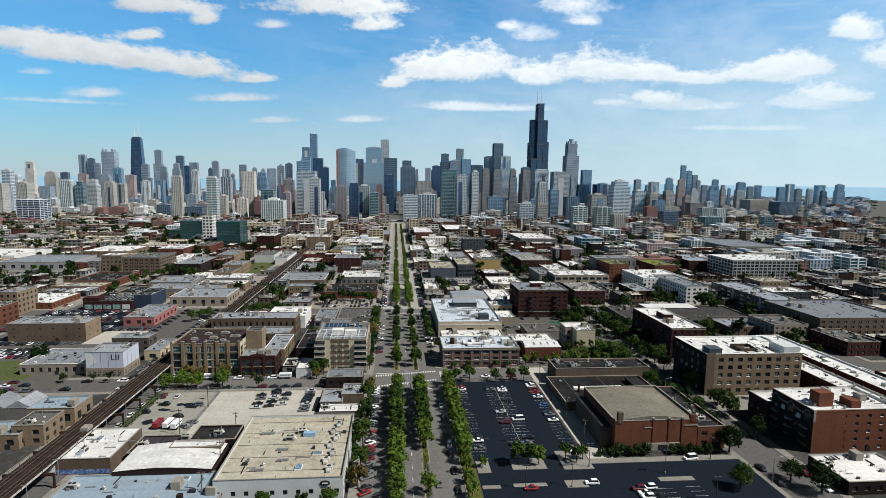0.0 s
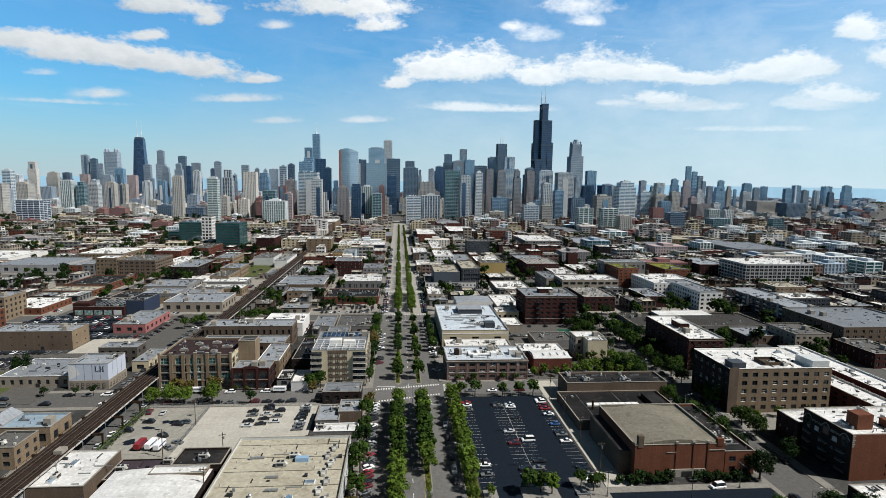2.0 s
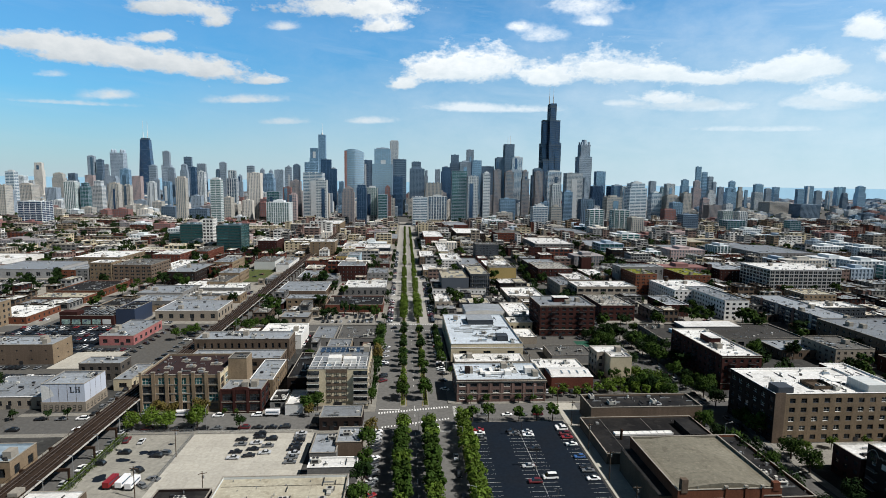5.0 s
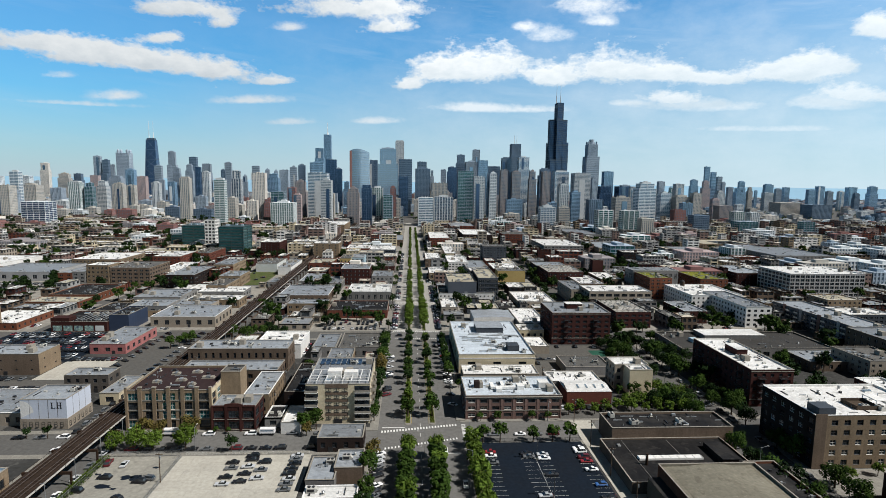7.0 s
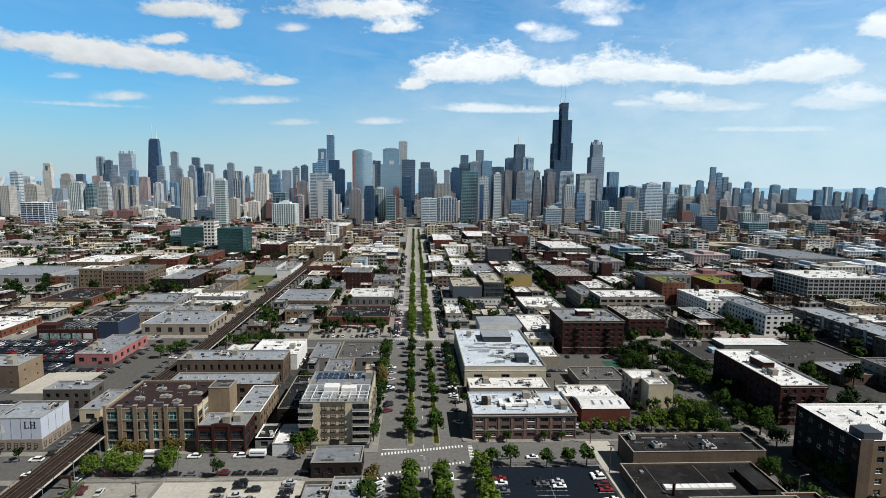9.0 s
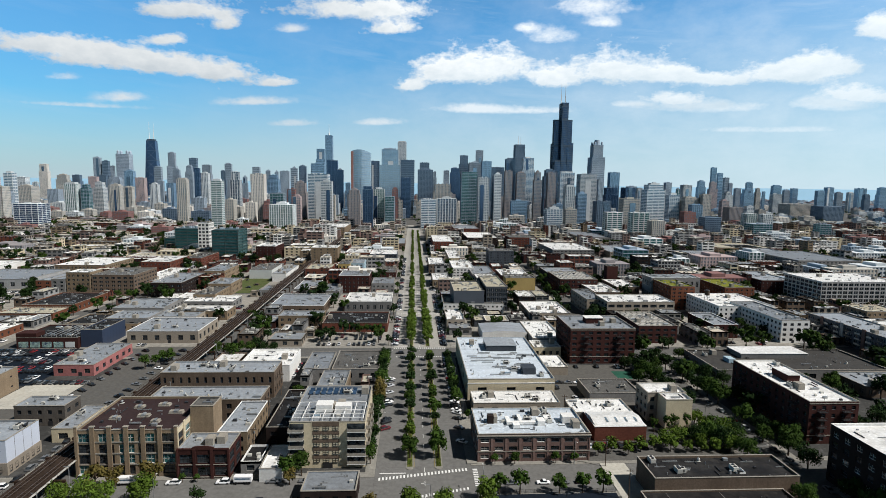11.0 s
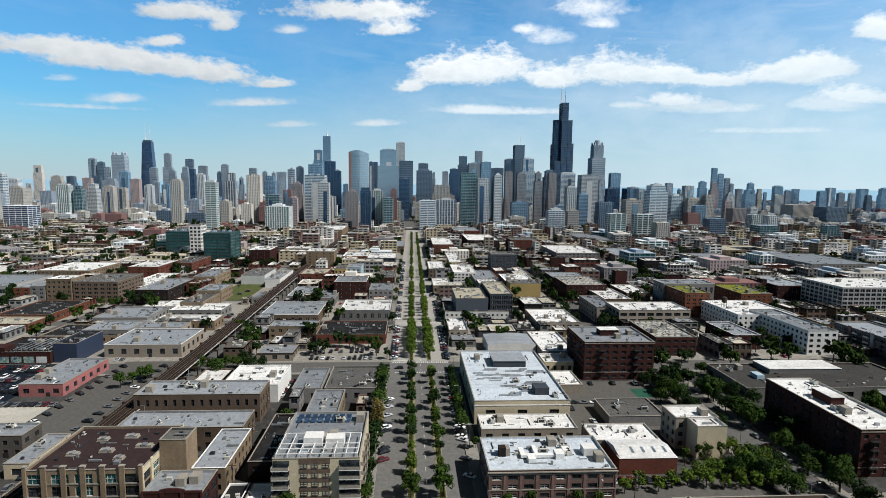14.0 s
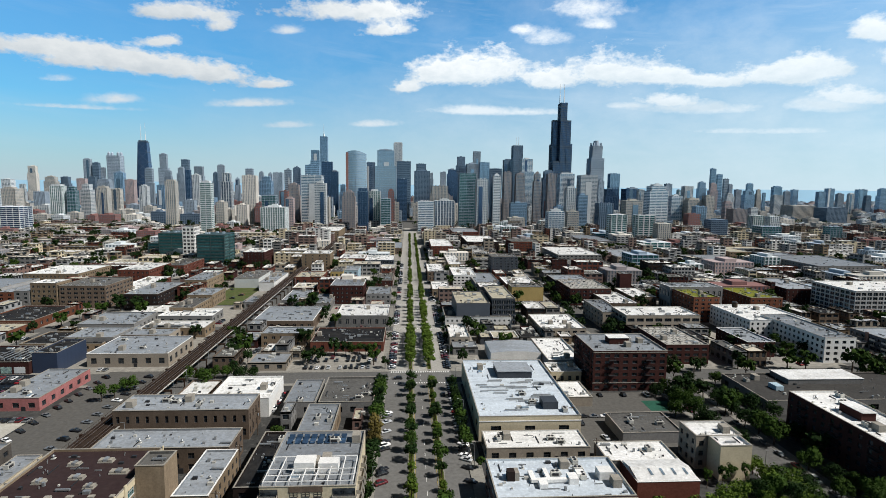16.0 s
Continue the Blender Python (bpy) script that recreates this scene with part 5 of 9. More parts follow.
def tapered_tower(x, y, w0, d0, w1, d1, h):
    t = thing("tower", x, y, 0, "black tapering tower with crossed braces and two masts", "skyscraper")
    s = Shape()
    lo = [(-w0 / 2, -d0 / 2, 0), (w0 / 2, -d0 / 2, 0), (w0 / 2, d0 / 2, 0), (-w0 / 2, d0 / 2, 0)]
    hi = [(-w1 / 2, -d1 / 2, h), (w1 / 2, -d1 / 2, h), (w1 / 2, d1 / 2, h), (-w1 / 2, d1 / 2, h)]
    for k in range(4):
        s.quad(lo[k], lo[(k + 1) % 4], hi[(k + 1) % 4], hi[k])
    s.quad(*hi)
    part("wall", s, "glass_navy", t)
    f = Shape()
    for k in range(6):
        z0, z1 = h * k / 6, h * (k + 1) / 6
        for a_, b_ in ((z0, z1), (z1, z0)):
            wa, wb = w0 + (w1 - w0) * a_ / h, w0 + (w1 - w0) * b_ / h
            da, db = d0 + (d1 - d0) * a_ / h, d0 + (d1 - d0) * b_ / h
            f.tube((-wa / 2, -da / 2 - 0.3, a_), (wb / 2, -db / 2 - 0.3, b_), 1.1, 1.1, 4)
        wz, dz = w0 + (w1 - w0) * z1 / h, d0 + (d1 - d0) * z1 / h
        f.box(-wz / 2 - 0.4, wz / 2 + 0.4, -dz / 2 - 0.4, dz / 2 + 0.4, z1 - 3, z1, 0, True)
    part("brace", f, "tower_black", t, kind="stuff")
    part("crown", Shape().box(-w1 * 0.42, w1 * 0.42, -d1 * 0.42, d1 * 0.42, h, h + 9), "tower_black", t)
    for x_ in (-w1 * 0.25, w1 * 0.25):
        part("mast", Shape().tube((x_, 0, h + 9), (x_, 0, h + 45), 2.2, 1.5, 6).tube((x_, 0, h + 45), (x_, 0, h + 108), 0.9, 0.5, 6), "coping_white", t)


def crowned_tower(x, y, w, h, style, label):
    """A shaft on broad shoulders with a lantern and four turrets."""
    core, frame_, band, pier, share = TOWERS[style]
    t = thing("tower", x, y, 0, label, "skyscraper")
    for k, (q, z0, z1) in enumerate(((0.62, 0, h * 0.76), (0.46, h * 0.76, h * 0.93))):
        part("glazing", Shape().box(-w * q, w * q, -w * q, w * q, z0, z1 - 0.5), core, t)
        s = Shape()
        grid_shell(s, -w * q, w * q, -w * q, w * q, z0, z1, band, pier, share, 0)
        part("facade_grid", s, frame_, t, kind="stuff")
    part("lantern", Shape().tube((0, 0, h * 0.93), (0, 0, h), w * 0.26, w * 0.24, 12), frame_, t)
    for i in (-1, 1):
        for j in (-1, 1):
            part("turret", Shape().tube((i * w * 0.36, j * w * 0.36, h * 0.93), (i * w * 0.36, j * w * 0.36, h * 0.97), w * 0.1, w * 0.09, 8), frame_, t)


def setback_glass_tower(x, y, h):
    t = thing("tower", x, y, 0, "silver-blue glass tower with rounded setbacks and a thin spire", "skyscraper")
    for q, z0, z1, dx in ((1.0, 0, h * 0.47, 0), (0.86, h * 0.47, h * 0.65, 4), (0.68, h * 0.65, h, 7)):
        part("glazing", Shape().box(dx - 27 * q, dx + 27 * q, -16, 16, z0, z1 - 0.5), "glass_blue", t)
        s = Shape()
        grid_shell(s, dx - 27 * q, dx + 27 * q, -16, 16, z0, z1, 0.25, 5, 0.12, 0)
        part("facade_grid", s, "tower_blue", t, kind="stuff")
    part("spire", Shape().tube((7, 0, h), (7, 0, h + 12), 5, 4, 8).tube((7, 0, h + 12), (7, 0, h + 66), 1.5, 0.4, 6), "coping_white", t)


def white_slab_tower(x, y, w, h):
    t = thing("tower", x, y, 0, "pale stone tower with close vertical ribs", "skyscraper")
    part("glazing", Shape().box(-w / 2, w / 2, -w / 2, w / 2, 0, h - 1), "glass_grey", t)
    s = Shape()
    grid_shell(s, -w / 2, w / 2, -w / 2, w / 2, 0, h, 0.12, 4.6, 0.6, 0)
    part("facade_grid", s, "tower_white", t, kind="stuff")
    part("crown", Shape().box(-w * 0.42, w * 0.42, -w * 0.42, w * 0.42, h, h + 6), "tower_white", t)


def bowed_glass_tower(x, y, w, h):
    """Blue glass with an arched top and a red edge fin."""
    t = thing("tower", x, y, 0, "curved blue glass tower with an arched crown and a rust-red fin", "skyscraper")
    n = 14
    s, f = Shape(), Shape()
    pts = [(-w / 2 + w * k / n, -6 * math.sin(math.pi * k / n), h - 12 + 11 * math.sin(math.pi * (0.15 + 0.85 * k / n))) for k in range(n + 1)]
    for (xa, ya, za), (xb, yb, zb) in zip(pts, pts[1:]):
        s.quad((xa, ya - 14, 0), (xb, yb - 14, 0), (xb, yb - 14, zb), (xa, ya - 14, za))
        s.quad((xa, ya - 14, za), (xb, yb - 14, zb), (xb, 18, zb), (xa, 18, za))
        for k in range(int(h / 8)):
            f.quad((xa, ya - 14.3, k * 8), (xb, yb - 14.3, k * 8), (xb, yb - 14.3, k * 8 + 1.4), (xa, ya - 14.3, k * 8 + 1.4))
    s.quad((-w / 2, 18, 0), (-w / 2, -14, 0), (-w / 2, -14, pts[0][2]), (-w / 2, 18, pts[0][2]))
    s.quad((w / 2, -14, 0), (w / 2, 18, 0), (w / 2, 18, pts[-1][2]), (w / 2, -14, pts[-1][2]))
    s.quad((w / 2, 18, 0), (-w / 2, 18, 0), (-w / 2, 18, h - 12), (w / 2, 18, h - 12))
    part("glazing", s, "glass_pale", t)
    part("storey_band", f, "tower_blue", t, kind="stuff")
    part("fin", Shape().box(-w / 2 - 1.0, -w / 2 + 6.5, -18.5, 10, 0, h - 8), "fin_red", t, "rust-red fin")


def masted_tower(x, y, w, h):
    core, frame_, band, pier, share = TOWERS["dark"]
    t = thing("tower", x, y, 0, "dark stone stepped tower with two thin masts", "skyscraper")
    for q, z0, z1 in ((0.62, 0, h * 0.8), (0.5, h * 0.8, h)):
        part("glazing", Shape().box(-w * q, w * q, -w * q, w * q, z0, z1 - 0.5), core, t)
        s = Shape()
        grid_shell(s, -w * q, w * q, -w * q, w * q, z0, z1, band, pier, share, 0)
        part("facade_grid", s, frame_, t, kind="stuff")
    for dx in (-5, 6):
        part("mast", Shape().tube((dx, 0, h), (dx, 0, h + 38), 1.2, 0.5, 6), "coping_white", t)


def lantern_block(x, y, w, h):
    core, frame_, band, pier, share = TOWERS["grey"]
    t = thing("tower", x, y, 0, "grey stone tower with four corner lanterns", "skyscraper")
    part("glazing", Shape().box(-w / 2, w / 2, -w * 0.35, w * 0.35, 0, h - 1), core, t)
    s = Shape()
    grid_shell(s, -w / 2, w / 2, -w * 0.35, w * 0.35, 0, h, band, pier, share, 0)
    part("facade_grid", s, frame_, t, kind="stuff")
    for i in (-1, 1):
        for j in (-1, 1):
            p = (i * w * 0.36, j * w * 0.24)
            part("lantern", Shape().tube((*p, h), (*p, h + 14), w * 0.12, w * 0.12, 6).tube((*p, h + 14), (*p, h + 22), w * 0.12, 0.5, 6), frame_, t)


SPX, SPY = 612, 2342
stepped_black_tower()
tapered_tower(-1527, 3410, 84, 52, 50, 32, 338)
crowned_tower(774, 2385, 44, 302, "grey", "grey stone tower with a round lantern crown")
setback_glass_tower(-461, 3110, 362)
white_slab_tower(-69, 3520, 52, 364)
bowed_glass_tower(-179, 2020, 66, 223)
masted_tower(471, 2525, 42, 287)
lantern_block(-1618, 3275, 68, 252)


# ---- ground, streets, blocks ----
slab("ground", -4900, 4900, -600, 4950, -1.0, 0.0, "asphalt", "grey asphalt ground and streets of the city")
lake = structure("backdrop", Shape().box(-4900, 4900, 4560, 4580, -1, 117), "lake", "glowing upright backdrop of the far blue lake along the horizon")

ACROSS = [(-1500, -1300), (-1285, -1120), (-1105, -905), (-890, -705), (-690, -532), (-517, -392), (-377, -253), (-238, -130), (-111.5, -11.2),
          (24, 131), (148, 263), (279, 430), (446, 600), (616, 790), (806, 1000), (1015, 1200), (1215, 1420)]
ALONG = [(283, 419.5), (436.5, 522), (536, 606), (620, 690), (704, 800), (815, 880), (895, 1015), (1030, 1085), (1100, 1220), (1235, 1290), (1305, 1420), (1440, 1500)]


FAR_PAVE, FAR_YARD = Shape(), Shape()


def block(x0, x1, y0, y1):
    if y0 > 430 or abs(x0 + x1) > 900:
        FAR_PAVE.box(x0, x1, y0, y1, -0.5, 0.15)
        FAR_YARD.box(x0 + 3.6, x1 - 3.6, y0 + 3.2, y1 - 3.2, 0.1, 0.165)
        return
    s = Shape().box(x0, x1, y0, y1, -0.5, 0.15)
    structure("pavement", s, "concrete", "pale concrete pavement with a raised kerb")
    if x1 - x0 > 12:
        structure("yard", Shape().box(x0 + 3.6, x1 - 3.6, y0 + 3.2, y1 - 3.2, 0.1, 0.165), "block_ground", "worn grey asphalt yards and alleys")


BLOCKS = []
for bx0, bx1 in ACROSS:
    right = bx0 > 0
    rows = [(60, 271.5 if right else 266)] + [((290, 419.5) if right and k == 0 else r) for k, r in enumerate(ALONG)]
    for by0, by1 in rows:
        if min(abs(bx0), abs(bx1)) < by1 * 0.92 + 90:
            block(bx0, bx1, by0, by1)
            BLOCKS.append((bx0, bx1, by0, by1))
structure("pavement_far", FAR_PAVE, "concrete", "pale concrete pavements of the distant blocks")
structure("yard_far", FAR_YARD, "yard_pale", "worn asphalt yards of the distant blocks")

# car parks
slab("car_park_east", 29.5, 71.5, 100, 270.5, 0.1, 0.2, "asphalt_new", "fresh dark asphalt car park with white stall lines")
slab("car_park_south", 71.5, 129, 100, 186, 0.1, 0.2, "asphalt_new", "fresh dark asphalt car park beside the brick hall")
slab("car_park_pale", -83, -35, 217, 263, 0.1, 0.2, "lot_concrete", "pale concrete car park")
slab("car_park_grey", -111, -83, 212, 263, 0.1, 0.2, "lot_old", "patched grey asphalt car park")
slab("walkway", 72.5, 82, 189, 290, 0.1, 0.22, "lot_concrete", "pale concrete service lane with poles")
slab("car_park_alley", -163, -131, 345, 440, 0.1, 0.2, "asphalt_old", "grey asphalt car park beside the railway")
slab("car_park_full", -262, -189, 374, 436, 0.1, 0.2, "asphalt_new", "dark asphalt car park full of cars")
slab("car_park_rear", 70, 128, 338.5, 402, 0.1, 0.185, "asphalt_old", "worn grey car park between the buildings")
slab("court_green", 114, 127, 379, 391, 0.1, 0.21, "court_paint", "small green painted sports court")
slab("pavement_south", 150, 205, 229, 246, 0.1, 0.2, "concrete", "pale concrete forecourt before the brick flats")
slab("forecourt_pale", -192, -164, 345, 380, 0.1, 0.19, "lot_concrete", "pale concrete forecourt before a pink building")
slab("lawn_far", -178, -147, 610, 695, 0.1, 0.25, "lawn", "open green lawn")
slab("car_park_red", -235, -165, 270, 345, 0.1, 0.2, "asphalt_old", "worn car park with a grassy edge")
slab("lawn_dry", -222, -186, 283, 314, 0.1, 0.23, "lawn", "dry grass lot beside a hall")
slab("lawn_verge", -112.2, -109.4, 212, 262, 0.1, 0.3, "lawn", "weedy grass strip along a fence")
slab("car_park_brick", 69, 128, 292, 307, 0.1, 0.2, "asphalt_old", "grey asphalt car park behind the trees")
slab("car_park_court", 69, 86, 345, 386, 0.1, 0.2, "asphalt_old", "small grey car park")
slab("lawn_corner", 24.5, 29, 60, 270, 0.1, 0.24, "hedge_soil", "planted verge along the car park")
RESERVED = [(-402, -336, 558, 622), (29, 72, 60, 271), (71, 130, 60, 187), (-84, -34, 216, 264), (-112, -83, 211, 264), (72, 83, 188, 291), (-164, -130, 344, 441), (-179, -146, 609, 696),
            (-236, -164, 269, 346), (69, 129, 289, 308), (69, 87, 345, 387), (20, 31, 60, 272), (97, 132, 300, 314), (112, 131, 318, 400), (177, 262, 296, 418), (-62, -14, 436, 470),
            (-245, -130, 195, 352), (-190, -130, 350, 445), (-330, -183, 372, 440), (20, 72, 330, 362), (146, 178, 285, 440), (60, 132, 338, 408), (-190, -160, 380, 440), (72, 132, 186, 290), (146, 200, 150, 300)]

# islands with pale kerbs in the car park
for ix0, ix1, iy0, iy1 in ((42.5, 55, 183.5, 191), (29.8, 34.5, 182, 190), (61, 72, 182.5, 196), (40.5, 52, 172.5, 174.5), (58.5, 66, 171, 175.5), (92, 104.5, 173, 175.5),
                           (72, 129, 186, 189.5), (84, 104, 152, 154), (29.8, 36, 172, 174)):
    i = thing("kerb_island", (ix0 + ix1) / 2, (iy0 + iy1) / 2, 0.2, "pale concrete kerbed island in the car park", "kerb island")
    ia, ib = (ix1 - ix0) / 2, (iy1 - iy0) / 2
    part("kerb", Shape().box(-ia, ia, -ib, ib, -0.1, 0.16), "concrete", i)
    if ib > 2:
        part("bed", Shape().box(-ia + 0.8, ia - 0.8, -ib + 0.8, ib - 0.8, 0.1, 0.17), "concrete", i)


def stalls(x0, x1, y0, y1, pitch):
    s = Shape()
    for k in range(int((y1 - y0) / pitch) + 1):
        y = y0 + k * pitch
        s.box(x0, x1, y - 0.032, y + 0.032, 0.19, 0.206)
    return s


for sx0, sx1, sy0, sy1 in ((29.8, 35.2, 192, 265), (44.5, 50, 194, 262), (50, 55.5, 194, 262), (65.8, 71.2, 198, 266), (84, 89, 155, 171), (89, 94, 155, 171), (99, 104, 150, 171)):
    structure("stall_lines", stalls(sx0, sx1, sy0, sy1, 2.75), "paint_white", "thin white parking stall lines")


def blots(spots, seed):
    """Ragged flat patches of tar: centre and reach."""
    rng, s = random.Random(seed), Shape()
    for x, y, r in spots:
        i, n, lean = len(s.v), 15, rng.uniform(0.45, 0.9)
        for k in range(n):
            q = r * rng.uniform(0.6, 1.15)
            s.v.append((x + q * math.cos(6.283 * k / n), y + q * lean * math.sin(6.283 * k / n), 0.207))
        s.f.append(tuple(range(i, i + n)))
        s.m.append(0)
    return s


structure("stall_divider", Shape().box(49.96, 50.04, 194, 262, 0.19, 0.207), "paint_white", "thin white parking line")
structure("tar_patches", blots(((-101, 243, 3.2), (-96, 248.5, 2.2), (-92.5, 248, 2.6), (-97, 241.5, 1.4), (-103, 231, 3.0), (-89, 255, 1.6), (-107, 251, 1.5)), 4), "asphalt_new", "dark tar patches on the old car park")

slab("road_cross", -111.4, -11.2, 266.1, 282.9, -0.3, 0.004, "road_mid", "grey asphalt cross street")
slab("road_crossing", -11.1, 23.9, 265.6, 289.4, -0.3, 0.004, "road_mid", "grey asphalt street crossing")
slab("road_cross_south", 24.0, 131, 271.6, 289.9, -0.3, 0.004, "road_mid", "grey asphalt cross street")
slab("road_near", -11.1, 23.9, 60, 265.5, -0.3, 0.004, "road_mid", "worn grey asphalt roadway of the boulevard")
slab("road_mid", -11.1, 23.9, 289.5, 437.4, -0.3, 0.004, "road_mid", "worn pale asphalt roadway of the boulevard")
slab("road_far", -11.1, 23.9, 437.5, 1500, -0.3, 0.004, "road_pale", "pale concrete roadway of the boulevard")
# boulevard: medians, crossings, lane marks
MEDIANS = [(60, 262), (287.5, 418), (438, 520), (533, 604), (621, 690), (705, 800), (816, 880), (896, 1015), (1031, 1085), (1101, 1220), (1236, 1290)]
for my0, my1 in MEDIANS:
    for mx in (1.3, 12.0):
        if my0 == 60 and mx > 5:
            my0 = 190
        m = Shape()
        n = 8
        out = [(mx - 1.35, my0 + 1.4)] + [(mx + 1.35 * math.cos(math.pi + math.pi * k / n), my0 + 1.4 + 1.4 * math.sin(math.pi + math.pi * k / n)) for k in range(1, n)] + \
              [(mx + 1.35, my0 + 1.4), (mx + 1.35, my1), (mx - 1.35, my1)]
        i = len(m.v)
        m.v += [(x, y, -0.1) for x, y in out] + [(x, y, 0.18) for x, y in out]
        k_ = len(out)
        m.f += [tuple(i + k_ + k for k in range(k_))] + [(i + k, i + (k + 1) % k_, i + k_ + (k + 1) % k_, i + k_ + k) for k in range(k_)]
        m.m += [0] * (k_ + 1)
        structure("median", m, "concrete", "long kerbed median of the boulevard")
        structure("median_bed", Shape().box(mx - 1.0, mx + 1.0, my0 + 2, my1 - 0.6, 0.1, 0.2), "hedge_soil", "planted soil and grass on the median")


def crossing(xa, ya, xb, yb, step=1.25, size=0.62, long=1.9):
    """Short white bars in a row between two kerbs."""
    s = Shape()
    n = int(math.hypot(xb - xa, yb - ya) / step)
    for k in range(n):
        x, y = xa + (xb - xa) * (k + 0.5) / n, ya + (yb - ya) * (k + 0.5) / n
        s.box(x - size / 2, x + size / 2, y - long / 2, y + long / 2, 0.0, 0.016)
    structure("crosswalk", s, "paint_white", "white barred pedestrian crossing")


crossing(-10, 281.5, 22.5, 287.5)
crossing(-8, 267, 22, 275, 1.3, 0.6, 1.5)
crossing(-10, 436.2, 23, 436.2)
crossing(-8, 419, 22.5, 419, 1.3, 0.6, 1.2)
crossing(-10, 529, 23, 529, 1.3, 0.6, 1.4)
crossing(-10, 613, 23, 613, 1.3, 0.6, 1.4)
crossing(131, 288.5, 148, 288.5)
crossing(25, 276, 25.1, 288, 1.2, 1.8, 0.6)
dashes = Shape()
for k in range(120):
    dashes.box(6.6, 6.75, 70 + k * 9, 73 + k * 9, 0, 0.016)
structure("lane_marks", dashes, "paint_white", "white dashed lane marks")
edge = Shape()
for x in (2.85, 10.45):
    edge.box(x, x + 0.12, 60, 262, 0, 0.016).box(x, x + 0.12, 289, 418, 0, 0.016).box(x, x + 0.12, 440, 520, 0, 0.016)
structure("lane_edges", edge, "paint_yellow", "yellow edge lines along the medians")
structure("stop_lines", Shape().box(-9.5, 0, 285.2, 285.7, 0, 0.012).box(13.6, 22, 262.5, 263, 0, 0.012).box(-9.5, 0, 439, 439.5, 0, 0.016), "paint_white", "white stop lines")
slab("plaza_strip", 22.6, 26.5, 291, 330, 0.1, 0.35, "concrete", "pale raised concrete kerb extension")

# ---- elevated railway ----
ell = thing("elevated_railway", -119.4, 250, 0, "rusty steel elevated railway with two tracks on columns", "railway", kind="structure")
ell.rotation_euler = (0, 0, radians(0.55))
Y0, Y1 = -140.0, 1500.0
deck = Shape()
for x in (-4.3, -1.6, 1.6, 4.3):
    deck.box(x - 0.25, x + 0.25, Y0, Y1, 5.2, 6.5, 0, True)
part("girder", deck, "rust_steel", ell)
part("deck", Shape().box(-4.6, 4.6, Y0, Y1, 6.5, 6.58, 0, True), "tie_wood", ell, "dark timber deck")
ties = Shape()
for k in range(520):
    y = Y0 + 20 + k * 0.95
    for x in (-2.2, 2.2):
        ties.box(x - 1.35, x + 1.35, y, y + 0.3, 6.58, 6.74)
part("tie", ties, "tie_wood", ell, kind="stuff")
for x in (-3.0, -1.45, 1.45, 3.0):
    part("rail", Shape().box(x - 0.09, x + 0.09, Y0, Y1, 6.74, 6.94), "rail_steel", ell, "worn steel rail")
part("walkway", Shape().box(4.6, 5.5, Y0, Y1, 6.4, 6.5, 0, True), "tower_beige", ell, "pale plank walkway beside the track")
part("walkway", Shape().box(-0.45, 0.45, Y0, Y1, 6.58, 6.64), "tie_wood", ell)
rails = Shape()
for x in (-4.6, 5.5):
    rails.box(x - 0.04, x + 0.04, Y0, Y1, 7.5, 7.58, 0, True)
    for k in range(150):
        rails.box(x - 0.04, x + 0.04, Y0 + k * 5, Y0 + k * 5 + 0.08, 6.4, 7.5)
part("railing", rails, "rust_steel", ell, kind="stuff")
bent = Shape().box(-8.0, 8.0, -0.35, 0.35, 4.3, 5.2, 0, True)
bent = bent.mesh("cross_beam", "rust_steel")
col = Shape().box(-0.28, 0.28, -0.28, 0.28, 0, 4.3).box(-0.5, 0.5, -0.5, 0.5, 0, 0.5).mesh("column", "rust_steel")
mast = Shape().tube((0, 0, 0), (0, 0, 9.5), 0.14, 0.1, 6).box(-1.6, 0.1, -0.06, 0.06, 9.2, 9.35, 0, True).mesh("mast", "galvanised")
for k in range(60):
    y = Y0 + 10 + k * 15.5
    part("cross_beam", bent, None, ell, at=(0, y, 0))
    for x in (-7.7, 7.7):
        part("column", col, None, ell, at=(x, y, 0))
    if k < 45:
        part("mast", mast, None, ell, at=(8.6, y + 1, 0))
RESERVED.append((-131, -110, 60, 1500))


# ---- the streets near the boulevard, building by building ----
building(-157.6, -139.2, 287.8, 304.8, 13.0, "corrugated_white", "silver", 0, 0, "white panelled hall with dark lettering above a tan base", near=True, style="hall")
building(-192.0, -155.0, 291.0, 318.0, 6.0, "tan", "silver", 1, 4, "single-storey tan masonry building with a silver grey flat roof", near=True)
building(-164.5, -143.9, 327.4, 338.4, 9.0, "brick_grey", "silver", 2, 4, "two-storey grey-brown brick building with a silver grey flat roof", near=True)
building(-139.7, -131, 312, 335, 6.0, "stucco_cream", "silver", 1, 5, "one-storey cream stucco building with a silver grey flat roof", near=True)
# tan hall: the front's shade is coloured as brown brick, sunlit flanks stay tan
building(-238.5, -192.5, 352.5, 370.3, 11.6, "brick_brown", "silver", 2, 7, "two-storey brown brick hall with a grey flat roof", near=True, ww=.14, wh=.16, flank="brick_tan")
building(-290.0, -277.0, 421.5, 444.5, 17.5, "brick_tan", "silver", 4, 4, "four-storey tan brick building with a silver grey flat roof", near=True, ww=.4, wh=.5)
building(-300.0, -268.0, 380.0, 408.5, 13.5, "brick_orange", "grey", 3, 5, "three-storey orange-red brick building with a grey flat roof", near=True, ww=.4)
building(-297.0, -265.0, 441.0, 479.5, 5.2, "brick_orange", "white", 1, 5, "single-storey orange-red brick building with a white flat roof", near=True, ww=.3)
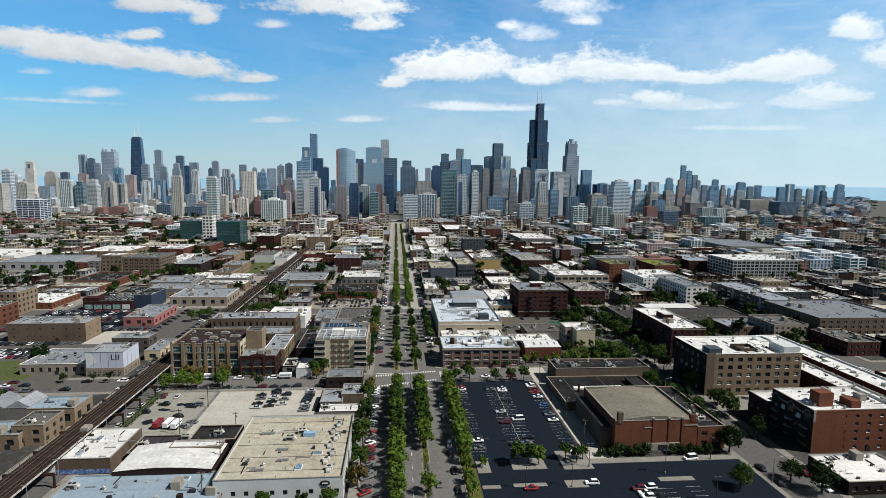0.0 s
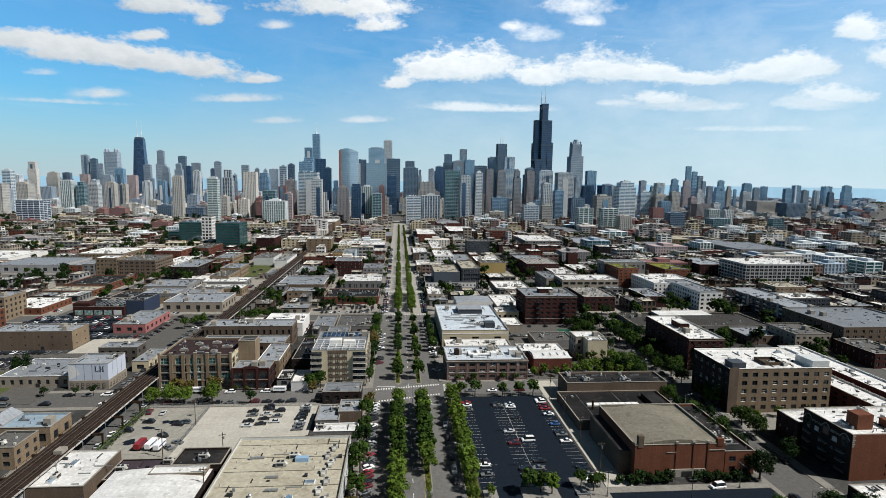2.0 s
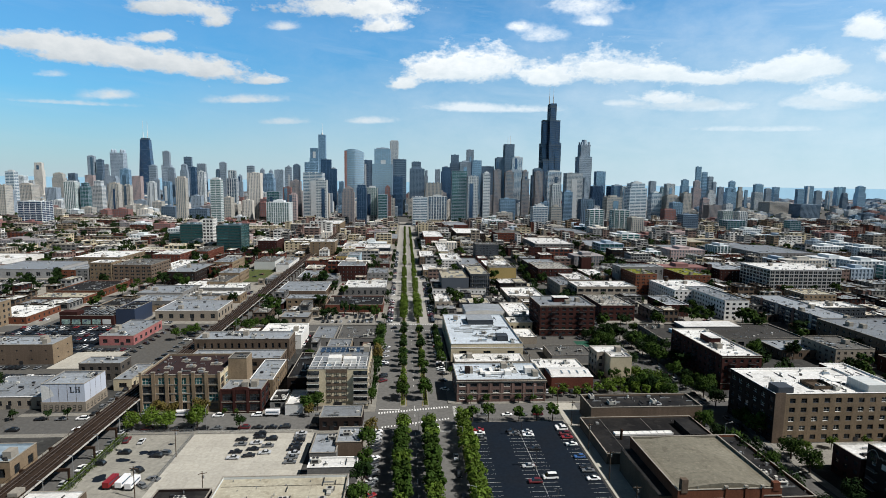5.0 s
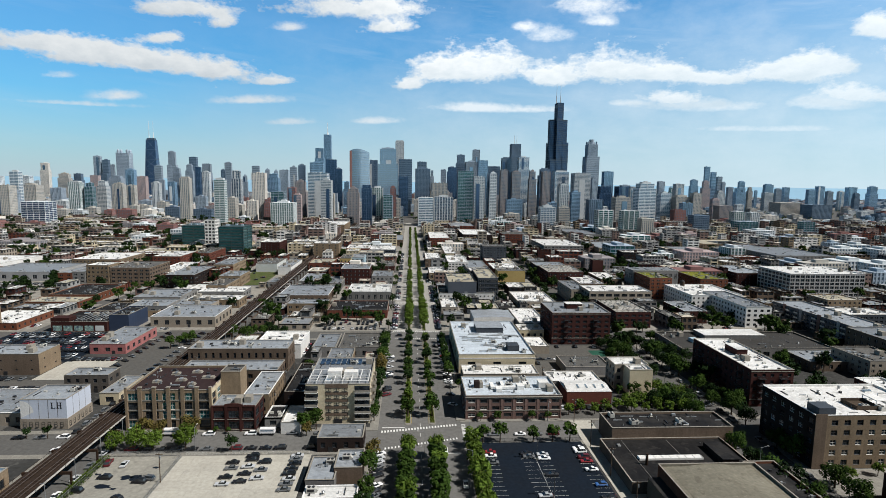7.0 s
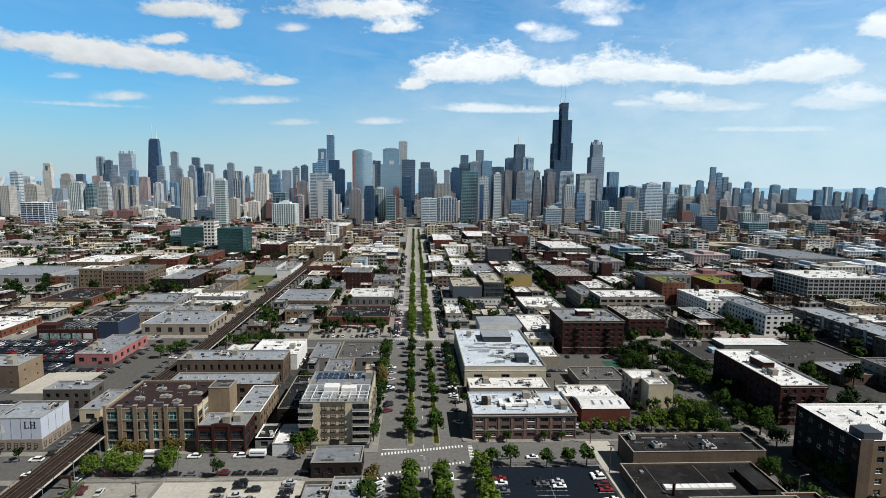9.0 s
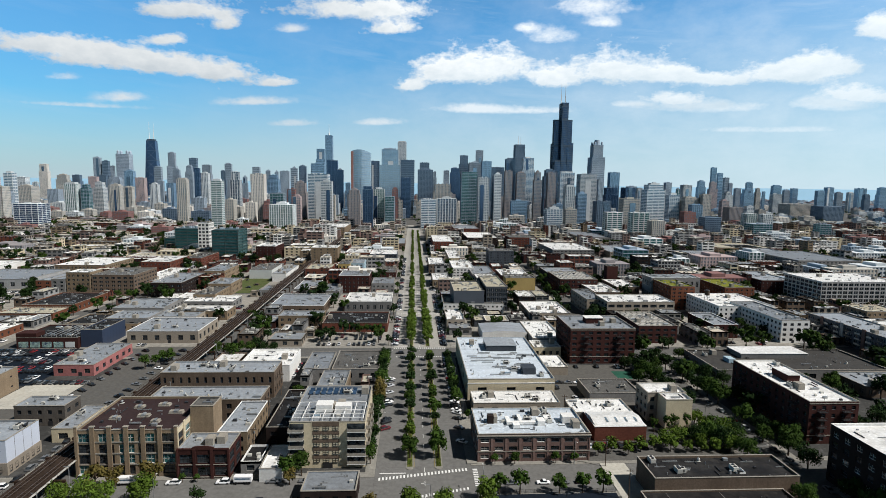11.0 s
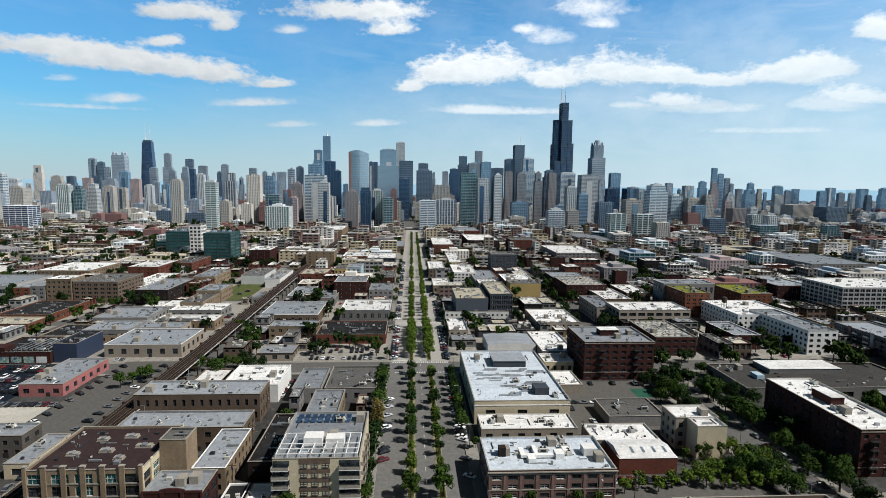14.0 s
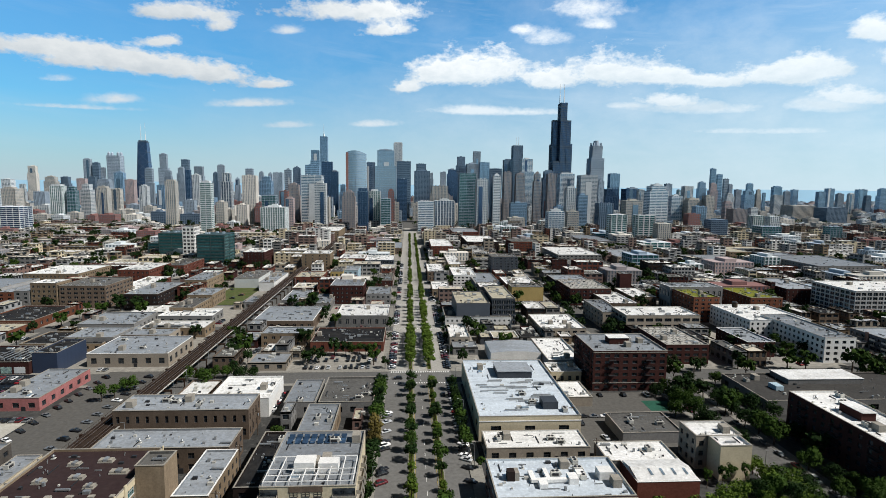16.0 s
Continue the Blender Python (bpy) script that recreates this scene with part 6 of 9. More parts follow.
building(-240.0, -203.5, 437.0, 468.0, 7.2, "brick_dkred", "black", 0, 0, "dark red brick building with painted murals and a black roof", near=True, style="painted")
building(-203.0, -190.0, 439.0, 466.0, 11.5, "metal_navy", "black", 0, 0, "windowless dark blue metal-clad building with a black roof", near=True)
building(-187.0, -166.4, 387.8, 427.5, 6.4, "pink", "silver", 1, 6, "single-storey faded pink building with a silver grey flat roof", near=True)
building(-114.5, -80.2, 286.0, 316.0, 17.3, "brick_tan", "brown", 4, 5.75, "four-storey tan brick building with a dark brown flat roof", near=True, ww=.76, wh=.8, style="loft")
building(-79.9, -71.6, 297.3, 306.3, 21.0, "brick_tan", "grey", 0, 0, "windowless tan brick building with a grey gravel flat roof", near=True)
building(-79.4, -61.6, 283.5, 296.6, 10.9, "brick_dkred", "silver", 2, 5.6, "two-storey dark red brick building with a silver grey flat roof", near=True, ww=.7, wh=.66, style="annex")
building(-71.4, -60.4, 300.3, 329.6, 9.5, "brick_tan", "silver", 2, 4, "two-storey tan brick building with a silver grey flat roof", near=True)
building(-112.0, -63.8, 330.4, 346.2, 10.0, "brick_brown", "silver", 2, 5, "two-storey brown brick building with a silver grey flat roof", near=True)
building(-50.8, -43.1, 281.1, 298.3, 5.0, "white", "white", 0, 0, "windowless white painted building with a white flat roof", near=True)
building(-42.2, -15.0, 289.7, 325.0, 17.9, "stucco_cream", "silver", 0, 0, "windowless cream stucco building with a silver grey flat roof", near=True, style="flats")
building(-55.2, -43.8, 307.0, 346.5, 8.0, "brick_dark", "black", 2, 4, "two-storey dark brick building with a black tar flat roof", near=True)
building(-117.6, -64.4, 356.3, 373.2, 13.0, "brick_brown", "silver", 2, 3.7, "two-storey brown brick building with a silver grey flat roof", near=True, ww=.35, wh=.5)
building(-88.3, -61.9, 377.9, 406.3, 9.0, "white", "white", 0, 0, "windowless white painted building with a white flat roof", near=True)
building(-55.4, -41.7, 377.8, 407.0, 7.0, "stucco_grey", "silver", 1, 5, "single-storey grey stucco building with a silver grey flat roof", near=True)
building(-40.1, -15.5, 377.8, 409.8, 7.0, "stucco_grey", "grey", 1, 5, "single-storey grey stucco building with a grey gravel flat roof", near=True)
building(-43.3, -29.7, 346.3, 373.4, 8.0, "brick_tan", "silver", 1, 4, "single-storey tan brick building with a silver grey flat roof", near=True)
building(-179.8, -135.4, 447.9, 483.8, 8.1, "tan", "silver", 1, 7, "single-storey tan masonry building with a silver grey flat roof", near=True)
building(-183.7, -153.2, 490.7, 516.2, 7.0, "tan", "silver", 1, 7, "single-storey tan masonry building with a silver grey flat roof")
building(-33.3, -15.8, 264.8, 276.9, 6.0, "brick_dark", "silver", 1, 4, "single-storey dark brick building with a silver grey flat roof", near=True)
building(-23.7, -14.2, 242.0, 255.0, 6.3, "brick_brown", "silver", 0, 0, "windowless brown brick building with a silver grey flat roof", near=True)
building(-32.5, -22.9, 236.7, 252.4, 5.0, "stucco_grey", "silver", 0, 0, "windowless grey stucco building with a silver grey flat roof", near=True)
building(-31.1, -14.3, 224.5, 231.5, 6.0, "stucco_grey", "white", 0, 0, "windowless grey stucco building with a white flat roof", near=True)
building(-55.8, -15.9, 167.6, 214.4, 9.0, "metal_white", "tan", 1, 3.8, "single-storey white metal-clad building with a tan flat roof", near=True, ww=.36, wh=.2, style="wac")
building(-118.6, -97.3, 190.0, 213.6, 5.9, "brick_brown", "white", 0, 0, "windowless brown brick building with a white flat roof", near=True, style="mural")
building(-92.0, -60.4, 180.2, 199.1, 6.0, "brick_dark", "white", 0, 0, "dark brick hall with a white barrel roof", near=True, style="barrel")
building(-79.4, -61.6, 194.2, 199.4, 7.0, "brick_tan", "white", 0, 0, "windowless tan brick building with a white flat roof", near=True)
building(-103.9, -53.3, 159.2, 180.6, 5.0, "stucco_grey", "steelblue", 0, 0, "windowless grey stucco building with a steel blue flat roof", near=True, style="chimney")
building(-74.6, -58.2, 199.5, 211.5, 7.0, "brick_dark", "black", 1, 5, "single-storey dark brick building with a black tar flat roof", near=True)
building(-95.2, -75.2, 196.7, 210.3, 4.0, "brick_dark", "purple", 0, 0, "windowless dark brick building with a dark purple flat roof", near=True)
building(-143.7, -132.3, 212.0, 225.3, 8.5, "brick_tan", "grey", 2, 4, "two-storey tan brick building with a grey gravel flat roof", near=True)
building(-148.9, -130.5, 228.9, 242.4, 8.0, "brick_tan", "steelblue", 1, 6, "single-storey tan brick building with a steel blue flat roof", near=True)
building(-158.2, -139.7, 209.5, 222.1, 6.0, "brick_tan", "steelblue", 1, 6, "single-storey tan brick building with a steel blue flat roof", near=True)
building(-172.3, -150.5, 234.7, 246.5, 6.0, "stucco_grey", "silver", 0, 0, "windowless grey stucco building with a silver grey flat roof", near=True, style="gable")
building(26.7, 69.4, 292.5, 316.4, 11.1, "brick_mauve", "bluewhite", 3, 5.2, "three-storey brown-red brick building with a pale blue-white flat roof", near=True, ww=.6, wh=.5, style="cornice")
building(29.6, 69.2, 333.8, 348.6, 6.0, "tan", "white", 1, 6, "single-storey tan masonry building with a white flat roof", near=True)
building(28.8, 71.2, 351.4, 424.0, 10.8, "stucco_cream", "bluewhite", 1, 14, "single-storey cream stucco building with a pale blue-white flat roof", near=True, ww=.3, wh=.3, style="penthouse")
building(76.5, 98.1, 307.8, 322.6, 6.4, "brick_red", "white", 0, 0, "windowless red brick building with a white metal roof and skylights", near=True, style="ridged")
building(72.1, 98.6, 322.9, 337.8, 6.0, "stucco_grey", "white", 0, 0, "windowless grey stucco building with a white flat roof", near=True)
building(87.3, 112.5, 347.0, 367.1, 5.0, "stucco_grey", "grey", 0, 0, "windowless grey stucco building with a grey gravel flat roof", near=True)
building(110.8, 122.4, 318.0, 326.2, 13.4, "stucco_cream", "white", 0, 0, "windowless cream stucco building with a white flat roof", near=True)
building(106.4, 124.0, 326.5, 339.0, 13.2, "tan", "white", 3, 4, "three-storey tan masonry building with a white flat roof", near=True)
building(81.8, 131.2, 264.2, 278.8, 8.8, "brick_brown", "black", 0, 0, "windowless brown brick building with a black tar flat roof", near=True)
building(84.3, 117.3, 195.0, 230.0, 12.3, "brick_orange", "khaki", 0, 0, "windowless orange-red brick building with a khaki flat roof", near=True, style="gym")
building(117.6, 128.7, 195.0, 236.5, 9.2, "brick_orange", "black", 2, 5, "two-storey orange-red brick building with a black tar flat roof", near=True)
building(77.0, 125.5, 232.5, 264.0, 4.6, "brick_brown", "black", 0, 0, "low brown brick hall with a long skylight on black roofing", near=True, style="tarhall")
# dark brick on the flanks puts the side wall's shade into its colour
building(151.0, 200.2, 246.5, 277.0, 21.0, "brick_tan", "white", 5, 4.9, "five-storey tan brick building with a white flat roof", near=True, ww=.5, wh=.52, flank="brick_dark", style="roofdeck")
building(163.0, 184.0, 303.0, 356.0, 18.3, "brick_dkred", "white", 5, 4.2, "five-storey dark red brick building with a white flat roof", near=True, ww=.4, wh=.5, style="balconied")
building(166.0, 262.0, 373.0, 410.0, 7.0, "stucco_grey", "gravel", 1, 9, "single-storey grey stucco building with a dark gravel flat roof", near=True, style="raised")
# lit front in orange brick, shaded flanks coloured as dark brick
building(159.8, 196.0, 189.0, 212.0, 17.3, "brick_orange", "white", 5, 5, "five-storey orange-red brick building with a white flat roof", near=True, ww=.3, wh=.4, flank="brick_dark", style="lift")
building(158.7, 176.0, 212.8, 225.0, 11.0, "brick_dkred", "white", 3, 4, "three-storey dark red brick building with a white flat roof", near=True)
building(150.6, 177.5, 160.8, 178.9, 5.0, "brick_dark", "white", 1, 4, "single-storey dark brick building with a white flat roof", near=True)
building(206.0, 218.0, 205.0, 284.0, 10.0, "brick_red", "white", 3, 5, "three-storey red brick building with a white flat roof", near=True)
building(222.4, 236.2, 222.0, 312.0, 11.0, "brick_red", "white", 3, 5, "three-storey red brick building with a white flat roof")
building(94.3, 132.8, 404.4, 437.0, 21.4, "brick_dkred", "silver", 6, 4.3, "six-storey dark red brick building with a silver grey flat roof", near=True, ww=.55, wh=.5, style="balconied")
building(75.4, 91.9, 415.2, 429.7, 7.0, "stucco_cream", "white", 1, 4, "single-storey cream stucco building with a white flat roof", near=True)
building(74.3, 87.7, 385.0, 406.0, 5.0, "tan", "white", 0, 0, "windowless tan masonry building with a white flat roof", near=True)
building(78.9, 99.2, 434.4, 479.5, 7.0, "stucco_grey", "white", 0, 0, "windowless grey stucco building with a white flat roof", near=True)
building(152.7, 178.9, 445.3, 486.7, 12.2, "brick_dkred", "tile", 3, 4.5, "three-storey dark red brick building with a white-tiled flat roof", near=True, ww=.6, wh=.5)
building(152.7, 206.2, 505.3, 534.0, 15.5, "tan", "white", 3, 6, "three-storey tan masonry building with a white flat roof", near=True, ww=.75, wh=.5)
building(143.4, 158.6, 526.0, 571.0, 13.0, "tan", "silver", 3, 6, "three-storey tan masonry building with a silver grey flat roof")
building(229.5, 264.5, 350.4, 372.4, 6.0, "brick_brown", "silver", 1, 5, "single-storey brown brick building with a silver grey flat roof")
building(251.5, 271.3, 445.9, 507.0, 15.8, "white", "silver", 4, 4, "four-storey white painted building with a silver grey flat roof", near=True, ww=.5)
building(234.9, 279.0, 493.2, 542.7, 15.0, "white", "white", 4, 4, "four-storey white painted building with a white flat roof", near=True, ww=.4)
building(210.7, 228.5, 457.4, 492.4, 10.0, "brick_dkred", "silver", 3, 4, "three-storey dark red brick building with a silver grey flat roof")
building(365.1, 440.2, 556.4, 605.1, 23.1, "stucco_pale", "white", 6, 5, "six-storey pale framed building with large windows and a white roof", ww=.8, wh=.72, flank="brick_mauve")
building(293.0, 318.5, 381.0, 476.0, 14.0, "slate", "silver", 4, 4, "long four-storey slate grey flats with balconies and a grey roof", ww=.6, style="balconies")
building(320.6, 357.7, 434.0, 456.0, 13.0, "slate", "white", 4, 4, "four-storey slate grey clad building with a white flat roof", ww=.6)
building(350.3, 380.4, 489.7, 514.7, 12.0, "brick_tan", "tan", 3, 4, "three-storey tan brick building with a tan flat roof")
building(281.7, 345.1, 333.1, 388.8, 16.0, "brick_brown", "silver", 4, 5, "four-storey brown brick building with a silver grey flat roof")
building(252.1, 276.3, 336.1, 363.8, 11.0, "tan", "grey", 3, 4, "three-storey tan masonry building with a grey gravel flat roof")
building(274.4, 295.9, 301.7, 331.7, 9.0, "brick_dkred", "grey", 2, 4, "two-storey dark red brick building with a grey gravel flat roof")
building(222.3, 243.0, 544.6, 596.8, 20.6, "brick_orange", "moss", 6, 4.4, "six-storey orange-red brick building with a mossy green flat roof", ww=.5)
building(278.4, 305.6, 559.5, 604.7, 17.0, "brick_orange", "moss", 5, 4.4, "five-storey orange-red brick building with a mossy green flat roof")
building(220.6, 266.5, 579.8, 599.8, 22.0, "stucco_grey", "silver", 2, 5, "two-storey grey stucco building with a silver grey flat roof")
building(26.9, 75.9, 530.0, 564.0, 8.6, "white", "grey", 2, 3.4, "two-storey white painted building with a grey gravel flat roof", ww=.4, wh=.45)
building(35.6, 60.5, 534.5, 581.1, 18.0, "metal_grey", "tan", 0, 0, "windowless charcoal metal-clad building with a tan flat roof")
building(62.5, 80.0, 537.6, 592.6, 21.0, "slate", "tan", 5, 3, "five-storey slate grey clad building with a tan flat roof", ww=.85, wh=.7)
building(26.5, 39.5, 480.7, 514.6, 7.6, "tan", "white", 2, 4, "two-storey tan masonry building with a white flat roof", near=True)
building(48.3, 78.1, 448.3, 473.5, 7.0, "white", "silver", 0, 0, "white painted hall with a silver grey barrel roof", style="barrel")
building(90.8, 122.1, 498.9, 541.2, 8.1, "tan", "white", 2, 5, "two-storey tan masonry building with a white flat roof", ww=.6)
building(92.7, 121.6, 617.7, 639.1, 14.7, "ochre", "grey", 0, 0, "windowless ochre painted building with a grey gravel flat roof")
building(91.4, 119.8, 636.6, 677.2, 14.0, "brick_red", "white", 3, 5, "three-storey red brick building with a white flat roof")
building(47.0, 71.3, 704.3, 764.1, 11.0, "white", "white", 3, 4, "three-storey white painted building with a white flat roof", ww=.6)
building(66.0, 91.5, 660.9, 734.8, 9.0, "stucco_grey", "silver", 1, 5, "single-storey grey stucco building with a silver grey flat roof")
building(96.6, 127.3, 763.7, 792.3, 23.6, "slate", "grey", 7, 4, "many-storeyed slate grey clad building with a grey gravel flat roof", ww=.55)
building(156.3, 201.5, 958.7, 1007.1, 22.0, "brick_red", "grey", 5, 4.5, "five-storey red brick building with a grey gravel flat roof", ww=.6)
building(195.8, 254.6, 838.1, 931.4, 17.0, "stucco_grey", "white", 5, 5, "five-storey grey stucco building with a white flat roof", ww=.6)
building(197.6, 254.1, 791.5, 847.6, 10.7, "stucco_grey", "grey", 3, 5, "three-storey grey stucco building with a grey gravel flat roof", ww=.6)
building(145.1, 180.0, 661.1, 697.7, 13.0, "brick_dark", "silver", 3, 5, "three-storey dark brick building with a silver grey flat roof")
building(143.2, 179.9, 606.7, 653.6, 15.5, "brick_dkred", "tile", 4, 5, "four-storey dark red brick building with a white-tiled flat roof", ww=.6)
building(199.6, 210.9, 636.9, 645.9, 24.0, "brick_dkred", "grey", 0, 0, "windowless dark red brick building with a grey gravel flat roof")
building(164.1, 186.8, 567.0, 612.5, 11.0, "brick_brown", "white", 2, 5, "two-storey brown brick building with a white flat roof")
building(193.4, 215.0, 591.8, 633.7, 11.0, "brick_brown", "white", 2, 5, "two-storey brown brick building with a white flat roof")
building(49.1, 65.4, 802.3, 896.5, 9.0, "stucco_cream", "white", 2, 4, "two-storey cream stucco building with a white flat roof")
building(20.7, 39.7, 730.9, 791.2, 11.0, "brick_brown", "white", 2, 4, "two-storey brown brick building with a white flat roof")
building(22.2, 39.5, 642.8, 684.8, 8.0, "brick_tan", "white", 1, 5, "single-storey tan brick building with a white flat roof")
building(32.6, 64.3, 924.0, 1032.2, 18.0, "brick_red", "white", 5, 4, "five-storey red brick building with a white flat roof")
building(92.9, 144.3, 1001.9, 1108.4, 17.0, "brick_dark", "white", 4, 4, "four-storey dark brick building with a white flat roof")
building(83.2, 133.0, 1169.0, 1258.6, 19.0, "brick_red", "silver", 4, 5, "four-storey red brick building with a silver grey flat roof")
building(305.6, 358.0, 1058.0, 1176.5, 14.0, "stucco_grey", "silver", 3, 5, "three-storey grey stucco building with a silver grey flat roof")
building(291.3, 333.5, 876.5, 964.3, 10.0, "tan", "silver", 2, 5, "two-storey tan masonry building with a silver grey flat roof")
building(472.9, 561.0, 908.1, 982.4, 14.0, "brick_tan", "tan", 3, 5, "three-storey tan brick building with a tan flat roof")
building(393.8, 459.3, 833.1, 910.6, 9.0, "brick_dark", "silver", 2, 5, "two-storey dark brick building with a silver grey flat roof")
building(506.6, 546.7, 825.9, 955.4, 14.0, "slate", "silver", 4, 5, "four-storey slate grey clad building with a silver grey flat roof")
building(490.9, 574.3, 756.5, 861.7, 15.0, "stucco_grey", "silver", 4, 5, "four-storey grey stucco building with a silver grey flat roof")
building(344.6, 378.2, 608.4, 667.4, 15.0, "brick_dkred", "silver", 4, 4, "four-storey dark red brick building with a silver grey flat roof")
building(-333.1, -320.0, 595.1, 636.2, 14.2, "brick_orange", "silver", 4, 4.5, "four-storey orange-red brick building with a silver grey flat roof")
building(-319.9, -308.1, 595.4, 637.1, 15.2, "stucco_grey", "silver", 4, 4, "four-storey grey stucco building with a silver grey flat roof")
building(-307.0, -286.5, 595.8, 615.9, 21.5, "brick_tan", "white", 5, 4, "five-storey tan brick building with a white flat roof", ww=.5)
building(-285.4, -248.6, 596.5, 640.9, 19.2, "brick_brown", "grey", 5, 5, "five-storey brown brick building with a grey gravel flat roof", ww=.6)
building(-380.3, -328.1, 695.4, 756.3, 13.0, "brick_tan", "white", 3, 4, "three-storey tan brick building with a white flat roof")
building(-231.7, -204.8, 591.0, 646.6, 13.4, "brick_dark", "silver", 3, 5, "three-storey dark brick building with a silver grey flat roof", ww=.6)
building(-300.0, -262.0, 529.0, 578.0, 7.0, "brick_orange", "black", 1, 6, "single-storey orange-red brick building with a black tar flat roof")
building(-430.0, -361.0, 627.0, 690.0, 9.5, "stucco_pale", "silver", 1, 9, "long pale stucco hall with a silver grey flat roof")
building(-540.0, -455.0, 690.0, 762.0, 8.0, "white", "white", 0, 0, "windowless white painted hall with a white flat roof")
building(-304.0, -263.0, 507.0, 528.3, 5.5, "brick_orange", "tan", 1, 6, "single-storey orange-red brick building with a tan flat roof")
building(-236.1, -187.7, 477.5, 505.6, 5.4, "brick_tan", "black", 1, 6, "single-storey tan brick building with a black tar flat roof")
building(-226.5, -188.5, 518.7, 554.8, 7.0, "stucco_grey", "silver", 1, 6, "single-storey grey stucco building with a silver grey flat roof")
building(-212.0, -182.8, 481.6, 506.5, 8.0, "stucco_grey", "silver", 1, 6, "single-storey grey stucco building with a silver grey flat roof")
building(-183.3, -144.4, 542.5, 566.3, 7.0, "stucco_grey", "white", 1, 6, "single-storey grey stucco building with a white flat roof")
building(-180.1, -137.3, 508.0, 527.9, 7.0, "brick_tan", "white", 1, 6, "single-storey tan brick building with a white flat roof")
building(-182.9, -165.1, 561.1, 607.3, 9.0, "brick_tan", "grey", 2, 4, "two-storey tan brick building with a grey gravel flat roof")
building(-185.2, -164.3, 600.0, 632.4, 11.0, "brick_tan", "silver", 2, 4, "two-storey tan brick building with a silver grey flat roof")
building(-209.1, -188.5, 654.8, 700.7, 14.0, "brick_tan", "silver", 3, 4, "three-storey tan brick building with a silver grey flat roof")
building(-301.1, -269.2, 716.7, 769.3, 14.0, "brick_red", "white", 3, 4, "three-storey red brick building with a white flat roof")
building(-264.3, -242.8, 626.6, 705.9, 9.0, "brick_red", "white", 2, 4, "two-storey red brick building with a white flat roof")
building(-272.3, -252.7, 763.4, 823.9, 12.0, "brick_red", "grey", 3, 4, "three-storey red brick building with a grey gravel flat roof")
building(-174.1, -150.3, 688.7, 734.6, 9.9, "metal_white", "grey", 0, 0, "windowless white metal-clad building with a grey gravel flat roof")
building(-145.3, -130.7, 671.1, 733.5, 9.0, "white", "silver", 0, 0, "windowless white painted building with a silver grey flat roof")
building(-202.5, -177.0, 814.5, 859.4, 21.2, "brick_dkred", "white", 6, 4, "six-storey dark red brick building with a white flat roof")
tower(-387.9, -303.1, 970.7, 1083.8, 14.6, "tealdark", "dark teal glass office block with thin dark bands")
tower(-350.3, -316.0, 922.4, 972.8, 34.0, "tealdark", "dark teal glass office block with thin dark bands")
tower(-264.5, -231.4, 833.6, 873.6, 40.0, "tealdark", "dark teal glass office block with thin dark bands")
building(-302.1, -286.9, 883.5, 903.5, 46.0, "white", "silver", 9, 4, "many-storeyed white painted building with a silver grey flat roof", ww=.66, wh=.6)
building(-126.0, -93.1, 786.5, 816.4, 23.3, "brick_tan", "white", 6, 7, "six-storey tan brick building with a white flat roof", ww=.2)
building(-116.7, -89.1, 697.7, 737.1, 10.1, "brick_red", "tan", 1, 6, "single-storey red brick building with a tan flat roof")
building(-68.2, -39.5, 613.5, 644.3, 16.8, "brick_dkred", "silver", 4, 3.6, "four-storey dark red brick building with a silver grey flat roof", ww=.5)
building(-37.4, -15.9, 614.2, 648.7, 9.2, "stucco_grey", "silver", 2, 4, "two-storey grey stucco building with a silver grey flat roof")
building(-52.9, -15.2, 534.3, 571.1, 9.0, "stucco_grey", "white", 1, 5, "single-storey grey stucco building with a white flat roof")
building(-60.9, -15.6, 474.1, 509.2, 6.7, "brick_red", "black", 1, 5, "single-storey red brick building with a black tar flat roof", near=True)
building(-93.5, -62.7, 484.3, 500.8, 9.4, "brick_tan", "silver", 2, 5, "two-storey tan brick building with a silver grey flat roof")
building(-109.7, -67.7, 523.2, 569.8, 8.0, "brick_brown", "silver", 1, 5, "single-storey brown brick building with a silver grey flat roof")
building(-106.7, -87.8, 597.8, 643.1, 7.0, "stucco_grey", "silver", 1, 5, "single-storey grey stucco building with a silver grey flat roof")
building(-79.5, -64.5, 586.6, 624.3, 7.0, "stucco_grey", "silver", 1, 5, "single-storey grey stucco building with a silver grey flat roof")
building(-69.8, -54.2, 717.9, 753.0, 14.0, "stucco_blue", "silver", 3, 4, "three-storey pale blue stucco building with a silver grey flat roof")
building(-81.8, -68.9, 709.0, 742.9, 14.0, "ochre", "grey", 2, 4, "two-storey ochre painted building with a grey gravel flat roof")
building(-54.6, -19.4, 814.1, 861.0, 12.2, "slate", "white", 3, 4, "three-storey slate grey clad building with a white flat roof", ww=.8)
building(-34.4, -16.9, 694.1, 740.3, 7.2, "brick_dkred", "grey", 2, 4, "two-storey dark red brick building with a grey gravel flat roof")
building(-90.2, -57.3, 845.5, 888.9, 10.0, "brick_red", "white", 2, 4, "two-storey red brick building with a white flat roof")
building(-136.6, -120.3, 594.6, 619.5, 6.0, "stucco_grey", "silver", 1, 5, "single-storey grey stucco building with a silver grey flat roof")
building(-58.2, -10.9, 966.1, 1054.4, 10.0, "brick_brown", "silver", 2, 4, "two-storey brown brick building with a silver grey flat roof")
building(-175.8, -130.0, 1154.5, 1257.1, 20.0, "brick_tan", "white", 5, 5, "five-storey tan brick building with a white flat roof")


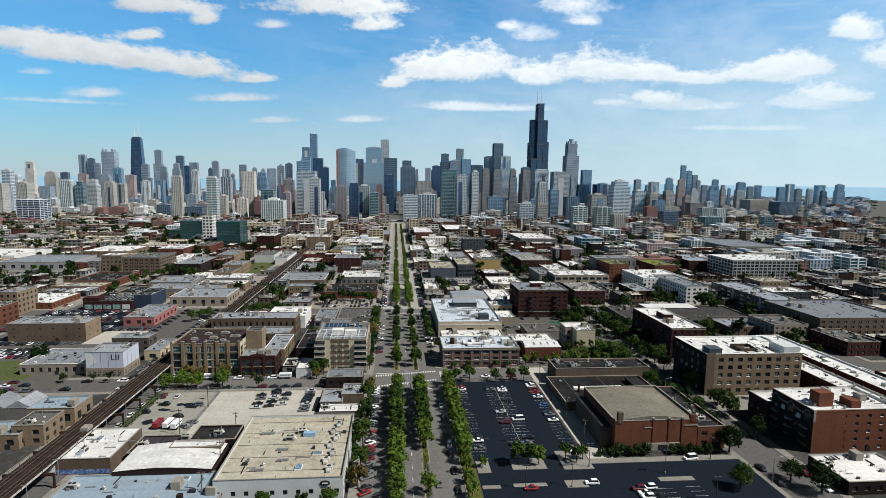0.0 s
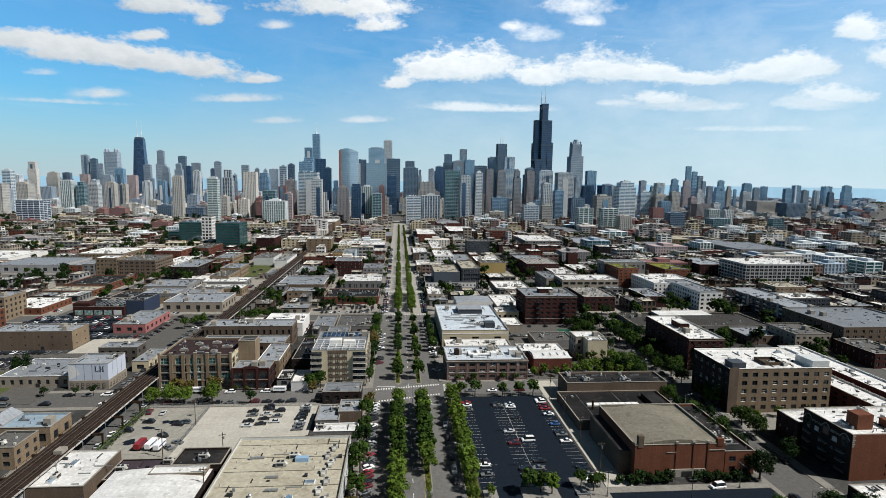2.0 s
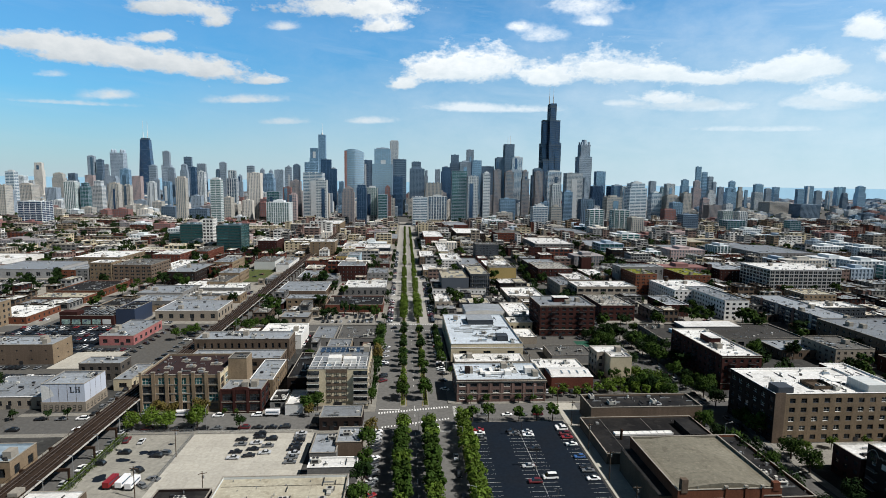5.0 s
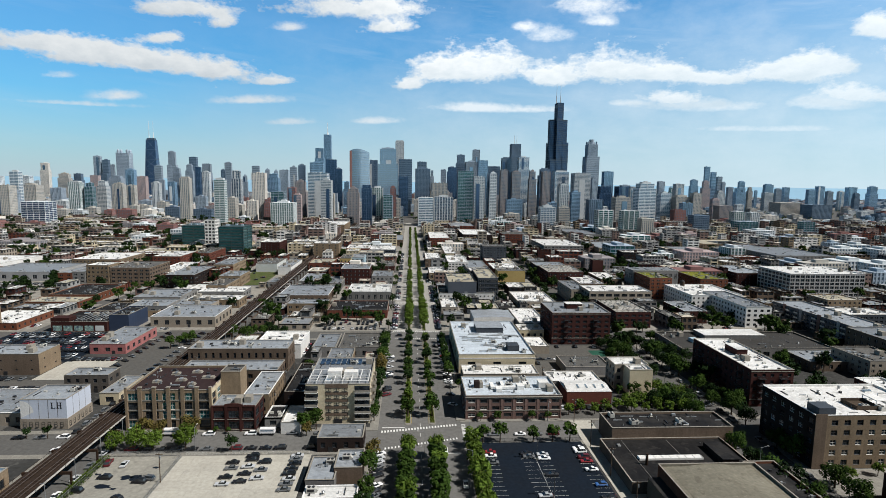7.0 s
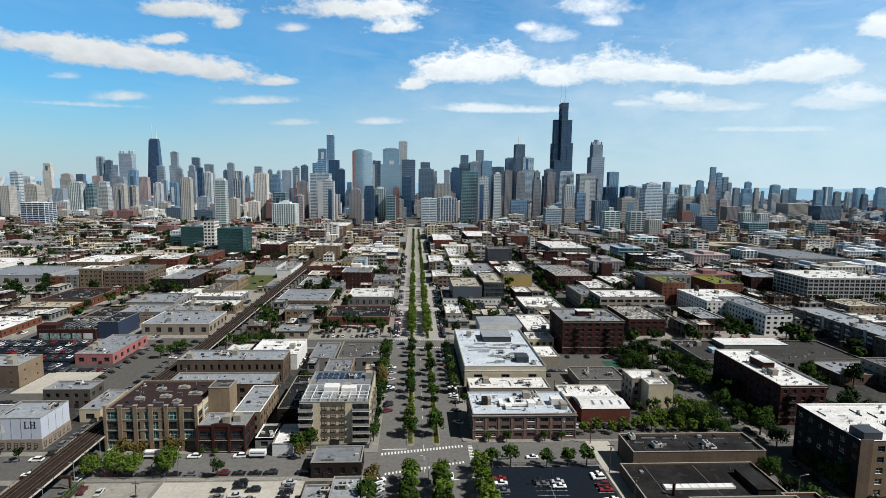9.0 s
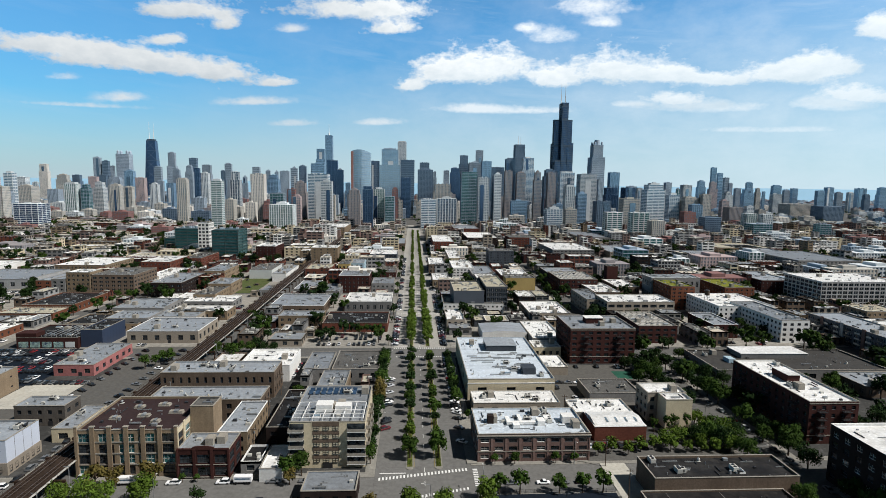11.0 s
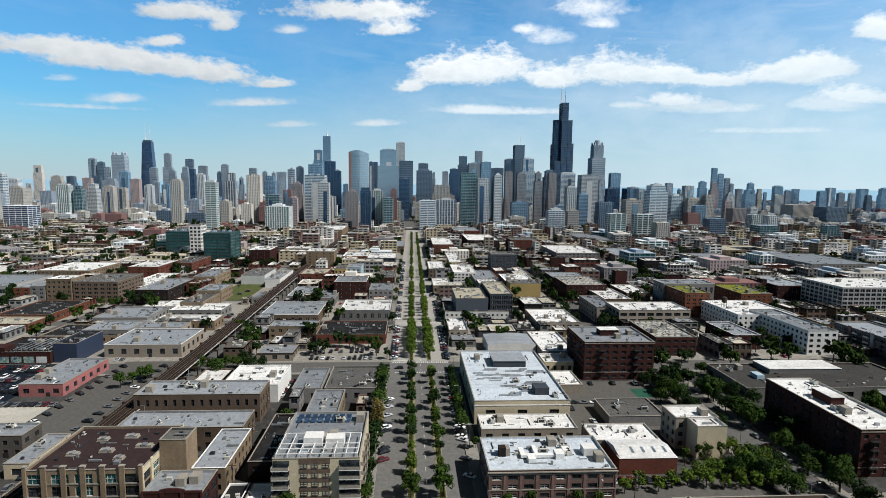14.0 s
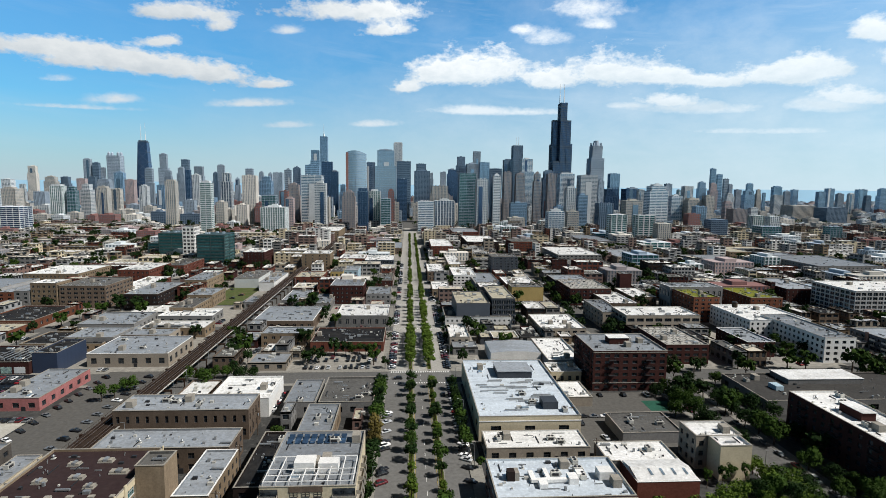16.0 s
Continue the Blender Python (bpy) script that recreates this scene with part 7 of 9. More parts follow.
# ---- skyline ----
tower(-880, -828, 1350, 1391, 50, "office", "white and dark high-rise block in the skyline")
tower(-1075, -1053, 1600, 1617, 124, "banded", "white-banded blue glass high-rise tower in the skyline")
tower(-1321, -1293, 2000, 2022, 111, "white", "white concrete high-rise tower in the skyline")
tower(-1133, -1089, 1720, 1755, 88, "beige", "beige concrete high-rise tower in the skyline")
tower(-1050, -1033, 1560, 1574, 73, "grey", "grey stone high-rise tower in the skyline")
tower(-1839, -1800, 2900, 2923, 180, "cream", "cream concrete high-rise tower in the skyline")
tower(-1608, -1587, 2500, 2513, 93, "white", "white concrete high-rise tower in the skyline")
tower(-1509, -1464, 2500, 2527, 128, "beige", "beige concrete high-rise tower in the skyline")
tower(-1476, -1439, 2550, 2572, 126, "dark", "dark steel and glass high-rise tower in the skyline")
tower(-1257, -1222, 2050, 2078, 71, "grey", "grey stone high-rise tower in the skyline")
tower(-1015, -984, 1750, 1775, 97, "piers", "white piers and green glass high-rise tower in the skyline")
tower(-975, -952, 1760, 1778, 91, "teal", "teal glass high-rise tower in the skyline")
tower(-1747, -1713, 3200, 3220, 232, "grey", "grey stone high-rise tower in the skyline")
tower(-1700, -1669, 3200, 3219, 214, "dark", "dark steel and glass high-rise tower in the skyline")
tower(-1687, -1666, 3250, 3262, 186, "grey", "grey stone high-rise tower in the skyline")
tower(-1227, -1191, 2500, 2522, 150, "blue", "blue-grey glass high-rise tower in the skyline")
tower(-1261, -1231, 2300, 2318, 118, "pink", "pinkish masonry high-rise tower in the skyline")
tower(-1302, -1276, 2450, 2465, 127, "dark", "dark steel and glass high-rise tower in the skyline")
tower(-1231, -1184, 2380, 2408, 118, "grey", "grey stone high-rise tower in the skyline")
tower(-972, -944, 1820, 1843, 98, "white", "white concrete high-rise tower in the skyline")
tower(-894, -865, 1760, 1783, 93, "beige", "beige concrete high-rise tower in the skyline")
tower(-884, -860, 1820, 1839, 86, "beige", "beige concrete high-rise tower in the skyline")
tower(-1034, -1004, 2200, 2224, 116, "pink", "pinkish masonry high-rise tower in the skyline")
tower(-1195, -1165, 2700, 2718, 174, "grey", "grey stone high-rise tower in the skyline")
tower(-1055, -1033, 2420, 2433, 109, "grey", "grey stone high-rise tower in the skyline")
tower(-889, -865, 2000, 2020, 98, "white", "white concrete high-rise tower in the skyline")
tower(-1224, -1181, 2900, 2926, 250, "grey", "grey stone high-rise tower in the skyline")
tower(-1133, -1102, 2750, 2769, 164, "grey", "grey stone high-rise tower in the skyline")
tower(-922, -896, 2200, 2221, 97, "blue", "blue-grey glass high-rise tower in the skyline")
tower(-589, -566, 1500, 1518, 113, "beige", "beige concrete high-rise tower in the skyline")
tower(-1055, -1022, 2700, 2720, 179, "grey", "grey stone high-rise tower in the skyline")
tower(-1094, -1061, 2850, 2870, 219, "dark", "dark steel and glass high-rise tower in the skyline")
tower(-740, -725, 2000, 2013, 150, "navy", "dark blue glass high-rise tower in the skyline")
tower(-728, -703, 2020, 2040, 137, "white", "white concrete high-rise tower in the skyline")
tower(-951, -910, 2620, 2644, 180, "grey", "grey stone high-rise tower in the skyline")
tower(-433, -411, 1300, 1317, 110, "slabs", "white-slabbed green glass high-rise tower in the skyline")
tower(-828, -805, 2500, 2514, 154, "dark", "dark steel and glass high-rise tower in the skyline")
tower(-840, -813, 2600, 2616, 189, "grey", "grey stone high-rise tower in the skyline")
tower(-524, -497, 1700, 1721, 134, "striped", "dark glass with white piers high-rise tower in the skyline")
tower(-719, -689, 2600, 2618, 173, "grey", "grey stone high-rise tower in the skyline")
tower(-436, -402, 1600, 1627, 127, "cream", "cream concrete high-rise tower in the skyline")
tower(-636, -615, 2500, 2512, 159, "grey", "grey stone high-rise tower in the skyline")
tower(-471, -436, 1900, 1928, 129, "blue", "blue-grey glass high-rise tower in the skyline")
tower(-673, -654, 2300, 2311, 129, "grey", "grey stone high-rise tower in the skyline")
tower(-608, -593, 2550, 2559, 156, "grey", "grey stone high-rise tower in the skyline")
tower(-502, -470, 2200, 2226, 149, "grey", "grey stone high-rise tower in the skyline")
tower(-488, -462, 2320, 2335, 167, "grey", "grey stone high-rise tower in the skyline")
tower(-475, -448, 2420, 2436, 178, "dark", "dark steel and glass high-rise tower in the skyline")
tower(-333, -299, 1650, 1677, 109, "brown", "brown concrete high-rise tower in the skyline")
tower(-317, -298, 1500, 1515, 89, "red", "red brick high-rise tower in the skyline")
tower(-290, -272, 1440, 1455, 76, "pink", "pinkish masonry high-rise tower in the skyline")
tower(-347, -316, 1450, 1475, 78, "teal", "teal glass high-rise tower in the skyline")
tower(-321, -270, 1340, 1381, 59, "piers", "white piers and green glass high-rise block in the skyline")
tower(-276, -225, 1560, 1601, 129, "banded", "white-banded blue glass high-rise tower in the skyline")
tower(-224, -198, 1450, 1471, 113, "white", "white concrete high-rise tower in the skyline")
tower(-441, -384, 2500, 2534, 194, "blue", "blue-grey glass high-rise tower in the skyline")
tower(-436, -397, 2600, 2623, 258, "blue", "blue-grey glass high-rise tower in the skyline")
tower(-340, -301, 2300, 2323, 196, "navy", "dark blue glass high-rise tower in the skyline")
tower(-291, -266, 2200, 2220, 160, "navy", "dark blue glass high-rise tower in the skyline")
tower(-247, -225, 2100, 2118, 107, "blue", "blue-grey glass high-rise tower in the skyline")
tower(-153, -125, 1400, 1423, 93, "brown", "brown concrete high-rise tower in the skyline")
tower(-111, -90, 1330, 1347, 99, "navy", "dark blue glass high-rise tower in the skyline")
tower(-94, -68, 1420, 1441, 96, "piers", "white piers and green glass high-rise tower in the skyline")
tower(-165, -132, 2250, 2277, 194, "dark", "dark steel and glass high-rise tower in the skyline")
tower(-118, -46, 2050, 2107, 231, "paleglass", "pale reflective glass high-rise tower in the skyline")
tower(-44, 5, 2120, 2160, 194, "dark", "dark steel and glass high-rise tower in the skyline")
tower(-37, -7, 1800, 1824, 126, "navy", "dark blue glass high-rise tower in the skyline")
tower(17, 66, 1900, 1940, 158, "dark", "dark steel and glass high-rise tower in the skyline")
tower(24, 55, 1960, 1984, 179, "dark", "dark steel and glass high-rise tower in the skyline")
tower(74, 86, 2100, 2110, 152, "grey", "grey stone high-rise tower in the skyline")
tower(-54, -38, 1530, 1543, 96, "red", "red brick high-rise tower in the skyline")
tower(-65, -43, 1400, 1418, 75, "teal", "teal glass high-rise tower in the skyline")
tower(21, 57, 1400, 1429, 70, "banded", "white-banded blue glass high-rise block in the skyline")
tower(61, 108, 1430, 1467, 75, "striped", "dark glass with white piers high-rise tower in the skyline")
tower(61, 115, 1700, 1744, 107, "beige", "beige concrete high-rise tower in the skyline")
tower(141, 164, 2600, 2613, 171, "grey", "grey stone high-rise tower in the skyline")
tower(150, 191, 2300, 2325, 177, "navy", "dark blue glass high-rise tower in the skyline")
tower(203, 245, 2500, 2525, 235, "dark", "dark steel and glass high-rise tower in the skyline")
tower(294, 326, 2650, 2669, 268, "grey", "grey stone high-rise tower in the skyline")
tower(217, 263, 2200, 2237, 196, "grey", "grey stone high-rise tower in the skyline")
tower(260, 295, 2150, 2178, 196, "blue", "blue-grey glass high-rise tower in the skyline")
tower(131, 174, 1560, 1595, 140, "teal", "teal glass high-rise tower in the skyline")
tower(163, 190, 1450, 1472, 124, "white", "white concrete high-rise tower in the skyline")
tower(208, 225, 1480, 1493, 137, "white", "white concrete high-rise tower in the skyline")
tower(203, 209, 1500, 1505, 135, "dark", "dark steel and glass high-rise tower in the skyline")
tower(326, 376, 2350, 2380, 181, "dark", "dark steel and glass high-rise tower in the skyline")
tower(392, 431, 2400, 2424, 223, "dark", "dark steel and glass high-rise tower in the skyline")
tower(383, 427, 2000, 2036, 207, "bluewhite", "pale blue and white high-rise tower in the skyline")
tower(262, 283, 1640, 1657, 147, "brown", "brown concrete high-rise tower in the skyline")
tower(296, 320, 1640, 1659, 145, "brown", "brown concrete high-rise tower in the skyline")
tower(346, 367, 1640, 1656, 148, "brown", "brown concrete high-rise tower in the skyline")
tower(385, 408, 1640, 1658, 144, "brown", "brown concrete high-rise tower in the skyline")
tower(462, 503, 2000, 2032, 166, "dark", "dark steel and glass high-rise tower in the skyline")
tower(478, 524, 1850, 1887, 154, "bluewhite", "pale blue and white high-rise tower in the skyline")
tower(514, 564, 1750, 1791, 144, "white", "white concrete high-rise tower in the skyline")
tower(398, 423, 1500, 1520, 109, "white", "white concrete high-rise tower in the skyline")
tower(468, 493, 1620, 1640, 90, "blue", "blue-grey glass high-rise tower in the skyline")
tower(621, 639, 1900, 1914, 135, "grey", "grey stone high-rise tower in the skyline")
tower(716, 750, 2050, 2077, 159, "blue", "blue-grey glass high-rise tower in the skyline")
tower(660, 703, 1930, 1964, 104, "navy", "dark blue glass high-rise tower in the skyline")
tower(736, 793, 1950, 1996, 109, "navy", "dark blue glass high-rise tower in the skyline")
tower(715, 733, 1800, 1814, 103, "white", "white concrete high-rise tower in the skyline")
tower(616, 663, 1500, 1538, 117, "banded", "white-banded blue glass high-rise tower in the skyline")
tower(534, 574, 1450, 1482, 80, "beige", "beige concrete high-rise tower in the skyline")
tower(441, 475, 1380, 1407, 71, "dark", "dark steel and glass high-rise tower in the skyline")
tower(289, 322, 1250, 1276, 60, "bluewhite", "pale blue and white high-rise block in the skyline")
tower(350, 374, 1320, 1339, 57, "beige", "beige concrete high-rise block in the skyline")
tower(384, 415, 1150, 1174, 55, "greenwhite", "white and green glass high-rise block in the skyline")
tower(441, 474, 1160, 1186, 54, "greenwhite", "white and green glass high-rise block in the skyline")
tower(995, 1018, 2200, 2218, 127, "grey", "grey stone high-rise tower in the skyline")
tower(743, 774, 1640, 1665, 90, "bluewhite", "pale blue and white high-rise tower in the skyline")
tower(1015, 1031, 2150, 2163, 107, "teal", "teal glass high-rise tower in the skyline")
tower(966, 996, 2000, 2024, 117, "white", "white concrete high-rise tower in the skyline")
tower(1181, 1212, 2300, 2319, 139, "blue", "blue-grey glass high-rise tower in the skyline")
tower(780, 821, 1620, 1653, 81, "beige", "beige concrete high-rise tower in the skyline")
tower(825, 850, 1608, 1628, 88, "beige", "beige concrete high-rise tower in the skyline")
tower(1342, 1378, 2500, 2521, 138, "pink", "pinkish masonry high-rise tower in the skyline")
tower(1571, 1596, 2900, 2915, 217, "blue", "blue-grey glass high-rise tower in the skyline")
tower(1607, 1632, 2900, 2915, 188, "blue", "blue-grey glass high-rise tower in the skyline")
tower(1584, 1608, 2800, 2814, 163, "grey", "grey stone high-rise tower in the skyline")
tower(1550, 1567, 2700, 2710, 136, "grey", "grey stone high-rise tower in the skyline")
tower(1241, 1272, 2200, 2225, 94, "white", "white concrete high-rise tower in the skyline")
tower(1463, 1488, 2500, 2515, 109, "grey", "grey stone high-rise tower in the skyline")
tower(1474, 1519, 2450, 2477, 109, "blue", "blue-grey glass high-rise tower in the skyline")
tower(1529, 1554, 2520, 2535, 138, "blue", "blue-grey glass high-rise tower in the skyline")
tower(1560, 1581, 2500, 2513, 110, "beige", "beige concrete high-rise tower in the skyline")
tower(1658, 1670, 2600, 2607, 95, "blue", "blue-grey glass high-rise tower in the skyline")
tower(1710, 1748, 2600, 2622, 128, "blue", "blue-grey glass high-rise tower in the skyline")
tower(1574, 1613, 2400, 2424, 87, "white", "white concrete high-rise tower in the skyline")
tower(1764, 1791, 2600, 2616, 107, "grey", "grey stone high-rise tower in the skyline")
tower(1875, 1903, 2700, 2717, 113, "blue", "blue-grey glass high-rise tower in the skyline")
tower(1853, 1886, 2500, 2520, 104, "blue", "blue-grey glass high-rise tower in the skyline")
tower(1974, 2008, 2600, 2621, 120, "blue", "blue-grey glass high-rise tower in the skyline")
tower(1945, 1973, 2500, 2516, 100, "grey", "grey stone high-rise tower in the skyline")
tower(2084, 2109, 2600, 2615, 100, "white", "white concrete high-rise tower in the skyline")
tower(2216, 2259, 2700, 2726, 118, "blue", "blue-grey glass high-rise tower in the skyline")
tower(2036, 2062, 2450, 2466, 91, "dark", "dark steel and glass high-rise tower in the skyline")
tower(2329, 2373, 2700, 2727, 125, "blue", "blue-grey glass high-rise tower in the skyline")
tower(1415, 1489, 1900, 1959, 50, "dark", "dark steel and glass high-rise block in the skyline")
tower(937, 958, 1700, 1717, 73, "pink", "pinkish masonry high-rise tower in the skyline")
tower(740, 767, 1500, 1522, 62, "blue", "blue-grey glass high-rise block in the skyline")
tower(985, 1005, 1650, 1665, 55, "white", "white concrete high-rise block in the skyline")
tower(901, 941, 1600, 1632, 53, "brown", "brown concrete high-rise block in the skyline")
tower(763, 788, 1300, 1320, 49, "piers", "white piers and green glass high-rise block in the skyline")
tower(809, 832, 1310, 1328, 47, "white", "white concrete high-rise block in the skyline")
tower(684, 723, 1150, 1181, 35, "teal", "teal glass high-rise block in the skyline")
tower(823, 847, 1150, 1169, 36, "teal", "teal glass high-rise block in the skyline")
tower(1368, 1450, 2000, 2065, 54, "beige", "beige concrete high-rise block in the skyline")
tower(678, 707, 1420, 1443, 46, "red", "red brick high-rise block in the skyline")
tower(639, 674, 1250, 1278, 42, "dark", "dark steel and glass high-rise block in the skyline")
tower(462, 487, 1120, 1140, 41, "beige", "beige concrete high-rise block in the skyline")
tower(-1361, -1323, 1900, 1931, 109, "white", "white concrete high-rise tower in the skyline")
tower(-1046, -1010, 1500, 1528, 85, "beige", "beige concrete high-rise tower in the skyline")




def water_tank(x, y, z):
    """A dark wooden tank with a conical lid on a steel stand."""
    t = thing("water_tank", x, y, z, "dark wooden water tank on a steel stand on a roof", "water tank")
    part("tank", Shape().tube((0, 0, 3.2), (0, 0, 7.0), 1.9, 1.8, 14), "bark", t)
    part("lid", Shape().tube((0, 0, 7.0), (0, 0, 8.0), 2.05, 0.1, 14), "frame_dark", t)
    for i in (-1, 1):
        for j in (-1, 1):
            part("leg", Shape().tube((i * 1.3, j * 1.3, -0.9), (i * 1.1, j * 1.1, 3.2), 0.12, 0.12, 5), "frame_dark", t)


water_tank(239.5, 519, 15.0)

# ---- the blocks behind: plain low buildings of the old industrial streets ----
FILL = random.Random(21)
LOW = [0]
MASS = (Shape(), [])


def plain(x0, x1, y0, y1, h, wall, roof, floors):
    """A far building: walls with recessed windows, parapet, roof and a little plant."""
    FOOTPRINTS.append((x0, x1, y0, y1))
    LOW[0] += 1
    far = LOW[0] > 60
    names = {"brick_tan": "tan brick", "brick_red": "red brick", "brick_brown": "brown brick", "brick_dark": "dark brick", "brick_dkred": "dark red brick", "stucco_grey": "grey stucco",
             "stucco_cream": "cream stucco", "white": "white painted", "tan": "tan masonry", "slate": "slate grey", "brick_orange": "orange brick", "brick_mauve": "brown-red brick", "stucco_pale": "pale grey stucco", "brick_pink": "pinkish brick"}
    tops = {"white": "white", "silver": "silver grey", "grey": "grey", "black": "black", "tan": "tan", "cream": "cream"}
    t = None if far else thing("building", (x0 + x1) / 2, (y0 + y1) / 2, 0, f"{'low' if h < 10 else 'tall'} {names[wall]} building with a {tops[roof]} flat roof", "building")
    a, b = (x1 - x0) / 2, (y1 - y0) / 2
    s, panes = Shape(), []
    for o, ux, width in (((-a, -b, 0), (1, 0, 0), 2 * a), ((a, -b, 0), (0, 1, 0), 2 * b), ((a, b, 0), (-1, 0, 0), 2 * a), ((-a, b, 0), (0, -1, 0), 2 * b)):
        facing = ux == (1, 0, 0) or (x0 < 0 and ux == (0, 1, 0)) or (x0 > 0 and ux == (0, -1, 0))
        facade(s, o, ux, width, 0, h, floors if facing else 0, FILL.choice((3.6, 4.4, 5.5)) * (1 if y0 < 800 else 1.6), FILL.choice((0.4, 0.5, 0.62, 0.74)), FILL.choice((0.42, 0.5, 0.6)), 0.3, panes)
    for (px, py, pz), ux, pw, ph in panes:
        s.quad((px - ux.x * pw / 2, py - ux.y * pw / 2, pz), (px + ux.x * pw / 2, py + ux.y * pw / 2, pz), (px + ux.x * pw / 2, py + ux.y * pw / 2, pz + ph), (px - ux.x * pw / 2, py - ux.y * pw / 2, pz + ph), 1)
    if not far:
        part("wall", s, [wall, "glass"], t)
    r = Shape().box(-a + 0.4, a - 0.4, -b + 0.4, b - 0.4, h - 0.9, h - 0.6, 0)
    for xa, xb, ya, yb in ((-a, a, -b, -b + 0.4), (-a, a, b - 0.4, b), (-a, -a + 0.4, -b + 0.4, b - 0.4), (a - 0.4, a, -b + 0.4, b - 0.4)):
        r.box(xa, xb, ya, yb, h - 0.9, h + 0.08, 1)
    for k in range(min(14, int(a * b / 13) + 3) if y0 < 950 else min(7, int(a * b / 22) + 2)):
        u, v, q = FILL.uniform(-a * 0.8, a * 0.7), FILL.uniform(-b * 0.8, b * 0.7), FILL.uniform(0.6, 1.6)
        r.box(u, u + q * 1.4, v, v + q, h - 0.6, h - 0.6 + q * 0.8, 2 if FILL.random() < 0.75 else 3)
    if a * b > 100 and FILL.random() < 0.5:
        u, v = FILL.uniform(-a * 0.6, a * 0.4), FILL.uniform(-b * 0.6, b * 0.4)
        r.box(u, u + 3.2, v, v + 3.6, h - 0.6, h + 2.2, 1)
    mats = ["roof_" + roof, wall if FILL.random() < 0.8 else "coping_white", "unit_paint", "frame_dark"]
    if not far:
        part("roof", r, mats, t)
        return
    for shape, slots in ((s, [wall, "glass"]), (r, mats)):
        i = len(MASS[0].v)
        for m in slots:
            if m not in MASS[1]:
                MASS[1].append(m)
        cx, cy = (x0 + x1) / 2, (y0 + y1) / 2
        MASS[0].v += [(x + cx, y + cy, z) for x, y, z in shape.v]
        MASS[0].f += [tuple(i + q for q in face) for face in shape.f]
        MASS[0].m += [MASS[1].index(slots[k]) for k in shape.m]


GRID = {"n": 0}


def near_prints(x0, x1, y0, y1):
    """The footprints near a plot, from squares of 60 m."""
    for q in FOOTPRINTS[GRID["n"]:]:
        for i in range(int(q[0] // 60), int(q[1] // 60) + 1):
            for j in range(int(q[2] // 60), int(q[3] // 60) + 1):
                GRID.setdefault((i, j), []).append(q)
    GRID["n"] = len(FOOTPRINTS)
    out = []
    for i in range(int((x0 - 8) // 60), int((x1 + 8) // 60) + 1):
        for j in range(int((y0 - 8) // 60), int((y1 + 8) // 60) + 1):
            out += GRID.get((i, j), [])
    return out


def hits(x0, x1, y0, y1, gap):
    for a, b, c, d in RESERVED + near_prints(x0, x1, y0, y1):
        if x0 - gap < b and x1 + gap > a and y0 - gap < d and y1 + gap > c:
            return True
    return False


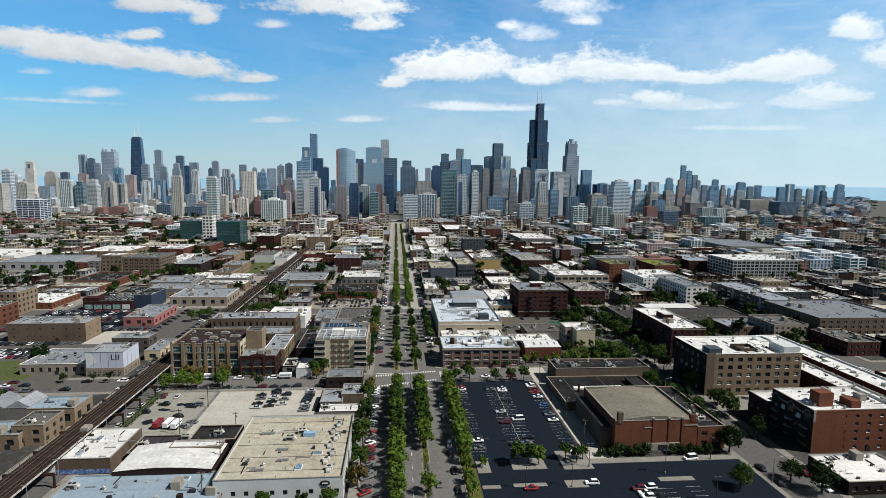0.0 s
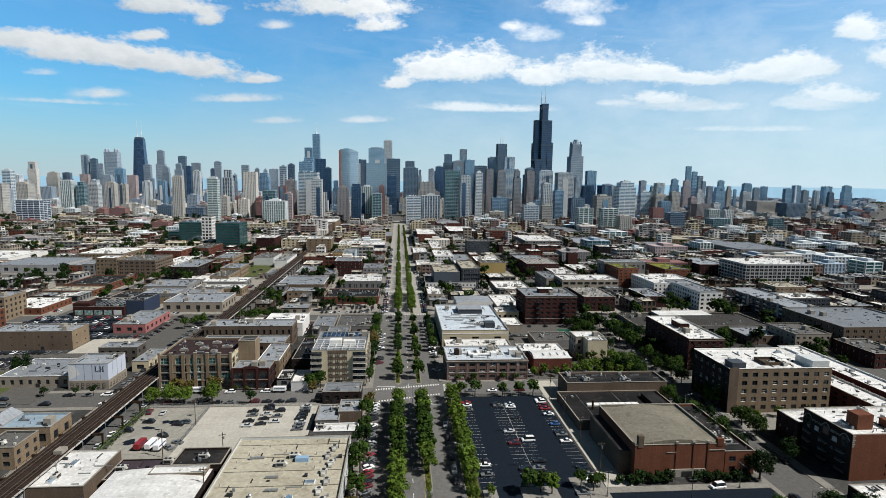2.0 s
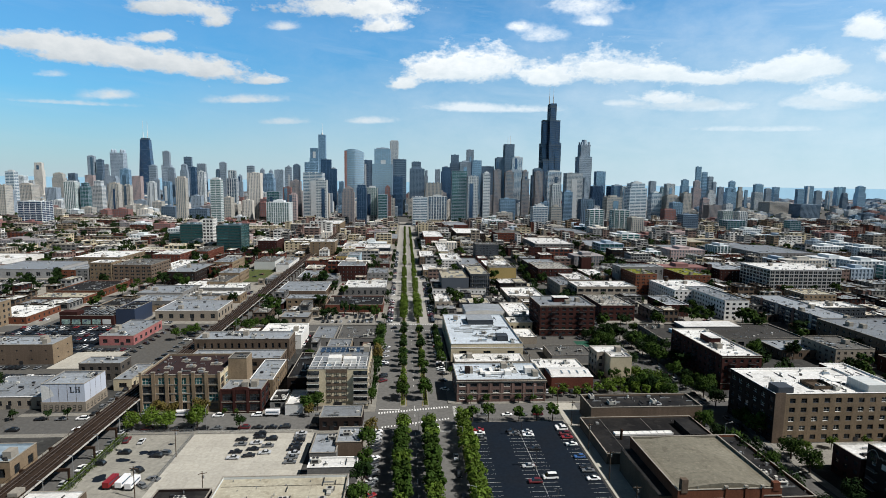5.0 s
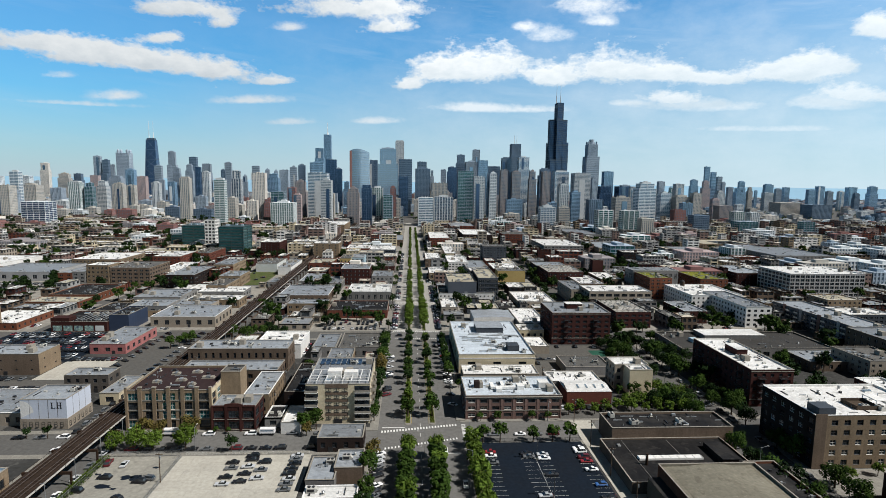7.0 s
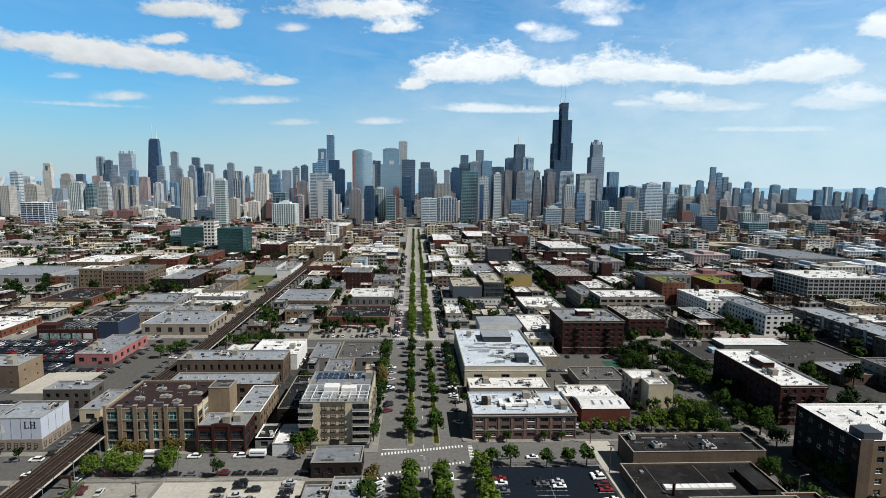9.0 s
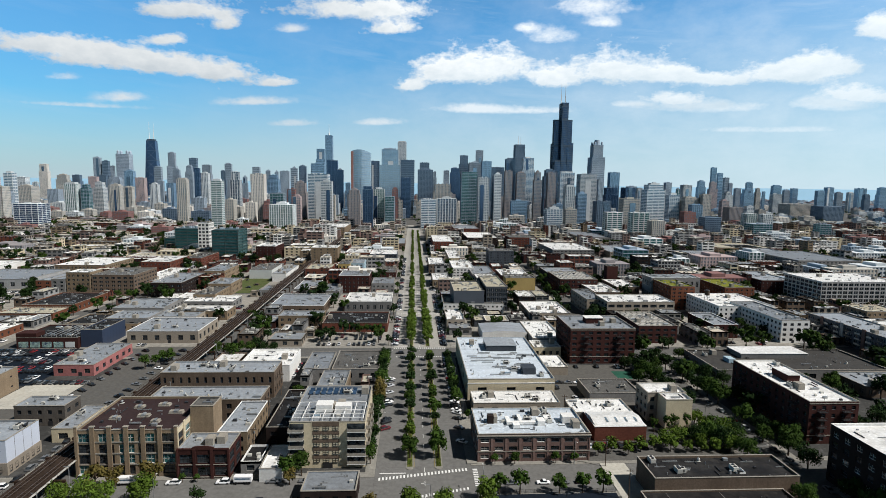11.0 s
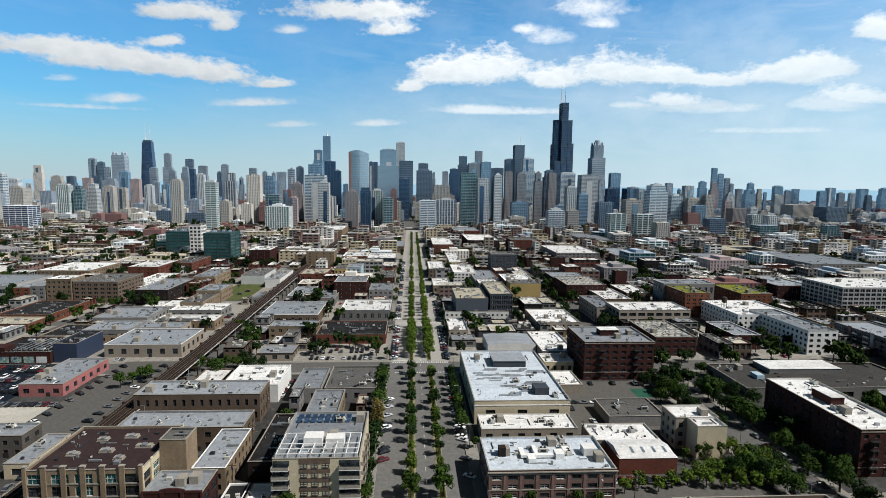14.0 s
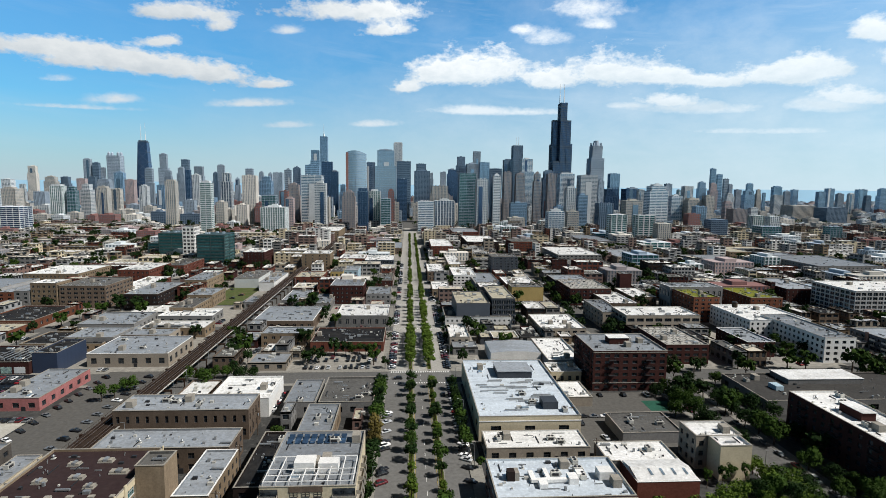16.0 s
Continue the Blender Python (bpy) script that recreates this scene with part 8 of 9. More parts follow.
def infill():
    """Plots along the old streets: low brick and stucco fronts, yards between them, loft blocks to the south."""
    walls = ["brick_tan", "brick_brown", "brick_brown", "brick_brown", "brick_dark", "brick_dkred", "stucco_grey", "stucco_grey", "brick_mauve", "tan", "slate"]
    roofs = ["white", "white", "white", "silver", "silver", "silver", "silver", "cream", "grey", "black", "tan"]
    north_walls = ["tan", "tan", "stucco_cream", "stucco_pale", "stucco_pale", "brick_tan", "brick_tan", "brick_pink", "brick_red", "brick_red", "brick_red", "brick_dkred", "stucco_grey", "brick_mauve", "white", "brick_orange"]
    north_roofs = ["white", "white", "white", "white", "cream", "cream", "cream", "silver", "tan", "grey"]
    south_walls = ["brick_red", "brick_red", "brick_dkred", "brick_dkred", "brick_pink", "brick_pink", "brick_mauve", "brick_brown", "stucco_pale", "stucco_pale", "white", "tan", "stucco_grey", "slate", "brick_dark", "stucco_cream"]
    south_roofs = ["white", "white", "white", "white", "cream", "cream", "silver", "silver", "grey", "black"]
    # walls beyond 850 m: mostly pale colours that stand in for aerial haze
    far_walls = ["stucco_pale", "stucco_pale", "stucco_pale", "white", "white", "tan", "tan", "stucco_cream", "stucco_cream", "brick_pink", "brick_pink", "brick_mauve", "brick_tan", "brick_red", "stucco_grey"]
    made = 0
    for bx0, bx1, by0, by1 in sorted(BLOCKS, key=lambda q: q[2]):
        if by0 < 100 and -112 < bx0 < 140:
            continue
        far, north = by0 > 600, bx1 < -140
        y = by0 + 3.2
        while y < by1 - 6:
            dy = min(FILL.uniform(12, 27) if far else FILL.uniform(13, 25), by1 - 3 - y)
            x = bx0 + 3.4
            while x < bx1 - 6:
                if not far:
                    dx, floors = FILL.choice((FILL.uniform(7.5, 13), FILL.uniform(9, 22))), FILL.choice((1, 1, 1, 2, 2))
                elif north:
                    dx, floors = FILL.choice((FILL.uniform(9, 18), FILL.uniform(14, 34), FILL.uniform(24, 60))), FILL.choice((1, 1, 1, 1, 2, 2, 2, 3))
                else:
                    dx = FILL.choice((FILL.uniform(7, 12), FILL.uniform(9, 20), FILL.uniform(16, 36)))
                    floors = FILL.choice((1, 2, 2, 2, 3, 3, 4) if y < 900 else (2, 2, 3, 3, 4, 5, 6))
                dx = min(dx, bx1 - 3.4 - x)
                inside = -0.9 * (y + 40) - 60 < x < 0.98 * (y + 40) + 60
                h = floors * FILL.uniform(3.4, 4.2) + 1.4
                if dx > 6 and dy > 6 and inside and FILL.random() < (0.84 if y < 560 else 0.8):
                    wall_set, roof_set = (walls, roofs) if y < 560 else ((north_walls, north_roofs) if x < 0 else (south_walls, south_roofs))
                    if y > 850:
                        wall_set = far_walls
                    for shrink in (0, 0.2, 0.4, 0.55):
                        w = dx * (1 - shrink)
                        if not hits(x, x + w, y, y + dy * (1 - shrink), 0.8):
                            plain(x, x + w, y, y + dy * (1 - shrink), h, FILL.choice(wall_set), FILL.choice(roof_set), floors)
                            made += 1
                            break
                x += dx + (0.9 if FILL.random() < 0.75 else FILL.uniform(3, 9))
            y += dy + (1.0 if FILL.random() < 0.5 else FILL.uniform(3, 7))
            if made > 4200:
                return


MIDRISE = (Shape(), [])
# newer mid-rise fronts between the old streets, more of them to the south
for k in range(430):
    bx0, bx1, by0, by1 = FILL.choice(BLOCKS)
    if by0 < 600 or bx1 - bx0 < 40 or by1 - by0 < 30:
        continue
    fw, fd = FILL.uniform(18, min(58, bx1 - bx0 - 10)), FILL.uniform(15, min(34, by1 - by0 - 8))
    fx, fy = FILL.uniform(bx0 + 4, bx1 - 4 - fw), FILL.choice((by0 + 3.5, by1 - 3.5 - fd))
    south = fx > 60
    if (not south and FILL.random() < 0.55) or -45 < fx + fw / 2 < 60 or hits(fx, fx + fw, fy, fy + fd, 1):
        continue
    fh = FILL.uniform(12, 17 + 0.012 * (fy - 600)) if south else FILL.uniform(9, 14)
    far_block(MIDRISE, fx, fx + fw, fy, fy + fd, fh, FILL.choice(("white", "white", "teal", "red", "brown", "piers", "greenwhite", "beige", "pink", "bluewhite", "grey", "cream") if south else ("beige", "red", "cream", "white", "pink", "brown")))
tagged(part("midrise_blocks", MIDRISE[0], MIDRISE[1]), "mid-rise flats and offices among the old streets", "buildings", kind="stuff")
infill()
tagged(part("far_buildings", MASS[0], MASS[1]), "distant low brick and stucco city buildings", "buildings", kind="stuff")
BEHIND = (Shape(), [])
# blocks between the old streets and the river, lower towards the edges
for k in range(700):
    fy = 1500 + 1500 * FILL.random() ** 1.1
    fx = FILL.uniform(-0.78, 0.92) * fy
    fw, fd = FILL.uniform(18, 48), FILL.uniform(16, 36)
    if -30 < fx + fw / 2 < 45 and fy < 1750 or hits(fx, fx + fw, fy, fy + fd, 5):
        continue
    slope = fx / fy
    fh = FILL.uniform(18, 72) if -0.38 < slope < 0.34 else FILL.uniform(8, 24)
    if slope < -0.38:
        fh = FILL.uniform(10, 36)
    far_block(BEHIND, fx, fx + fw, fy, fy + fd, fh, FILL.choice(("white", "beige", "grey", "red", "dark", "brown", "blue", "beige", "white", "cream")))
# plain low roofs out to the shore
for k in range(1150):
    fy = FILL.uniform(2900, 4480)
    fx = FILL.uniform(-0.86, 0.92) * fy
    fw, fd, fh = FILL.uniform(25, 80), FILL.uniform(20, 50), FILL.uniform(8, 20) + 18 * max(0, fy - 3600) / 1000
    if hits(fx, fx + fw, fy, fy + fd, 3):
        continue
    absorb(BEHIND, FILL.choice(("tower_grey", "tower_white", "tower_brown", "tower_dark", "tower_pink", "tower_grey")), Shape().box(fx, fx + fw, fy, fy + fd, 0, fh).box(fx + fw * 0.3, fx + fw * 0.5, fy, fy + fd, fh, fh + 4))
tagged(part("far_blocks", BEHIND[0], BEHIND[1]), "distant mid-rise city blocks before the skyline", "buildings", kind="stuff")


# ---- rooftop units ----
def make_unit():
    u = thing("rooftop_unit", 0, 0, -50, "pale metal air-conditioning unit on a flat roof", "air conditioner", "rooftop units")
    part("casing", Shape().box(-1.5, 1.5, -0.95, 0.95, 0.25, 1.7, 0, True), "unit_paint", u)
    part("curb", Shape().box(-1.3, 1.3, -0.8, 0.8, -0.02, 0.25), "galvanised", u)
    for x in (-0.75, 0.6):
        part("fan", Shape().tube((x, 0, 1.7), (x, 0, 1.95), 0.5, 0.5, 10), "frame_dark", u)
    part("louvre", Shape().box(-1.2, 0.9, -1.0, -0.955, 0.5, 1.4), "frame_dark", u)
    part("hood", Shape().prism([(1.503, 0.5), (2.2, 0.7), (1.503, 1.5)], -0.6, 0.6), "unit_paint", u)
    return u


def make_vent():
    u = thing("roof_ventilator", 0, 0, -50, "small galvanised roof ventilator on a flat roof", "ventilator", "roof ventilators")
    part("pipe", Shape().tube((0, 0, -0.02), (0, 0, 0.9), 0.32, 0.32, 8), "galvanised", u)
    part("cap", Shape().tube((0, 0, 0.9), (0, 0, 1.25), 0.6, 0.25, 10), "galvanised", u)
    part("flashing", Shape().box(-0.6, 0.6, -0.6, 0.6, -0.02, 0.14), "unit_paint", u)
    return u


def make_hatch():
    u = thing("roof_skylight", 0, 0, -50, "low kerbed roof skylight with dark glass", "skylight", "roof skylights")
    part("kerb", Shape().box(-1.1, 1.1, -1.6, 1.6, -0.02, 0.5), "coping_white", u)
    part("pane", Shape().prism([(-1.0, 0.503), (1.0, 0.503), (0, 1.0)], -1.5, 1.5), "glass_grey", u)
    return u


PROTO = {"unit": make_unit(), "vent": make_vent(), "hatch": make_hatch()}
used = set()
for x, y, z, size, kind, turn in UNITS:
    m = pose(x, y, z, 0, 0, turn)
    if kind not in used:
        used.add(kind)
        PROTO[kind].matrix_basis = m
    else:
        copy_thing(PROTO[kind], m)


# ---- trees ----
def crown_shape(rng, r, zc, flat, lumps, leaves, size):
    """Leaf sprays gathered in lumps about the limbs, with gaps between."""
    s = Shape()
    tips = []
    for k in range(lumps):
        a, e = 2.4 * k + rng.uniform(-0.5, 0.5), rng.uniform(-0.55, 1.0)
        q = r * rng.uniform(0.45, 0.78)
        tips.append((Vector((q * math.cos(a) * math.cos(e * 0.9), q * math.sin(a) * math.cos(e * 0.9), zc + q * flat * math.sin(e * 1.2))), r * rng.uniform(0.3, 0.5)))
    for c, q in tips:
        for k in range(leaves // lumps):
            d = Vector((rng.gauss(0, 1), rng.gauss(0, 1), rng.gauss(0, 0.8)))
            d.normalize()
            p = c + d * q * rng.uniform(0.55, 1.08)
            n = (d + Vector((rng.uniform(-0.7, 0.7), rng.uniform(-0.7, 0.7), rng.uniform(0.0, 0.8)))).normalized()
            u = n.orthogonal().normalized()
            u = Matrix.Rotation(rng.uniform(0, 6.28), 3, n) @ u
            v = n.cross(u)
            w = size * rng.uniform(0.6, 1.3)
            s.quad(tuple(p - u * w), tuple(p - v * w * 0.6), tuple(p + u * w), tuple(p + v * w * 0.6))
    return s, tips


def make_tree(seed, r, high, leaf, label, leaves=620, lumps=13, size=0.42, flat=1.0):
    rng = random.Random(seed)
    t = thing("tree", 0, 0, 0, label, "tree")
    zc = high - r * flat * 0.95
    crown, tips = crown_shape(rng, r, zc, flat, lumps, leaves, size)
    trunk = Shape().tube((0, 0, -0.1), (0.05, 0.04, zc * 0.62), r * 0.065 + 0.05, r * 0.045 + 0.03, 7)
    for c, q in tips[::2]:
        trunk.tube((0.05, 0.04, zc * 0.58), tuple(c), r * 0.03 + 0.02, 0.03, 5, 0, False)
    part("trunk", trunk, "bark", t)
    part("crown", crown, leaf, t)
    return t


TREES = {
    "median": [make_tree(s, 2.5, 6.6, "leaf_mid" if s != 2 else "leaf_bright", "bushy green street tree planted in the median") for s in (1, 2, 3)],
    "street": [make_tree(s, 3.0, 8.2, "leaf_dark" if s != 12 else "leaf_mid", "dark green street tree beside the pavement") for s in (11, 12, 13)],
    "bright": [make_tree(s, 2.9, 7.4, "leaf_bright", "bright green street tree in a planting bed") for s in (21, 22)],
    "rust": [make_tree(31, 2.8, 7.2, "leaf_rust", "street tree with yellowing rusty leaves")],
    "small": [make_tree(s, 1.9, 5.2, "leaf_mid", "small green street tree beside the road", 420, 9, 0.36) for s in (41, 42)],
    "poplar": [make_tree(51, 2.0, 9.5, "leaf_mid", "tall narrow green tree beside a house", 520, 12, 0.36, 2.1)],
    "avenue": [make_tree(s, 3.2, 8.2, "leaf_bright", "bright green tree in the distant median", 190, 9, 0.8) for s in (64, 65)],
    "far": [make_tree(s, 3.4, 8.5, "leaf_mid" if s == 61 else "leaf_dark", "green tree among the city blocks", 190, 9, 0.8) for s in (61, 62, 63)],
    "shrub": [make_tree(81, 1.5, 2.7, "leaf_dark", "dark rounded shrub beside a brick wall", 320, 9, 0.3)],
    "court": [make_tree(s, 4.4, 9.4, "leaf_bright", "broad yellow-green tree in a court", 1300, 20, 0.42) for s in (73, 74)],
    "wide": [make_tree(s, 4.6, 10.0, "leaf_mid" if s == 71 else "leaf_dark", "broad leafy green tree", 1300, 20, 0.42) for s in (71, 72)]}
WOODS, WOOD_MATS = Shape(), []
placed = set()
TREE_RNG = random.Random(5)


def plant(kind, x, y, scale=1.0, z=0.15, group=""):
    if any(a - 0.6 < x < b + 0.6 and c - 0.6 < y < d + 0.6 for a, b, c, d in near_prints(x, x, y, y)):
        return None
    pick = TREE_RNG.choice(TREES[kind])
    m = pose(x, y, z - 0.12, 0, 0, TREE_RNG.uniform(0, 360))
    if kind in ("far", "avenue") and pick.name in placed:
        k = scale * TREE_RNG.uniform(0.88, 1.14)
        m = m @ Matrix.Diagonal((k, k, k * TREE_RNG.uniform(0.92, 1.1), 1))
        for child in pick.children:
            slot = child.data.materials[0].name
            i = len(WOODS.v)
            if slot not in WOOD_MATS:
                WOOD_MATS.append(slot)
            WOODS.v += [tuple(m @ v.co) for v in child.data.vertices]
            WOODS.f += [tuple(i + q for q in f.vertices) for f in child.data.polygons]
            WOODS.m += [WOOD_MATS.index(slot)] * len(child.data.polygons)
        return pick
    if pick.name not in placed:
        placed.add(pick.name)
        pick.matrix_basis = m
        t = pick
    else:
        t = copy_thing(pick, m)
    k = scale * TREE_RNG.uniform(0.88, 1.14)
    t.scale = (k, k, k * TREE_RNG.uniform(0.92, 1.1))
    if group:
        t["group"] = group
    return t


g = "trees along the boulevard"
for mx in (1.3, 12.0):
    y = 150.0
    while y < 262:
        if not (mx > 5 and y < 199):
            plant("median" if y > 205 else "bright", mx + TREE_RNG.uniform(-0.3, 0.3), y, 1.36 if y > 205 else 1.12, 0.18, g)
        y += TREE_RNG.uniform(5.2, 6.4)
    y = 300.0 if mx < 5 else 304.0
    plant("median", mx, 296, 1.5, 0.18, g)
    while y < 417:
        plant("median" if TREE_RNG.random() < 0.7 else "street", mx + TREE_RNG.uniform(-0.2, 0.2), y, TREE_RNG.uniform(0.6, 1.15), 0.18, g)
        y += TREE_RNG.uniform(7.0, 11.0)
    y = 446.0
    while y < 518:
        plant("bright", mx, y, 1.15, 0.18, g)
        y += TREE_RNG.uniform(6, 7.5)
    for my0, my1 in MEDIANS[3:]:
        y = my0 + 6
        while y < my1 - 3:
            plant("avenue" if y > 700 else "bright", mx, y, TREE_RNG.uniform(0.7, 0.9) if y > 700 else 1.0, 0.18, g)
            y += TREE_RNG.uniform(9, 13)
# shrubs in the planted medians
for my0, my1 in MEDIANS[:3]:
    for mx in (1.3, 12.0):
        rng = random.Random(int(my0 + mx))
        hedge = Shape()
        y = my0 + 3
        while y < my1 - 1:
            if rng.random() < 0.75:
                for k in range(14):
                    p = Vector((mx + rng.uniform(-0.8, 0.8), y + rng.uniform(-0.7, 0.7), rng.uniform(0.2, 0.75)))
                    q = rng.uniform(0.16, 0.34)
                    a = rng.uniform(0, 3.1)
                    hedge.quad((p.x - q * math.cos(a), p.y - q * math.sin(a), p.z - 0.1), (p.x + q * 0.4, p.y - q, p.z + 0.1),
                               (p.x + q * math.cos(a), p.y + q * math.sin(a), p.z + 0.12), (p.x - q * 0.4, p.y + q, p.z))
            y += 0.9
        tagged(part("shrubbery", hedge, "leaf_bright"), "low green shrubs in the median bed", "shrubs", kind="stuff")
ivy, rng = Shape(), random.Random(17)
for k in range(3600):
    p = Vector((-109.7 + rng.gauss(0, 0.75), rng.uniform(213, 262), 0.25 + 1.9 * rng.random() ** 1.4))
    q, a = rng.uniform(0.15, 0.4), rng.uniform(0, 3.1)
    ivy.quad((p.x - q * math.cos(a), p.y - q * math.sin(a), p.z - 0.12), (p.x + q * 0.4, p.y - q, p.z + 0.1), (p.x + q * math.cos(a), p.y + q * math.sin(a), p.z + 0.14), (p.x - q * 0.4, p.y + q, p.z))
tagged(part("weeds", ivy, "leaf_bright"), "green weeds climbing a chain-link fence", "weeds", kind="stuff")
# pavements
y = 175.0
while y < 262:
    plant(TREE_RNG.choice(("street", "street", "rust", "median")), -11.8, y, TREE_RNG.uniform(1.2, 1.5))
    y += TREE_RNG.uniform(11, 16)
y = 292.0
while y < 412:
    if not 395 < y < 400:
        plant("rust" if TREE_RNG.random() < 0.12 else "street", -13.4, y, TREE_RNG.uniform(0.95, 1.25))
    y += TREE_RNG.uniform(5.5, 8)
y = 196.0
while y < 268:
    plant("bright", 26.6, y, TREE_RNG.uniform(1.05, 1.3))
    y += TREE_RNG.uniform(4.6, 6.2)
for y in (176, 183, 168, 190):
    plant("bright", 25.6, y, 0.75)
for y in (303, 312, 330, 343, 351, 360, 367, 376, 384, 391, 399, 408):
    plant("street" if y > 335 else "small", 27.0 if y < 335 else 22.5, y, 0.85 if y < 335 else 0.95)
for x in (33, 40.5, 56, 63):
    plant("small", x, 290.6, 1.0)
for x in (31.5, 38.5, 52, 60, 67):
    plant("small", x, 270.8, 1.5, 0.15)
for x, y, k in ((45, 187, 1.0), (49, 187.5, 1.05), (52.5, 186.5, 0.95)):
    plant("median", x, y, 1.15, 0.36)
for x, y in ((63.5, 190), (67, 187.5), (70, 189.5)):
    plant("small", x, y, 1.15, 0.36)
plant("bright", 32, 186, 0.6, 0.36)
plant("bright", 11.6, 171, 0.95, 0.1)
for x in range(78, 126, 7):
    if not 92 < x < 101:
        plant("shrub", x, 191.8, TREE_RNG.uniform(1.3, 1.6))
        plant("shrub", x + 3.4, 191.6, TREE_RNG.uniform(1.2, 1.5))
# cross street and lots on the north side
for x, y, k, kind in ((-110, 268, 0.82, "court"), (-103, 269.5, 0.88, "court"), (-96, 268, 0.85, "court"), (-84, 268.5, 0.95, "court"), (-104, 278, 1.25, "rust"), (-98, 279, 1.0, "rust"),
                      (-86, 279, 1.2, "rust"), (-66, 266, 0.8, "street"), (-42, 283, 1.25, "median"), (-48, 284, 1.1, "median"), (-37, 284.5, 1.1, "street"), (-40, 279, 0.8, "rust"),
                      (-72, 281.5, 0.6, "small"), (-77, 281.5, 0.6, "small"), (-150, 279.5, 0.6, "street"), (-142, 279.5, 0.6, "street"), (-164, 279, 0.6, "street"),
                      (-175, 250, 1.2, "street"), (-180, 254, 1.2, "street"), (-186, 251, 1.1, "street"), (-27, 340, 0.9, "street"), (-33, 372, 0.9, "street"), (-23, 350, 0.8, "rust"),
                      (-14.6, 205, 0.7, "bright"), (-15, 178, 0.8, "bright"), (-16, 192, 0.9, "street"), (-40, 163, 0.9, "street"), (-28, 164, 0.8, "street"), (-20, 163, 1.0, "street")):
    plant(kind, x, y, k)
for x, y in ((-30, 470), (-34, 463), (-26, 466), (-60, 452), (-56, 455), (-145, 398), (-141, 402), (-120 + 14, 440), (-100, 446), (-96, 438), (-92, 450), (-104, 455)):
    plant("street", x, y, 1.0)
# green court behind the brick row on the south side
for x in (74, 80, 86, 92, 98, 104, 110, 116, 122, 127):
    plant("bright" if x % 3 else "court", x, 297.0 + TREE_RNG.uniform(-1, 3), 0.85)
for x, y in ((104, 303), (111, 306), (118, 303), (124, 309), (127, 315), (130, 304), (128, 298), (132, 310), (126, 322), (121, 330), (127, 340), (123, 350), (127, 360), (122, 372), (127, 384), (124, 396)):
    plant("court" if y < 326 else "wide", x, y, 0.75)
for x, y in ((104, 313.5), (110, 314.5), (113.5, 315), (119, 315.5)):
    plant("poplar", x, y, 0.95)
for x, y in ((153, 236), (160, 239), (172, 241), (186, 240), (196, 238)):
    plant("bright", x, y, 0.7, 0.2)
for x, y in ((-58, 450), (-52, 452), (-45, 467), (-38, 466), (-22, 463), (-20, 448)):
    plant("far", x, y, 1.1)
# the shady street to the south
for y in range(200, 440, 10):
    if not 285 < y < 335:
        plant("wide", 130.2 + TREE_RNG.uniform(-0.6, 0.6), y, TREE_RNG.uniform(0.8, 1.1))
    if y % 30:
        plant("wide", 149.4 + TREE_RNG.uniform(-0.5, 0.8), y + 4, TREE_RNG.uniform(0.75, 1.05))
for x, y in ((117, 167), (129, 192), (138, 171), (143, 163)):
    plant("wide", x, y, 0.95)
for k in range(46):
    x, y = TREE_RNG.uniform(180, 262), TREE_RNG.uniform(300, 418)
    if all(not (a - 3 < x < b + 3 and c - 3 < y < d + 3) for a, b, c, d in FOOTPRINTS):
        plant("wide", x, y, TREE_RNG.uniform(0.7, 1.0))

for k in range(34):
    for x in (-13.2, 25.6):
        if TREE_RNG.random() < 0.6:
            plant("far", x, 446 + k * 17 + TREE_RNG.uniform(-5, 5), TREE_RNG.uniform(0.6, 0.95))
# gardens, courts and street trees among the blocks
plant("wide", 113, 319, 0.85)
plant("wide", 123, 333, 0.85)
plant("wide", 148, 361, 0.85)
plant("wide", 153, 357, 0.85)
plant("wide", 166, 368, 0.85)
plant("wide", 161, 347, 0.85)
plant("wide", 172, 360, 0.85)
plant("wide", 153, 388, 0.85)
plant("wide", 156, 382, 0.85)
plant("wide", 160, 376, 0.85)
plant("wide", 130, 383, 0.85)
plant("wide", 140, 393, 0.85)
plant("wide", 173, 459, 0.85)
plant("wide", 168, 434, 0.85)
plant("wide", 164, 412, 0.85)
plant("wide", 130, 391, 0.85)
plant("wide", 116, 305, 0.85)
plant("wide", 122, 305, 0.85)
plant("wide", 126, 301, 0.85)
plant("wide", 131, 299, 0.85)
plant("wide", 131, 292, 0.85)
plant("wide", 128, 312, 0.85)
plant("wide", 136, 309, 0.85)
plant("wide", 146, 305, 0.85)
plant("wide", 155, 309, 0.85)
plant("wide", 157, 304, 0.85)
plant("far", 216, 459, 1.15)
plant("far", 222, 452, 1.15)
plant("far", 238, 459, 1.15)
plant("far", 250, 462, 1.15)
plant("far", 210, 473, 1.15)
plant("far", 230, 367, 1.15)
plant("far", 254, 411, 1.15)
plant("far", 203, 360, 1.15)
plant("far", 76, 831, 1.15)
plant("far", 136, 857, 1.15)
plant("far", 145, 825, 1.15)
plant("far", 146, 708, 1.15)
plant("far", 136, 653, 1.15)
plant("far", 130, 604, 1.15)
plant("far", 182, 921, 1.15)
plant("far", 190, 902, 1.15)
plant("far", 201, 897, 1.15)
plant("far", 216, 738, 1.15)
plant("far", 227, 723, 1.15)
plant("far", 231, 694, 1.15)
plant("far", 227, 656, 1.15)
plant("far", 229, 633, 1.15)
plant("far", 58, 509, 1.15)
plant("far", 69, 518, 1.15)
plant("far", 131, 581, 1.15)
plant("far", 109, 580, 1.15)
plant("far", 100, 580, 1.15)
